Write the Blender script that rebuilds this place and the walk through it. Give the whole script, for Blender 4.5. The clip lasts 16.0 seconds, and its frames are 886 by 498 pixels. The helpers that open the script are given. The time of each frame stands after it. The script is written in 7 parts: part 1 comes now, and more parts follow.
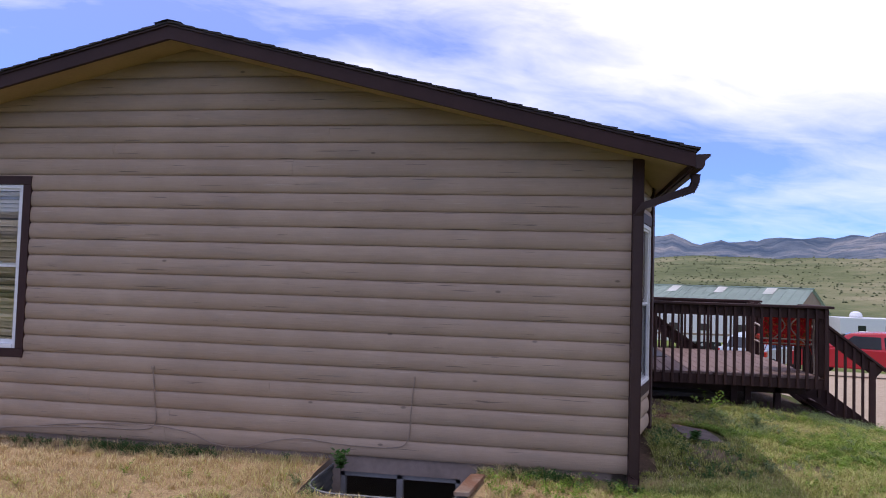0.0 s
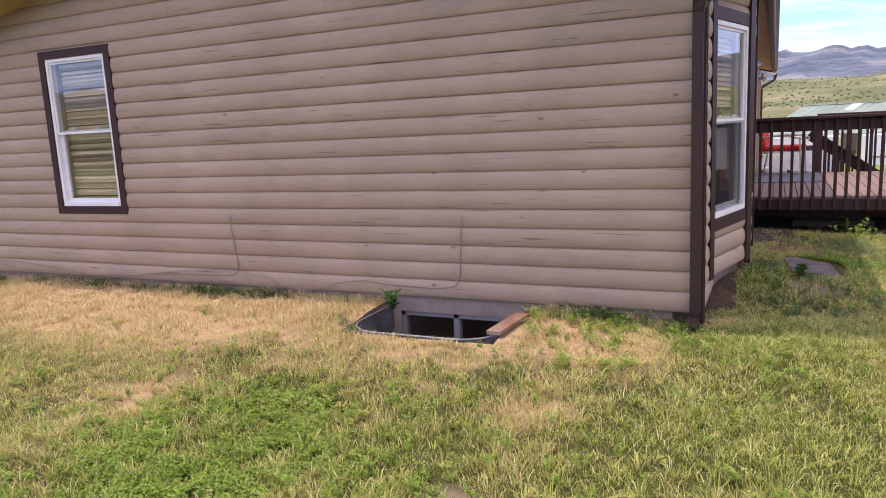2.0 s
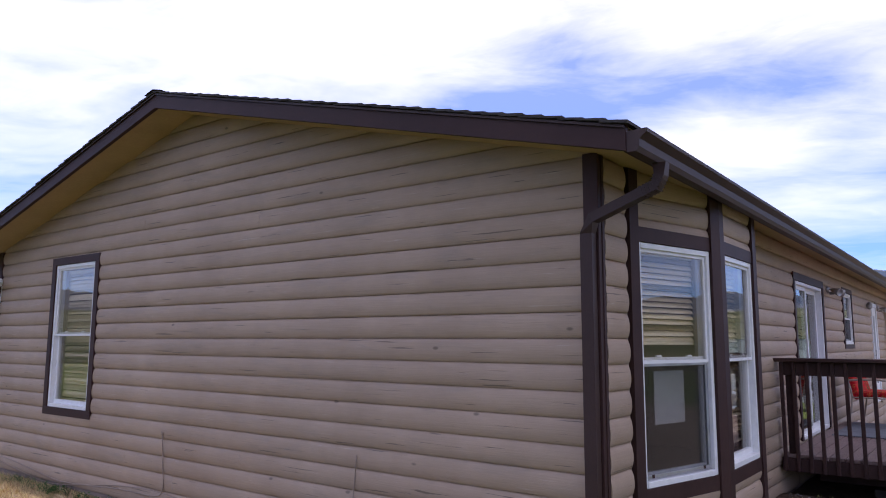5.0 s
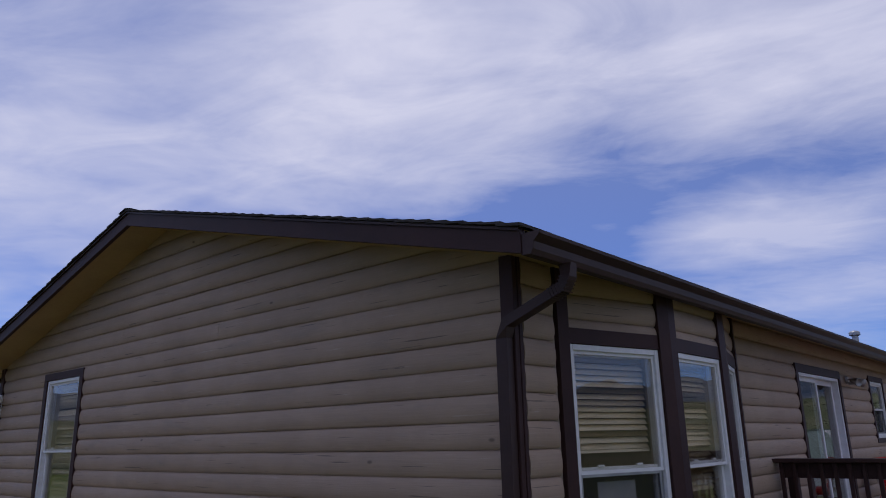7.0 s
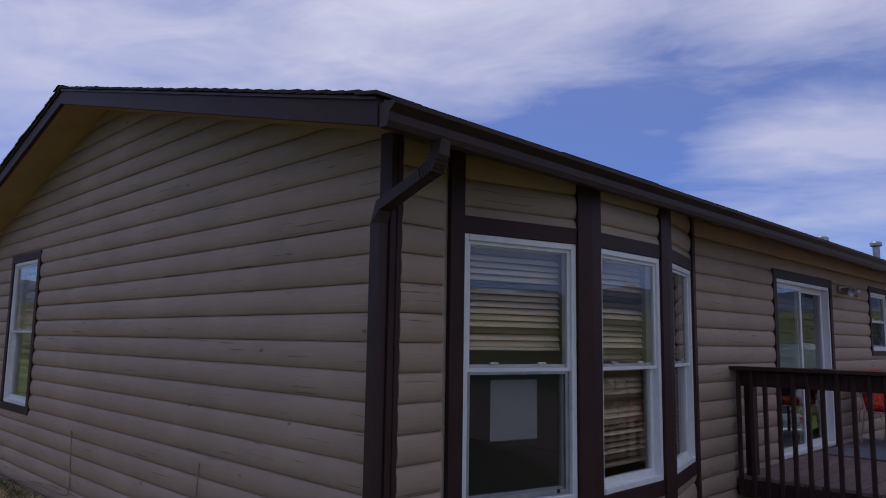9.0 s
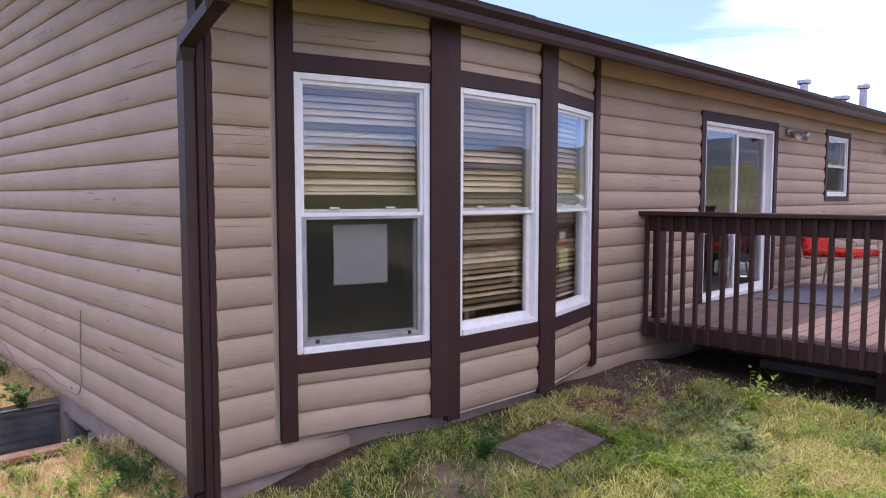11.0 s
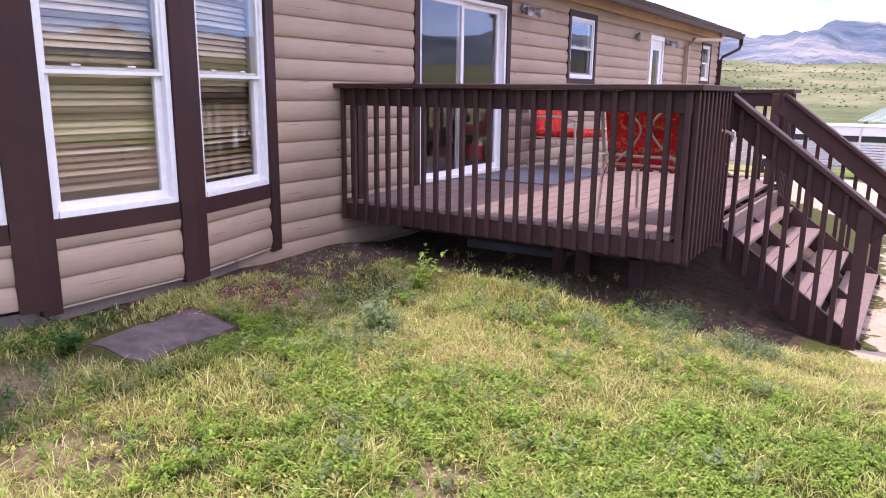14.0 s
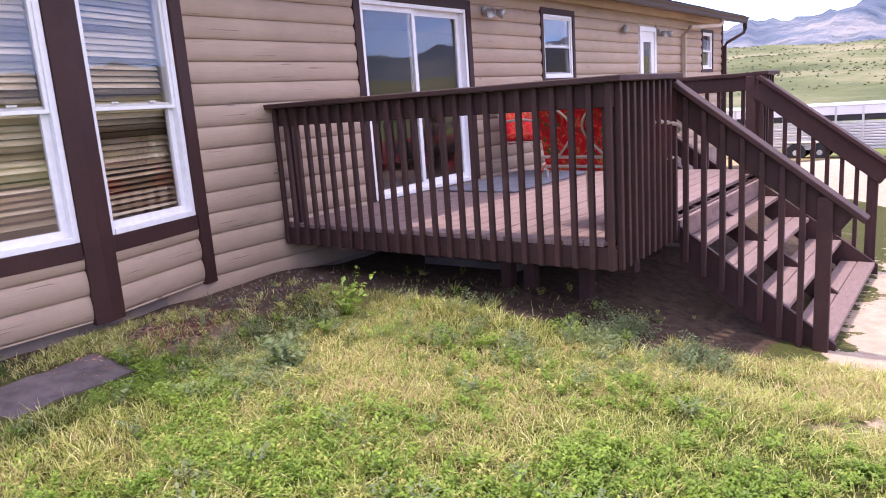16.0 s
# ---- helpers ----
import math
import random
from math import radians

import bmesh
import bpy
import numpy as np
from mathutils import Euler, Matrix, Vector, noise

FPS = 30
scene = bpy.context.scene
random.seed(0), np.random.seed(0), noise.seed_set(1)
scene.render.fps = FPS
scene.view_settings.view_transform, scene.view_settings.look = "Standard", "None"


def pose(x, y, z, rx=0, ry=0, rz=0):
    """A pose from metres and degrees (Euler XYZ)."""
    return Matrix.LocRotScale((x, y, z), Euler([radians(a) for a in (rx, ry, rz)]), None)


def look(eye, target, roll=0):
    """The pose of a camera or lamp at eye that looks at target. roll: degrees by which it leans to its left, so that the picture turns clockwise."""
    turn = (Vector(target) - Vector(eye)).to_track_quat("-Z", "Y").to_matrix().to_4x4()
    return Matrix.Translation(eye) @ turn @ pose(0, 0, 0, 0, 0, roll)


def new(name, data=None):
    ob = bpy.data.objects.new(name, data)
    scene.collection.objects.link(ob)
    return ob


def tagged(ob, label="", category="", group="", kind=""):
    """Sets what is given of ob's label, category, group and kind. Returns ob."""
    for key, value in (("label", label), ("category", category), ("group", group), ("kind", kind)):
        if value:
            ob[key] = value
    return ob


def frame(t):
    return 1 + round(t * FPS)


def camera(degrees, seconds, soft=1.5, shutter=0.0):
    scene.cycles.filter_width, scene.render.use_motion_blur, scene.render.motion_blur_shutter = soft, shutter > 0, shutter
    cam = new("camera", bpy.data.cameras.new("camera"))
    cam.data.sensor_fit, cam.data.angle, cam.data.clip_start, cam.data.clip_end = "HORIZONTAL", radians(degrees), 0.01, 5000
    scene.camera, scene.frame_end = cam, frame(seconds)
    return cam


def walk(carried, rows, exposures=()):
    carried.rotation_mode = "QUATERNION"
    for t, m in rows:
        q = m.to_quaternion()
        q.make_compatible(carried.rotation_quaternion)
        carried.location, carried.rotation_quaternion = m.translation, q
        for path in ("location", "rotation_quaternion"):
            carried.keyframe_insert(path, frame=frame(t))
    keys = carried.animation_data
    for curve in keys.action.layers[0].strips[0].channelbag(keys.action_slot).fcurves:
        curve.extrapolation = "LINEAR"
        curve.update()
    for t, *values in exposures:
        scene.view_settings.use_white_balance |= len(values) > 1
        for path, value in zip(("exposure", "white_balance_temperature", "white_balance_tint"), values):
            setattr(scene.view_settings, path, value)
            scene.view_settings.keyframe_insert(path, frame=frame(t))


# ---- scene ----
cam = camera(63.6, 16.0, 1.0)
PATH = [
    (0, (-0.703, -6.579, 1.841), (-1.026, -4.607, 1.929), 1.7),
    (0.5, (-0.34, -6.44, 1.808), (-0.778, -4.489, 1.743), -1.5),
    (1, (-0.011, -6.151, 1.793), (-0.573, -4.233, 1.71), 0.0),
    (1.5, (0.225, -5.965, 1.798), (-0.486, -4.104, 1.615), -4.1),
    (2, (0.505, -5.805, 1.724), (-0.332, -4.02, 1.388), -2.8),
    (2.5, (0.729, -5.561, 1.732), (-0.269, -3.847, 1.481), -2.5),
    (3, (0.992, -5.343, 1.754), (-0.051, -3.64, 1.654), -2.6),
    (3.5, (1.247, -5.153, 1.802), (0.09, -3.53, 1.65), -3.1),
    (4, (1.47, -4.723, 1.789), (0.282, -3.113, 1.821), -0.7),
    (6.5, (2.409, -3.669, 1.85), (1.158, -2.165, 2.266), -1.8),
    (7, (2.514, -3.506, 1.88), (1.238, -2.056, 2.399), -1.3),
    (7.5, (2.652, -3.247, 1.894), (1.389, -1.797, 2.446), -2.5),
    (8, (2.839, -2.987, 1.862), (1.424, -1.661, 2.348), 1.5),
    (8.5, (2.911, -2.814, 1.843), (1.462, -1.506, 2.28), 1.7),
    (9, (2.929, -2.555, 1.838), (1.528, -1.15, 2.091), 0.9),
    (11.5, (3.769, -1.501, 1.731), (2.333, -0.132, 1.482), -0.4),
    (12, (3.892, -1.279, 1.693), (2.524, 0.136, 1.343), -1.7),
    (12.5, (3.938, -1.013, 1.68), (2.655, 0.476, 1.307), -0.6),
    (13, (4.033, -0.847, 1.615), (2.866, 0.729, 1.219), -0.5),
    (13.5, (4.173, -0.692, 1.603), (3.002, 0.871, 1.171), -0.3),
    (14, (4.3, -0.484, 1.577), (3.217, 1.141, 1.147), 0.6),
    (14.5, (4.385, -0.253, 1.568), (3.339, 1.391, 1.116), -0.2),
    (15, (4.577, -0.058, 1.57), (3.433, 1.51, 1.089), -0.3),
    (15.5, (4.69, 0.084, 1.578), (3.535, 1.639, 1.08), -4.3),
    (16, (4.761, 0.243, 1.545), (3.579, 1.807, 1.147), -4.1),
]
EXPOSURES = [(0.0, -1.12, 6600, 18), (0.5, -0.92, 6850, 20), (1.5, -0.42, 7650, 22), (3.5, -0.16, 7600, 21), (4.2, -0.26, 7150, 20), (6.3, -2.08, 6250, 14), (9.2, -2.17, 6200, 15), (11.3, -0.04, 7150, 22), (12.5, 0.15, 7050, 25), (16.0, 0.19, 6950, 26)]
walk(cam, [(t, look(eye, target, roll)) for t, eye, target, roll in PATH], EXPOSURES)

# ---- world and sun ----
SUN_FROM = Vector((-0.31, -0.065, 1.0)).normalized()
world = bpy.data.worlds.new("sky")
scene.world = world
world.use_nodes = True
WN, WL = world.node_tree.nodes, world.node_tree.links
WN.clear()
w_out, w_bg = WN.new("ShaderNodeOutputWorld"), WN.new("ShaderNodeBackground")
w_sky = WN.new("ShaderNodeTexSky")
w_sky.sky_type, w_sky.sun_disc = "NISHITA", False
w_sky.sun_elevation = math.asin(SUN_FROM.z)
w_sky.sun_rotation = math.atan2(SUN_FROM.x, SUN_FROM.y)
w_sky.altitude, w_sky.dust_density = 1800, 0.6
w_co, w_sep = WN.new("ShaderNodeTexCoord"), WN.new("ShaderNodeSeparateXYZ")
WL.new(w_co.outputs["Generated"], w_sep.inputs[0])


def wmath(op, a, b=None):
    n = WN.new("ShaderNodeMath")
    n.operation = op
    for k, v in enumerate((a, b)):
        if v is None:
            continue
        if isinstance(v, (int, float)):
            n.inputs[k].default_value = v
        else:
            WL.new(v, n.inputs[k])
    return n.outputs[0]


# high thin cloud, laid on a flat layer overhead
w_h = wmath("ADD", wmath("MAXIMUM", w_sep.outputs[2], 0.0), 0.12)
w_com = WN.new("ShaderNodeCombineXYZ")
WL.new(wmath("DIVIDE", w_sep.outputs[0], w_h), w_com.inputs[0])
WL.new(wmath("DIVIDE", w_sep.outputs[1], w_h), w_com.inputs[1])
w_turn, w_map = WN.new("ShaderNodeMapping"), WN.new("ShaderNodeMapping")
w_turn.inputs["Rotation"].default_value = (0, 0, radians(-28))
w_map.inputs["Scale"].default_value = (0.7, 1.15, 1)
w_map.inputs["Location"].default_value = (1.35, 0.1, 0)
WL.new(w_com.outputs[0], w_turn.inputs[0])
WL.new(w_turn.outputs[0], w_map.inputs[0])
w_n1, w_n2 = WN.new("ShaderNodeTexNoise"), WN.new("ShaderNodeTexNoise")
for n, sc, det, dist in ((w_n1, 0.8, 7, 0.5), (w_n2, 3.2, 12, 0.8)):
    n.inputs["Scale"].default_value, n.inputs["Detail"].default_value, n.inputs["Distortion"].default_value = sc, det, dist
    n.inputs["Roughness"].default_value = 0.58
    WL.new(w_map.outputs[0], n.inputs["Vector"])
w_sum = wmath("ADD", wmath("MULTIPLY", w_n1.outputs[0], 0.70), wmath("MULTIPLY", w_n2.outputs[0], 0.30))
# where the cloud layer is thick or torn open: x, y on the layer, radius, weight
CLOUDS = [(-1.6, 0.8, 0.8, 0.09), (-0.85, 1.25, 0.6, 0.13), (-0.1, 1.4, 0.6, 0.10), (-1.5, 2.0, 0.5, -0.14), (-1.05, 1.95, 0.4, -0.10), (-0.65, 1.98, 0.4, -0.09),
          (-0.25, 2.2, 0.45, -0.10), (-0.75, 2.5, 0.35, 0.14), (0.6, 2.2, 0.8, 0.15), (-0.5, 1.8, 0.3, 0.06), (-1.3, 2.85, 0.5, -0.1), (0.5, 3.3, 0.7, -0.12), (-1.3, 0.5, 0.35, -0.10)]
for cx, cy, cr, cw in CLOUDS:
    d = WN.new("ShaderNodeVectorMath")
    d.operation, d.inputs[1].default_value = "DISTANCE", (cx, cy, 0)
    WL.new(w_com.outputs[0], d.inputs[0])
    near = wmath("MAXIMUM", wmath("SUBTRACT", 1.0, wmath("DIVIDE", d.outputs["Value"], cr * 1.3)), 0.0)
    w_sum = wmath("ADD", w_sum, wmath("MULTIPLY", wmath("MULTIPLY", near, wmath("SUBTRACT", 2.0, near)), cw))
w_rmp = WN.new("ShaderNodeValToRGB")
w_rmp.color_ramp.elements[0].position, w_rmp.color_ramp.elements[1].position = 0.37, 0.66
w_rmp.color_ramp.elements[0].color = (0.19, 0.19, 0.19, 1)
WL.new(w_sum, w_rmp.inputs[0])
w_mix = WN.new("ShaderNodeMix")
w_mix.data_type = "RGBA"
# thinner towards the horizon
w_low = wmath("MINIMUM", wmath("ADD", wmath("MULTIPLY", wmath("MAXIMUM", w_sep.outputs[2], 0.0), 1.7), 0.30), 0.94)
WL.new(wmath("MULTIPLY", w_rmp.outputs[0], w_low), w_mix.inputs["Factor"])
w_tint = WN.new("ShaderNodeMix")
w_tint.data_type, w_tint.blend_type = "RGBA", "MULTIPLY"
w_tint.inputs["Factor"].default_value = 1.0
w_tint.inputs["B"].default_value = (1.0, 1.85, 3.6, 1)
WL.new(w_sky.outputs[0], w_tint.inputs["A"])
WL.new(w_tint.outputs["Result"], w_mix.inputs["A"])
w_mix.inputs["B"].default_value = (23.5, 23.6, 27.5, 1)
WL.new(w_mix.outputs["Result"], w_bg.inputs["Color"])
w_bg.inputs["Strength"].default_value = 0.125
WL.new(w_bg.outputs[0], w_out.inputs["Surface"])
sun = new("sun", bpy.data.lights.new("sun", "SUN"))
sun.data.energy, sun.data.angle, sun.data.color = 4.3, radians(0.6), (1.0, 0.96, 0.9)
sun.matrix_world = look(SUN_FROM * 60, (0, 0, 0))


# ---- materials ----
class Mat:
    """A node material under construction: object-space coordinates, small helpers."""

    def __init__(self, name, rough=0.7, metal=0.0, spec=0.4):
        self.m = bpy.data.materials.new(name)
        self.m.use_nodes = True
        self.n, self.l = self.m.node_tree.nodes, self.m.node_tree.links
        self.b = self.n["Principled BSDF"]
        self.b.inputs["Roughness"].default_value = rough
        self.b.inputs["Metallic"].default_value = metal
        self.b.inputs["Specular IOR Level"].default_value = spec
        geo = self.n.new("ShaderNodeNewGeometry")
        self.pos, self.island = geo.outputs["Position"], geo.outputs["Random Per Island"]
        self.rand = self.n.new("ShaderNodeObjectInfo").outputs["Random"]

    def mapped(self, scale, rot=(0, 0, 0)):
        n = self.n.new("ShaderNodeMapping")
        n.inputs["Scale"].default_value = scale
        n.inputs["Rotation"].default_value = [radians(a) for a in rot]
        self.l.new(self.pos, n.inputs[0])
        return n.outputs[0]

    def noise(self, scale, detail=5, rough=0.6, stretch=(1, 1, 1), dist=0.0, seed=None):
        n = self.n.new("ShaderNodeTexNoise")
        n.inputs["Scale"].default_value, n.inputs["Detail"].default_value = scale, detail
        n.inputs["Roughness"].default_value, n.inputs["Distortion"].default_value = rough, dist
        v = self.mapped(stretch)
        if seed is not None:
            add = self.n.new("ShaderNodeVectorMath")
            mul = self.n.new("ShaderNodeMath")
            mul.operation, mul.inputs[1].default_value = "MULTIPLY", 37.0
            self.l.new(seed, mul.inputs[0])
            com = self.n.new("ShaderNodeCombineXYZ")
            for k in range(3):
                self.l.new(mul.outputs[0], com.inputs[k])
            self.l.new(v, add.inputs[0])
            self.l.new(com.outputs[0], add.inputs[1])
            v = add.outputs[0]
        self.l.new(v, n.inputs["Vector"])
        return n.outputs[0]

    def ramp(self, fac, *stops):
        n = self.n.new("ShaderNodeValToRGB")
        e = n.color_ramp.elements
        while len(e) < len(stops):
            e.new(0.5)
        for k, (p, c) in enumerate(stops):
            e[k].position = p
            e[k].color = (*c, 1) if hasattr(c, "__len__") else (c, c, c, 1)
        self.l.new(fac, n.inputs[0])
        return n.outputs[0]

    def mix(self, fac, a, b, blend="MIX"):
        n = self.n.new("ShaderNodeMix")
        n.data_type, n.blend_type = "RGBA", blend
        for key, v in (("Factor", fac), ("A", a), ("B", b)):
            if isinstance(v, (int, float)):
                n.inputs[key].default_value = v if key == "Factor" else (v, v, v, 1)
            elif isinstance(v, tuple):
                n.inputs[key].default_value = (*v, 1)
            else:
                self.l.new(v, n.inputs[key])
        return n.outputs["Result"]

    def math(self, op, a, b=0.0):
        n = self.n.new("ShaderNodeMath")
        n.operation = op
        for k, v in enumerate((a, b)):
            if isinstance(v, (int, float)):
                n.inputs[k].default_value = v
            else:
                self.l.new(v, n.inputs[k])
        return n.outputs[0]

    def color(self, c):
        if isinstance(c, tuple):
            self.b.inputs["Base Color"].default_value = (*c, 1)
        else:
            self.l.new(c, self.b.inputs["Base Color"])
        return self

    def bump(self, h, strength=0.3, dist=0.01):
        n = self.n.new("ShaderNodeBump")
        n.inputs["Strength"].default_value, n.inputs["Distance"].default_value = strength, dist
        self.l.new(h, n.inputs["Height"])
        self.l.new(n.outputs[0], self.b.inputs["Normal"])
        return self

    def rough(self, v):
        self.l.new(v, self.b.inputs["Roughness"])
        return self


def tinted(name, base, vary=0.12, scale=6.0, rough=0.7, metal=0.0, grain=40.0, bump=0.15, spec=0.4, per_object=0.0):
    """Plain painted or bare surface: broad mottling, fine grain and slight relief."""
    k = Mat(name, rough, metal, spec)
    lo, hi = tuple(c * (1 - vary) for c in base), tuple(min(1, c * (1 + vary)) for c in base)
    c = k.ramp(k.noise(scale, 6), (0.3, lo), (0.7, hi))
    fine = k.noise(grain, 4)
    c = k.mix(0.25, c, k.ramp(fine, (0.3, 0.55), (0.7, 1.0)), "MULTIPLY")
    if per_object:
        c = k.mix(1.0, c, k.ramp(k.rand, (0.0, 1 - per_object), (1.0, 1.0)), "MULTIPLY")
    k.color(c)
    if bump:
        k.bump(fine, bump, 0.004)
    return k.m


def siding_paint():
    k = Mat("tan_siding_paint", 0.62, 0, 0.35)
    base = k.ramp(k.noise(1.1, 6, 0.65), (0.28, (0.345, 0.250, 0.177)), (0.72, (0.44, 0.326, 0.233)))
    base = k.mix(0.35, base, k.ramp(k.rand, (0, 0.86), (1, 1.0)), "MULTIPLY")
    stain = k.noise(3.0, 8, 0.7, (0.5, 0.5, 2.2), 0.6, k.rand)
    base = k.mix(k.ramp(stain, (0.52, 0.0), (0.72, 0.45)), base, (0.25, 0.21, 0.17))
    grain = k.noise(9.0, 10, 0.7, (0.35, 0.35, 14.0), 0.3, k.rand)
    base = k.mix(0.35, base, k.ramp(grain, (0.25, 0.6), (0.6, 1.0)), "MULTIPLY")
    crack = k.noise(2.2, 3, 0.5, (0.8, 0.8, 30.0), 0.15, k.rand)
    cm = k.ramp(crack, (0.672, 0.0), (0.70, 0.85))
    base = k.mix(k.math("MULTIPLY", cm, 0.75), base, (0.07, 0.055, 0.045))
    # small knots, and pale scuffs where the paint has worn
    knot = k.n.new("ShaderNodeTexVoronoi")
    knot.inputs["Scale"].default_value = 2.6
    k.l.new(k.mapped((0.7, 0.7, 1.5)), knot.inputs["Vector"])
    base = k.mix(k.ramp(knot.outputs["Distance"], (0.028, 0.75), (0.06, 0.0)), base, (0.10, 0.075, 0.055))
    scuff = k.noise(3.0, 6, 0.65, (0.6, 0.6, 22.0), 0.4, k.rand)
    base = k.mix(k.ramp(scuff, (0.64, 0.0), (0.70, 0.5)), base, (0.50, 0.41, 0.33))
    dust = k.noise(26, 4)
    k.color(base)
    k.bump(k.math("SUBTRACT", k.math("ADD", grain, k.math("MULTIPLY", dust, 0.3)), k.math("MULTIPLY", cm, 1.5)), 0.35, 0.006)
    return k.m


def wood_stain(name, dark, light, worn, amount, rough=0.7):
    """Brown stained timber, worn to bare grey-pink wood where feet and sun reach it."""
    k = Mat(name, rough, 0, 0.35)
    n1 = k.noise(5, 8, 0.7, (1, 1, 1), 0.5, k.rand)
    c = k.ramp(n1, (0.3, dark), (0.7, light))
    c = k.mix(0.4, c, k.ramp(k.rand, (0, 0.75), (1, 1.0)), "MULTIPLY")
    g = k.noise(22, 8, 0.7, (1, 1, 1), 1.5, k.rand)
    w = k.noise(3.5, 9, 0.75, (1, 1, 1), 0.8, k.rand)
    c = k.mix(k.ramp(w, (0.62 - amount * 0.4, 0.0), (0.80 - amount * 0.4, min(1.0, amount * 1.6))), c, worn)
    c = k.mix(0.3, c, k.ramp(g, (0.3, 0.55), (0.65, 1.0)), "MULTIPLY")
    k.color(c)
    k.bump(g, 0.3, 0.004)
    return k.m


def deck_wood():
    k = Mat("worn_deck_boards", 0.75, 0, 0.3)
    grain = k.noise(14, 8, 0.7, (9, 0.6, 1), 0.4, k.rand)
    c = k.ramp(grain, (0.25, (0.13, 0.08, 0.07)), (0.7, (0.295, 0.208, 0.188)))
    c = k.mix(0.6, c, k.ramp(k.rand, (0, 0.7), (1, 1.0)), "MULTIPLY")
    dirt = k.noise(2.5, 7, 0.7)
    c = k.mix(k.ramp(dirt, (0.5, 0.0), (0.75, 0.5)), c, (0.14, 0.075, 0.065))
    k.color(c)
    k.bump(grain, 0.3, 0.004)
    return k.m


def glass():
    k = Mat("window_glass", 0.0)
    k.n.remove(k.b)
    tr, gl, lw, mx = (k.n.new("ShaderNode" + s) for s in ("BsdfTransparent", "BsdfGlossy", "LayerWeight", "MixShader"))
    lw.inputs["Blend"].default_value = 0.5
    gloss = k.math("ADD", k.math("MULTIPLY", k.math("POWER", lw.outputs["Facing"], 4.0), 0.8), 0.07)
    gl.inputs["Roughness"].default_value = 0.01
    tr.inputs["Color"].default_value = (0.94, 0.93, 0.91, 1)
    k.l.new(gloss, mx.inputs[0])
    k.l.new(tr.outputs[0], mx.inputs[1])
    k.l.new(gl.outputs[0], mx.inputs[2])
    k.l.new(mx.outputs[0], k.n["Material Output"].inputs["Surface"])
    return k.m


# lush and dry spots of the lawn: x, y, radius, how green (below zero: how dry)
SPOTS = [(1.35, 2.1, 0.42, 0.16), (2.5, 1.85, 0.6, 0.2), (3.9, 2.95, 0.65, 0.18), (-2.4, -3.05, 0.8, 0.17), (-1.3, -2.7, 0.55, 0.10),
         (4.5, 2.5, 0.8, 0.22), (3.6, 1.9, 0.5, 0.17), (-0.1, -2.25, 0.5, 0.10), (0.85, -1.9, 0.65, 0.14), (0.65, -0.5, 0.5, 0.14), (0.5, 0.75, 0.7, 0.13), (-4.4, -0.9, 1.0, -0.13), (-6.2, -0.8, 1.3, -0.13),
         (-3.6, -2.4, 0.6, -0.17), (-0.5, -0.85, 0.5, -0.15), (-0.85, -1.9, 0.35, -0.15), (3.2, 3.3, 0.5, -0.06)]
BARE = [(3.6, 2.62, 0.22), (2.9, 1.58, 0.22), (1.6, 0.85, 0.28), (0.9, 1.05, 0.34), (0.85, 2.7, 0.42), (-0.85, -2.98, 0.2), (-1.95, -3.5, 0.25), (0.35, 3.75, 0.5), (0.45, 3.0, 0.4)]


def spotted(k, sep, mid, spots):
    """Sum of soft uneven spots on the lawn."""
    flat = k.n.new("ShaderNodeCombineXYZ")
    k.l.new(sep.outputs[0], flat.inputs[0])
    k.l.new(sep.outputs[1], flat.inputs[1])
    total = None
    ragged = k.math("MULTIPLY", k.math("SUBTRACT", mid, 0.5), 1.9)
    for x, y, r, w in spots:
        d = k.n.new("ShaderNodeVectorMath")
        d.operation, d.inputs[1].default_value = "DISTANCE", (x, y, 0)
        k.l.new(flat.outputs[0], d.inputs[0])
        v = k.math("ADD", k.math("SUBTRACT", 1.25, k.math("DIVIDE", d.outputs["Value"], r)), ragged)
        n = k.n.new("ShaderNodeClamp")
        k.l.new(k.math("MULTIPLY", v, 1.1), n.inputs[0])
        v = k.math("MULTIPLY", n.outputs[0], w)
        total = v if total is None else k.math("ADD", total, v)
    return total


def screen_mesh():
    """Fine grey fly screen that lets about half the light through."""
    k = Mat("grey_fly_screen", 0.8, 0, 0.1)
    k.color((0.028, 0.026, 0.026))
    tr, mx = k.n.new("ShaderNodeBsdfTransparent"), k.n.new("ShaderNodeMixShader")
    mx.inputs[0].default_value = 0.28
    k.l.new(tr.outputs[0], mx.inputs[1])
    k.l.new(k.b.outputs[0], mx.inputs[2])
    k.l.new(mx.outputs[0], k.n["Material Output"].inputs["Surface"])
    return k.m


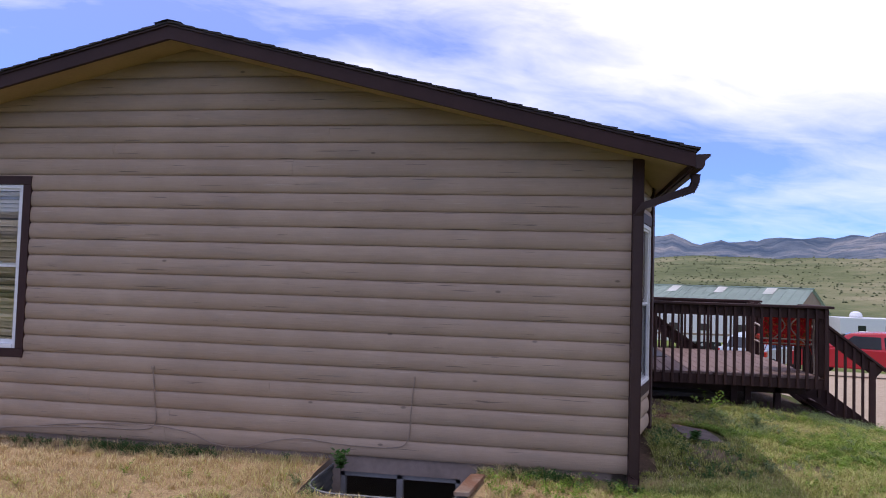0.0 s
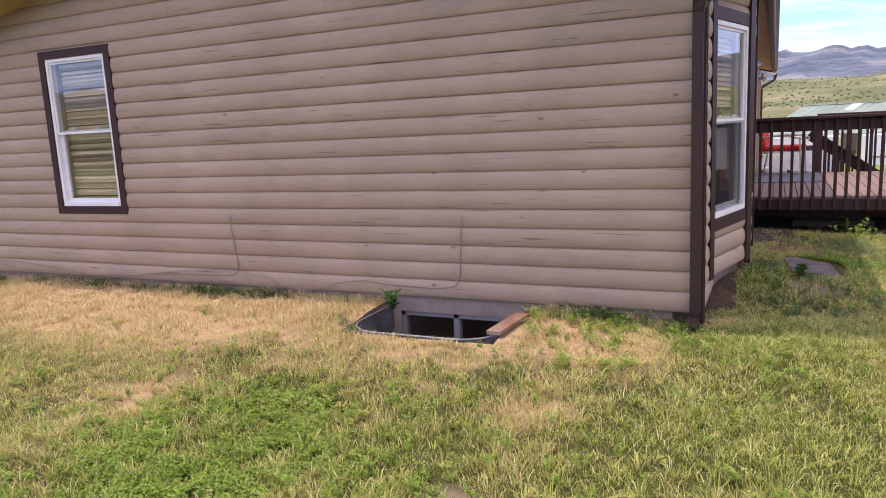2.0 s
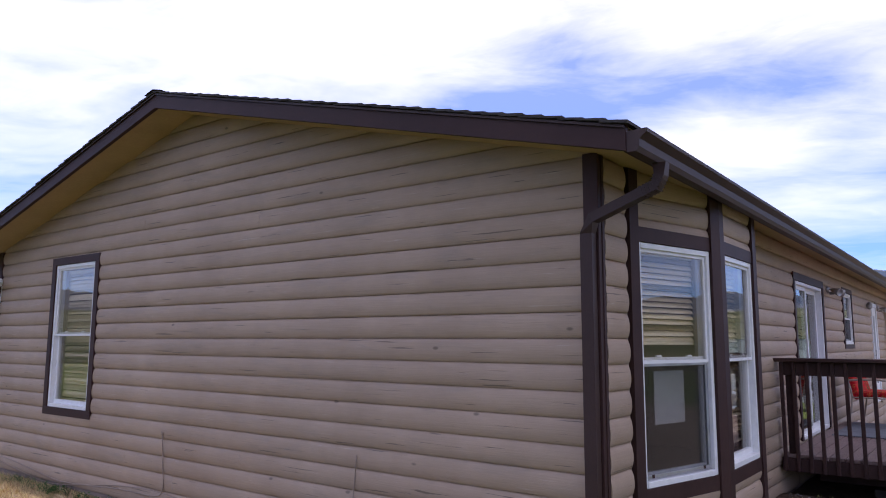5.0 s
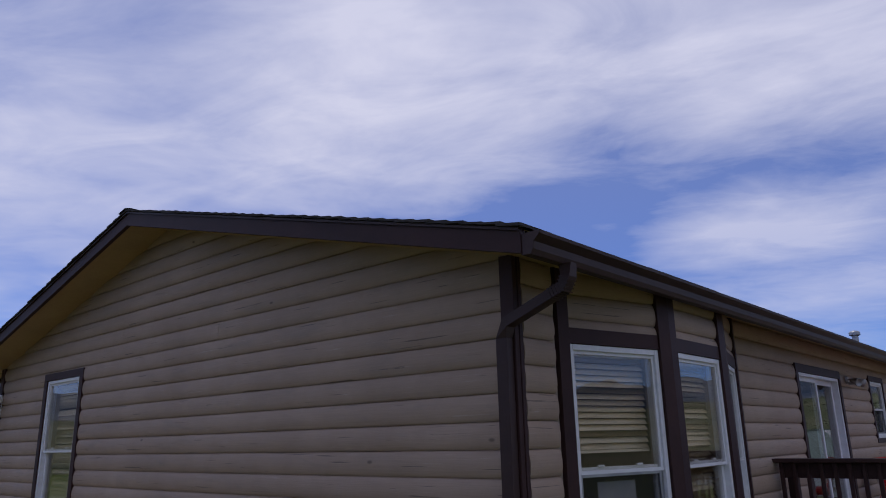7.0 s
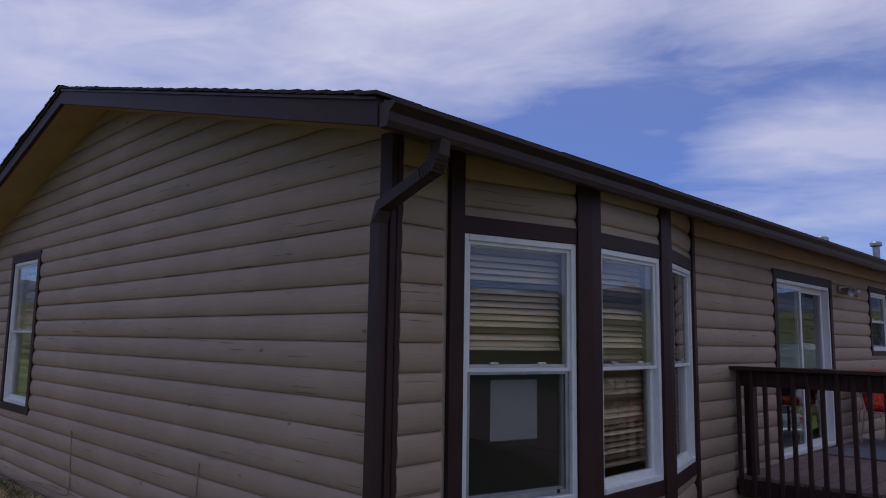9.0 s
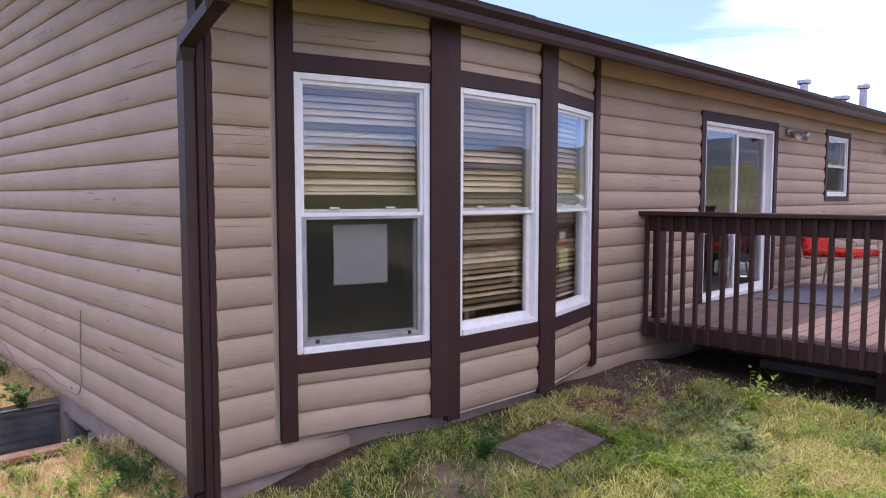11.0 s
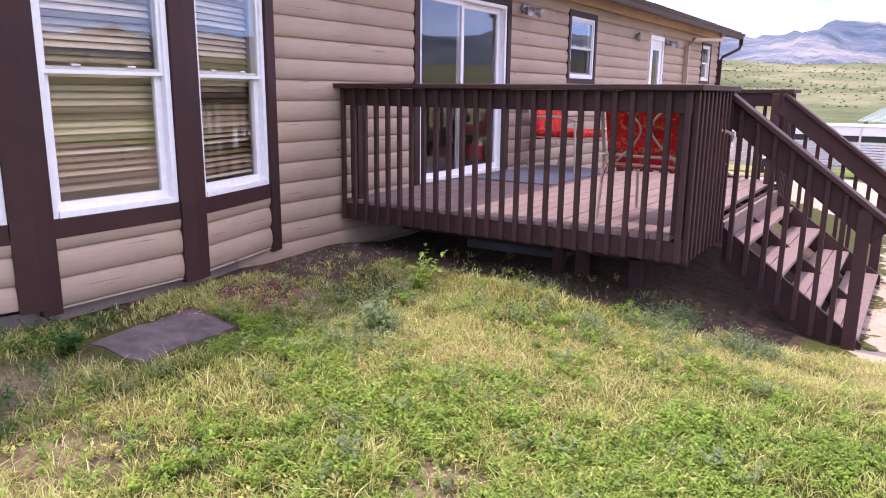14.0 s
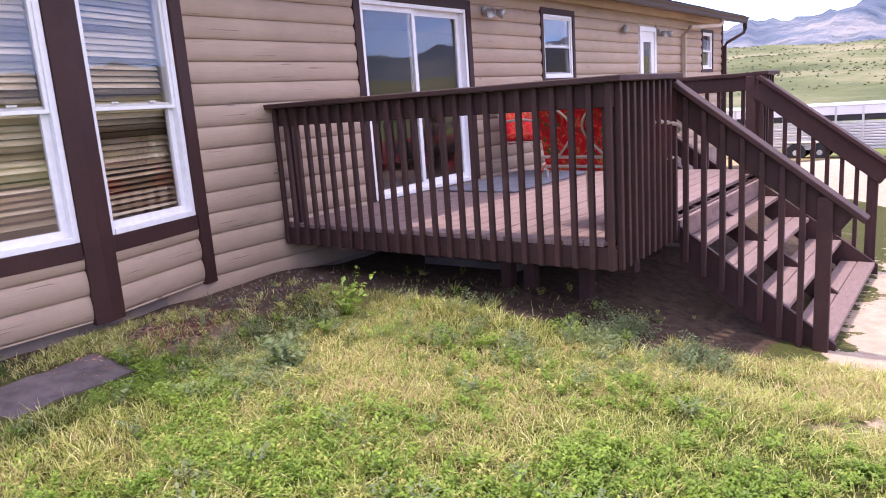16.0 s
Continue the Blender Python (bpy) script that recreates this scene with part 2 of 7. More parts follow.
def moisture(k, sep):
    """Drier towards the gable wall, greener beside the deck and out on the open lawn."""
    x, y = sep.outputs[0], sep.outputs[1]
    east = k.math("MULTIPLY", k.ramp(k.math("MULTIPLY", k.math("ADD", x, 2.0), 0.25), (0.1, 0.0), (0.8, 1.0)), 0.14)
    south = k.math("MULTIPLY", k.ramp(k.math("MULTIPLY", k.math("MULTIPLY", y, -1.0), 0.25), (0.2, 0.0), (0.55, 1.0)), 0.12)
    wall = k.math("MULTIPLY", k.ramp(k.math("MULTIPLY", k.math("MULTIPLY", y, -1.0), 0.25), (0.0, 0.10), (0.42, 0.0)), k.ramp(k.math("ADD", k.math("MULTIPLY", x, -0.5), 0.3), (0.1, 0.0), (0.8, 1.0)))
    west = k.math("MULTIPLY", k.math("LESS_THAN", x, -9.6), 0.25)
    return k.math("SUBTRACT", k.math("ADD", k.math("ADD", east, south), west), wall)


def soil_grass():
    """Lawn soil: dry thatch, green growth and bare dirt in patches; sand on the drive."""
    k = Mat("lawn_ground", 0.95, 0, 0.1)
    sep = k.n.new("ShaderNodeSeparateXYZ")
    k.l.new(k.pos, sep.inputs[0])
    big = k.noise(0.55, 7, 0.65)
    mid = k.noise(3.2, 8, 0.7)
    fine = k.noise(45, 6, 0.75)
    green = k.ramp(fine, (0.3, (0.026, 0.030, 0.010)), (0.7, (0.105, 0.112, 0.034)))
    straw = k.ramp(fine, (0.3, (0.23, 0.145, 0.075)), (0.7, (0.60, 0.44, 0.25)))
    c = k.mix(k.ramp(k.math("ADD", k.math("ADD", moisture(k, sep), spotted(k, sep, mid, SPOTS)), k.math("ADD", k.math("MULTIPLY", big, 0.5), k.math("MULTIPLY", mid, 0.5))), (0.43, 0.0), (0.56, 1.0)), straw, green)
    dirt = k.ramp(fine, (0.25, (0.14, 0.095, 0.065)), (0.75, (0.33, 0.24, 0.17)))
    # dark damp soil, with the shade under the deck painted into its tone
    shaded_soil = k.ramp(k.noise(14, 8, 0.7), (0.3, (0.034, 0.024, 0.019)), (0.7, (0.135, 0.088, 0.064)))
    c = k.mix(k.ramp(k.noise(1.7, 6, 0.6), (0.64, 0.0), (0.70, 0.8)), c, dirt)
    c = k.mix(spotted(k, sep, mid, [(*b, 0.85) for b in BARE]), c, dirt)
    # bare earth beside and under the deck and along the long wall, shade included
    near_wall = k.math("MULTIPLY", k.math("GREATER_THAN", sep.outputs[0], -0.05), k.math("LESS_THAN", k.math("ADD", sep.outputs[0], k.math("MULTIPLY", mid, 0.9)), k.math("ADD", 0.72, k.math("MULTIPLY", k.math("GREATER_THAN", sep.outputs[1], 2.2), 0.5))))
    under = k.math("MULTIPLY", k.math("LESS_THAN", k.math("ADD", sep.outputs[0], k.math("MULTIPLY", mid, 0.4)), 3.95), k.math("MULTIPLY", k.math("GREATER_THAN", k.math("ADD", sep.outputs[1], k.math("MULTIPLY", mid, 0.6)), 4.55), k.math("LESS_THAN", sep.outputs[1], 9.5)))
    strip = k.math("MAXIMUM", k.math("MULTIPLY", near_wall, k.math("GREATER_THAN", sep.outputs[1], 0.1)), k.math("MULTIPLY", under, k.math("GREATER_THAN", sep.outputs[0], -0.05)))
    c = k.mix(k.math("MULTIPLY", strip, 0.94), c, shaded_soil)
    # sandy drive east of the steps and along the far side
    sand = k.ramp(k.noise(8, 9, 0.7), (0.3, (0.34, 0.265, 0.19)), (0.7, (0.50, 0.40, 0.305)))
    edge = k.math("ADD", sep.outputs[0], k.math("MULTIPLY", mid, 1.1))
    drive = k.math("MULTIPLY", k.math("GREATER_THAN", edge, 4.65), k.math("MULTIPLY", k.math("GREATER_THAN", k.math("ADD", sep.outputs[1], k.math("MULTIPLY", mid, 1.5)), 4.7), k.math("LESS_THAN", sep.outputs[1], 26.0)))
    drive2 = k.math("MULTIPLY", k.math("GREATER_THAN", k.math("ADD", sep.outputs[1], mid), 13.5), k.math("MULTIPLY", k.math("LESS_THAN", sep.outputs[1], 30.0), k.math("GREATER_THAN", sep.outputs[0], 0.5)))
    track = k.math("MULTIPLY", k.math("LESS_THAN", edge, -11.2), k.math("GREATER_THAN", edge, -13.2))
    c = k.mix(k.math("MAXIMUM", k.math("MAXIMUM", drive, drive2), track), c, sand)
    # pasture and sage further out
    far = k.ramp(k.noise(0.03, 8, 0.65), (0.35, (0.095, 0.155, 0.03)), (0.65, (0.20, 0.235, 0.07)))
    vl = k.n.new("ShaderNodeVectorMath")
    vl.operation = "LENGTH"
    k.l.new(k.pos, vl.inputs[0])
    c = k.mix(k.ramp(k.math("MULTIPLY", vl.outputs["Value"], 0.01), (0.28, 0.0), (0.42, 1.0)), c, far)
    k.color(c)
    k.bump(k.math("ADD", fine, mid), 0.6, 0.03)
    return k.m


def blade_mat():
    k = Mat("grass_blades", 0.6, 0, 0.3)
    big = k.noise(0.55, 7, 0.65)
    mid = k.noise(3.2, 8, 0.7)
    sep = k.n.new("ShaderNodeSeparateXYZ")
    k.l.new(k.pos, sep.inputs[0])
    wet = k.math("ADD", k.math("ADD", moisture(k, sep), spotted(k, sep, mid, SPOTS)), k.math("ADD", k.math("MULTIPLY", big, 0.5), k.math("MULTIPLY", mid, 0.5)))
    dry = k.ramp(k.math("ADD", wet, k.math("MULTIPLY", k.math("SUBTRACT", k.island, 0.5), 0.5)), (0.41, 1.0), (0.57, 0.0))
    g = k.ramp(k.island, (0.0, (0.055, 0.09, 0.016)), (0.4, (0.24, 0.30, 0.05)), (0.72, (0.44, 0.47, 0.12)), (1.0, (0.74, 0.68, 0.32)))
    s = k.ramp(k.island, (0.0, (0.40, 0.27, 0.13)), (1.0, (0.94, 0.76, 0.47)))
    c = k.mix(dry, g, s)
    k.color(c)
    thin, mx = k.n.new("ShaderNodeBsdfTranslucent"), k.n.new("ShaderNodeMixShader")
    k.l.new(c, thin.inputs["Color"])
    mx.inputs[0].default_value = 0.28
    k.l.new(k.b.outputs[0], mx.inputs[1])
    k.l.new(thin.outputs[0], mx.inputs[2])
    k.l.new(mx.outputs[0], k.n["Material Output"].inputs["Surface"])
    return k.m


def hill_mat():
    k = Mat("sage_hills", 0.95, 0, 0.1)
    n = k.noise(0.012, 9, 0.7)
    c = k.ramp(n, (0.34, (0.065, 0.085, 0.035)), (0.5, (0.135, 0.15, 0.07)), (0.64, (0.26, 0.235, 0.14)))
    d = k.noise(0.12, 6, 0.8)
    c = k.mix(k.ramp(d, (0.58, 0.0), (0.66, 0.75)), c, (0.045, 0.06, 0.03))
    k.color(c)
    k.bump(n, 0.5, 8.0)
    return k.m


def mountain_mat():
    k = Mat("hazed_mountain_rock", 1.0, 0, 0.0)
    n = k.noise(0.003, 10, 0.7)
    # blue-grey tones paint the distance haze into the rock colour
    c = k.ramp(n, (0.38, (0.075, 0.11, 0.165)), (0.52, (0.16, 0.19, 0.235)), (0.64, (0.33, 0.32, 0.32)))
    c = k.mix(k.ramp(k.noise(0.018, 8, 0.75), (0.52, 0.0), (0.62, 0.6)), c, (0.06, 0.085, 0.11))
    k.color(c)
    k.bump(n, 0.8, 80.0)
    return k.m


SIDING = siding_paint()
SOFFIT = tinted("tan_soffit_paint", (0.44, 0.315, 0.16), 0.1, 2.0, 0.7)
FOUND = tinted("painted_foundation", (0.27, 0.21, 0.175), 0.25, 3.0, 0.85, grain=25, bump=0.4)
BROWN = tinted("dark_brown_trim_paint", (0.050, 0.0225, 0.0195), 0.2, 3.0, 0.55, grain=30, bump=0.2, spec=0.22, per_object=0.15)
GUTTER = tinted("brown_painted_aluminium", (0.048, 0.025, 0.021), 0.15, 4.0, 0.5, 0.0, 60, 0.05, 0.3)
DECKPAINT = wood_stain("dark_brown_deck_stain", (0.034, 0.0145, 0.012), (0.064, 0.027, 0.022), (0.14, 0.085, 0.075), 0.12)
DECKWOOD = deck_wood()
WHITE = tinted("white_vinyl", (0.80, 0.80, 0.79), 0.04, 3.0, 0.4, grain=20, bump=0.02)
GREYMETAL = tinted("galvanised_steel", (0.42, 0.43, 0.44), 0.2, 5.0, 0.42, 0.9, 30, 0.1)
BLIND = tinted("cream_blind_slats", (0.88, 0.76, 0.54), 0.03, 5.0, 0.55, grain=30, bump=0.02, per_object=0.05)
ROOM = tinted("room_wall_paint", (0.50, 0.42, 0.33), 0.08, 1.0, 0.85, bump=0.0)
SHINGLE = tinted("dark_asphalt_shingle", (0.045, 0.04, 0.04), 0.35, 8.0, 0.95, grain=90, bump=0.6, per_object=0.3)
GLASS = glass()
SCREEN = screen_mesh()
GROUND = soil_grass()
BLADES = blade_mat()
HILLS = hill_mat()
MOUNTAIN = mountain_mat()
PAPER = tinted("white_paper_board", (0.84, 0.86, 0.85), 0.03, 2.0, 0.7, bump=0.0)
CONCRETE = tinted("weathered_concrete", (0.30, 0.27, 0.24), 0.2, 4.0, 0.9, grain=30, bump=0.5)
STOOP = tinted("dark_concrete", (0.12, 0.10, 0.085), 0.25, 4.0, 0.9, grain=30, bump=0.5)
RUBBER = tinted("dusty_brown_grey_rubber", (0.125, 0.10, 0.095), 0.4, 7.0, 0.9, grain=50, bump=0.5, spec=0.2)
CABLE = tinted("tan_cable", (0.30, 0.23, 0.18), 0.1, 5.0, 0.6, bump=0.0)


# ---- mesh helpers ----
def box(bm, x0, x1, y0, y1, z0, z1, m=None):
    vs = [bm.verts.new(v) for v in ((x0, y0, z0), (x1, y0, z0), (x1, y1, z0), (x0, y1, z0), (x0, y0, z1), (x1, y0, z1), (x1, y1, z1), (x0, y1, z1))]
    for f in ((0, 3, 2, 1), (4, 5, 6, 7), (0, 1, 5, 4), (1, 2, 6, 5), (2, 3, 7, 6), (3, 0, 4, 7)):
        bm.faces.new([vs[i] for i in f])
    if m is not None:
        bmesh.ops.transform(bm, matrix=m, verts=vs)
    return vs


def bevelled(bm, width=0.004, segments=1):
    bmesh.ops.bevel(bm, geom=bm.edges[:], offset=width, segments=segments, affect="EDGES", profile=0.6)
    return bm


def boxed(x0, x1, y0, y1, z0, z1, bevel=0.004, m=None):
    bm = bmesh.new()
    box(bm, x0, x1, y0, y1, z0, z1)
    if bevel:
        bevelled(bm, bevel)
    if m is not None:
        bm.transform(m)
    return bm


def mesh_of(name, bm, mat, smooth=False):
    me = bpy.data.meshes.new(name)
    bm.to_mesh(me)
    bm.free()
    if mat:
        me.materials.append(mat)
    if smooth:
        me.shade_smooth()
    return me


def part(name, bm, mat, parent=None, label="", smooth=False):
    """Links a bmesh as one mesh object, under a thing or a part."""
    ob = new(name, mesh_of(name, bm, mat, smooth) if isinstance(bm, bmesh.types.BMesh) else bm)
    ob.parent = parent
    return tagged(ob, label)


def thing(name, m=None, label="", category="", group="", kind=""):
    ob = new(name)
    ob.empty_display_size = 0.1
    if m is not None:
        ob.matrix_basis = m
    return tagged(ob, label, category, group, kind)


def tube(points, r, sides=8, square=None):
    """A pipe along points. square=(w, d): a rectangular section instead of a round one."""
    bm = bmesh.new()
    rings = []
    pts = [Vector(p) for p in points]
    up = Vector((0, 0, 1))
    for i, p in enumerate(pts):
        d = (pts[min(i + 1, len(pts) - 1)] - pts[max(i - 1, 0)]).normalized()
        side = d.cross(up)
        if side.length < 0.2:
            side = d.cross(Vector((0, 1, 0)))
        side.normalize()
        nrm = side.cross(d).normalized()
        if square:
            w, q = square
            offs = [(w, q), (-w, q), (-w, -q), (w, -q)]
        else:
            offs = [(r * math.cos(2 * math.pi * k / sides), r * math.sin(2 * math.pi * k / sides)) for k in range(sides)]
        rings.append([bm.verts.new(p + side * a + nrm * b) for a, b in offs])
    for a, b in zip(rings, rings[1:]):
        n = len(a)
        for k in range(n):
            bm.faces.new((a[k], a[(k + 1) % n], b[(k + 1) % n], b[k]))
    bm.faces.new(rings[0][::-1])
    bm.faces.new(rings[-1])
    bmesh.ops.recalc_face_normals(bm, faces=bm.faces[:])
    return bm


def lathe(profile, sides=16):
    bm = bmesh.new()
    rings = [[bm.verts.new((r * math.cos(2 * math.pi * k / sides), r * math.sin(2 * math.pi * k / sides), z)) for k in range(sides)] for r, z in profile]
    for a, b in zip(rings, rings[1:]):
        for k in range(sides):
            bm.faces.new((a[k], a[(k + 1) % sides], b[(k + 1) % sides], b[k]))
    bm.faces.new(rings[0][::-1])
    bm.faces.new(rings[-1])
    return bm


def smooth_path(points, steps=6):
    """Catmull-Rom through the points."""
    p = [Vector(q) for q in points]
    p = [2 * p[0] - p[1]] + p + [2 * p[-1] - p[-2]]
    out = []
    for a, b, c, d in zip(p, p[1:], p[2:], p[3:]):
        for k in range(steps):
            t = k / steps
            out.append(0.5 * (2 * b + (c - a) * t + (2 * a - 5 * b + 4 * c - d) * t * t + (3 * b - a - 3 * c + d) * t ** 3))
    return out + [p[-2]]


def on_wall(x, y, yaw):
    """Local x runs along the wall to the right as seen from outside, local -y points outward."""
    return pose(x, y, 0, 0, 0, yaw)


# ---- the ground ----
def lump(x, y, s, seed=0.0):
    return noise.noise(Vector((x * s, y * s, seed)))


def ramp01(v, a, b):
    t = min(1.0, max(0.0, (v - a) / (b - a)))
    return t * t * (3 - 2 * t)


def ground_z(x, y):
    z = 0.13
    z -= 0.16 * ramp01(-y, 0.0, 2.6) + 0.06 * ramp01(-x, 1.0, 6.0) * ramp01(-y, -0.2, 0.6)
    z -= 0.12 * ramp01(x, 1.8, 4.6)
    z -= 0.28 * ramp01(y, 2.6, 6.0) * ramp01(x, 2.0, 3.9)
    z -= 0.12 * ramp01(-x, 7.5, 10.0)
    z -= 0.10 * ramp01(y, 6.0, 12.0) + 1.75 * ramp01(y, 7.0, 40.0)
    z += 0.10 * ramp01(1.7 - x, 0.0, 1.2) * ramp01(y, 0.1, 1.2) * ramp01(5.2 - y, 0.0, 1.2) * (1.0 if x > -0.5 else 0.0)
    z -= 0.05 * ramp01(0.9 - math.hypot(x - 0.1, y + 0.1), 0.0, 0.7)
    d = math.hypot(x, y - 3)
    z -= 0.25 * ramp01(d, 12, 40) + 3.6 * ramp01(d, 40, 230) + 0.5 * ramp01(-x, 9.5, 20)
    if d < 20:
        z += 0.022 * lump(x, y, 1.3) + 0.012 * lump(x, y, 4.0, 3)
    return z


WELL = (-2.80, -1.40, -0.93, 0.05)


def ground_mesh():
    near = np.concatenate([np.arange(-11, -3, 0.25), np.arange(-3, 5.5, 0.11), np.arange(5.5, 9, 0.3)])
    xs = np.concatenate([-np.geomspace(3000, 12, 34), near, np.geomspace(9.5, 3000, 36)])
    ys = np.concatenate([-np.geomspace(3000, 8.5, 34), np.arange(-8, -1.3, 0.25), np.arange(-1.3, 6.5, 0.11), np.arange(6.5, 12, 0.4), np.geomspace(12.5, 3000, 40)])
    xs = np.sort(np.concatenate([xs[~((np.abs(xs - WELL[0]) < 0.06) | (np.abs(xs - WELL[1]) < 0.06))], WELL[:2]]))
    ys = np.sort(np.concatenate([ys[~((np.abs(ys - WELL[2]) < 0.06) | (np.abs(ys - WELL[3]) < 0.06))], WELL[2:]]))
    verts = [(x, y, ground_z(x, y)) for y in ys for x in xs]
    w = len(xs)
    faces = []
    for j in range(len(ys) - 1):
        for i in range(w - 1):
            if WELL[0] - 1e-6 <= xs[i] and xs[i + 1] <= WELL[1] + 1e-6 and WELL[2] - 1e-6 <= ys[j] and ys[j + 1] <= WELL[3] + 1e-6:
                continue
            a = j * w + i
            faces.append((a, a + 1, a + w + 1, a + w))
    me = bpy.data.meshes.new("ground")
    me.from_pydata(verts, [], faces)
    me.materials.append(GROUND)
    me.shade_smooth()
    return me


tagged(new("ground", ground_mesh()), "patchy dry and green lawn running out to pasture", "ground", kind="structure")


def ridge_ring(name, mat, rings, base_r, label, seed, az0=-180, az1=180, steps=360, peaks=(), rough=1.0):
    """Hill country round the place: rings of (radius, height) scaled by uneven factors along the azimuth."""
    verts, faces = [], []
    for k in range(steps + 1):
        a = radians(az0 + (az1 - az0) * k / steps)
        for j, (r, h) in enumerate(rings):
            c, s = math.sin(a), math.cos(a)
            u = 0.5 * lump(c * 2.3, s * 2.3, 1.0, seed + 0.13 * j) + 0.28 * lump(c * 7, s * 7, 1.0, seed + 0.3 * j) + 0.14 * rough * lump(c * 23, s * 23, 1.0, seed + 0.5 * j) + 0.07 * rough * lump(c * 70, s * 70, 1, seed + j)
            lift = 1 + sum(k2 * math.exp(-((math.degrees(a) - c2) / w2) ** 2) for c2, w2, k2 in peaks)
            verts.append((r * c, r * s, h * lift * (1 + 0.55 * u) if h > 0 else h))
    n = len(rings)
    for k in range(steps):
        for j in range(n - 1):
            a = k * n + j
            faces.append((a, a + 1, a + n + 1, a + n))
    me = bpy.data.meshes.new(name)
    me.from_pydata(verts, [], faces)
    me.materials.append(mat)
    me.shade_smooth()
    return tagged(new(name, me), label, "hills", kind="structure")


ridge_ring("backdrop_hills", HILLS, [(130, -9), (200, -5.6), (260, -2.5), (320, 3.0), (380, 6), (450, 14), (540, 16), (640, 26), (800, 31), (1000, 24), (1200, 5)], 140, "green sage-covered hills behind the pasture", 2.0)
ridge_ring("backdrop_mountains", MOUNTAIN, [(1500, -20), (1800, 40), (2100, 85), (2500, 140), (2900, 190), (3300, 215), (3800, 180), (4300, 0)], 1500, "bare mountain range on the horizon, tinted blue-grey with painted haze", 9.0, steps=720, peaks=((-8, 9, 0.24), (16, 8, -0.14), (-66, 5, 0.55)), rough=2.2)


# ---- the house shell ----
HOUSE_W, HOUSE_L, COURSE, SILL_Z = 8.76, 17.45, 0.1643, 0.18
RIDGE_X, RIDGE_Z, PITCH, SLAB = -HOUSE_W / 2, 4.19, 0.2515, 0.10


def roof_z(x):
    return RIDGE_Z - PITCH * abs(x - RIDGE_X)


def soffit_z(x):
    return roof_z(x) - SLAB


EAVE_Z = soffit_z(0.0)


def wall_slab(name, m, u0, u1, z0, z1, thick, holes, mat, gable=False, label="", category="wall"):
    """A wall with openings cut through it, built of the pieces round them."""
    bm = bmesh.new()
    us = sorted({u0, u1, *[h[0] for h in holes], *[h[1] for h in holes]})
    zs = sorted({z0, z1, *[h[2] for h in holes], *[h[3] for h in holes]})
    us, zs = [u for u in us if u0 <= u <= u1], [z for z in zs if z0 <= z <= z1]
    for a, b in zip(us, us[1:]):
        for c, d in zip(zs, zs[1:]):
            if not any(h[0] <= (a + b) / 2 <= h[1] and h[2] <= (c + d) / 2 <= h[3] for h in holes):
                box(bm, a, b, 0, thick, c, d)
    if gable:
        front = [bm.verts.new(p) for p in ((u0, 0, z1), (u1, 0, z1), ((u0 + u1) / 2, 0, soffit_z(RIDGE_X)))]
        back = [bm.verts.new((v.co.x, thick, v.co.z)) for v in front]
        bm.faces.new(front)
        bm.faces.new(back[::-1])
        for i in range(3):
            bm.faces.new((front[i], back[i], back[(i + 1) % 3], front[(i + 1) % 3]))
    bmesh.ops.transform(bm, matrix=m, verts=bm.verts[:])
    bmesh.ops.recalc_face_normals(bm, faces=bm.faces[:])
    return tagged(part(name, bm, mat, None, label), category=category, kind="structure")


PROFILE = [(0.0, 0.015), (0.03, 0.020), (0.12, 0.027), (0.32, 0.034), (0.55, 0.034), (0.75, 0.029), (0.89, 0.021), (0.97, 0.012), (1.0, 0.006)]


def log_depth(f):
    for (a, p), (b, q) in zip(PROFILE, PROFILE[1:]):
        if a <= f <= b:
            return p + (q - p) * (f - a) / (b - a)
    return 0.0


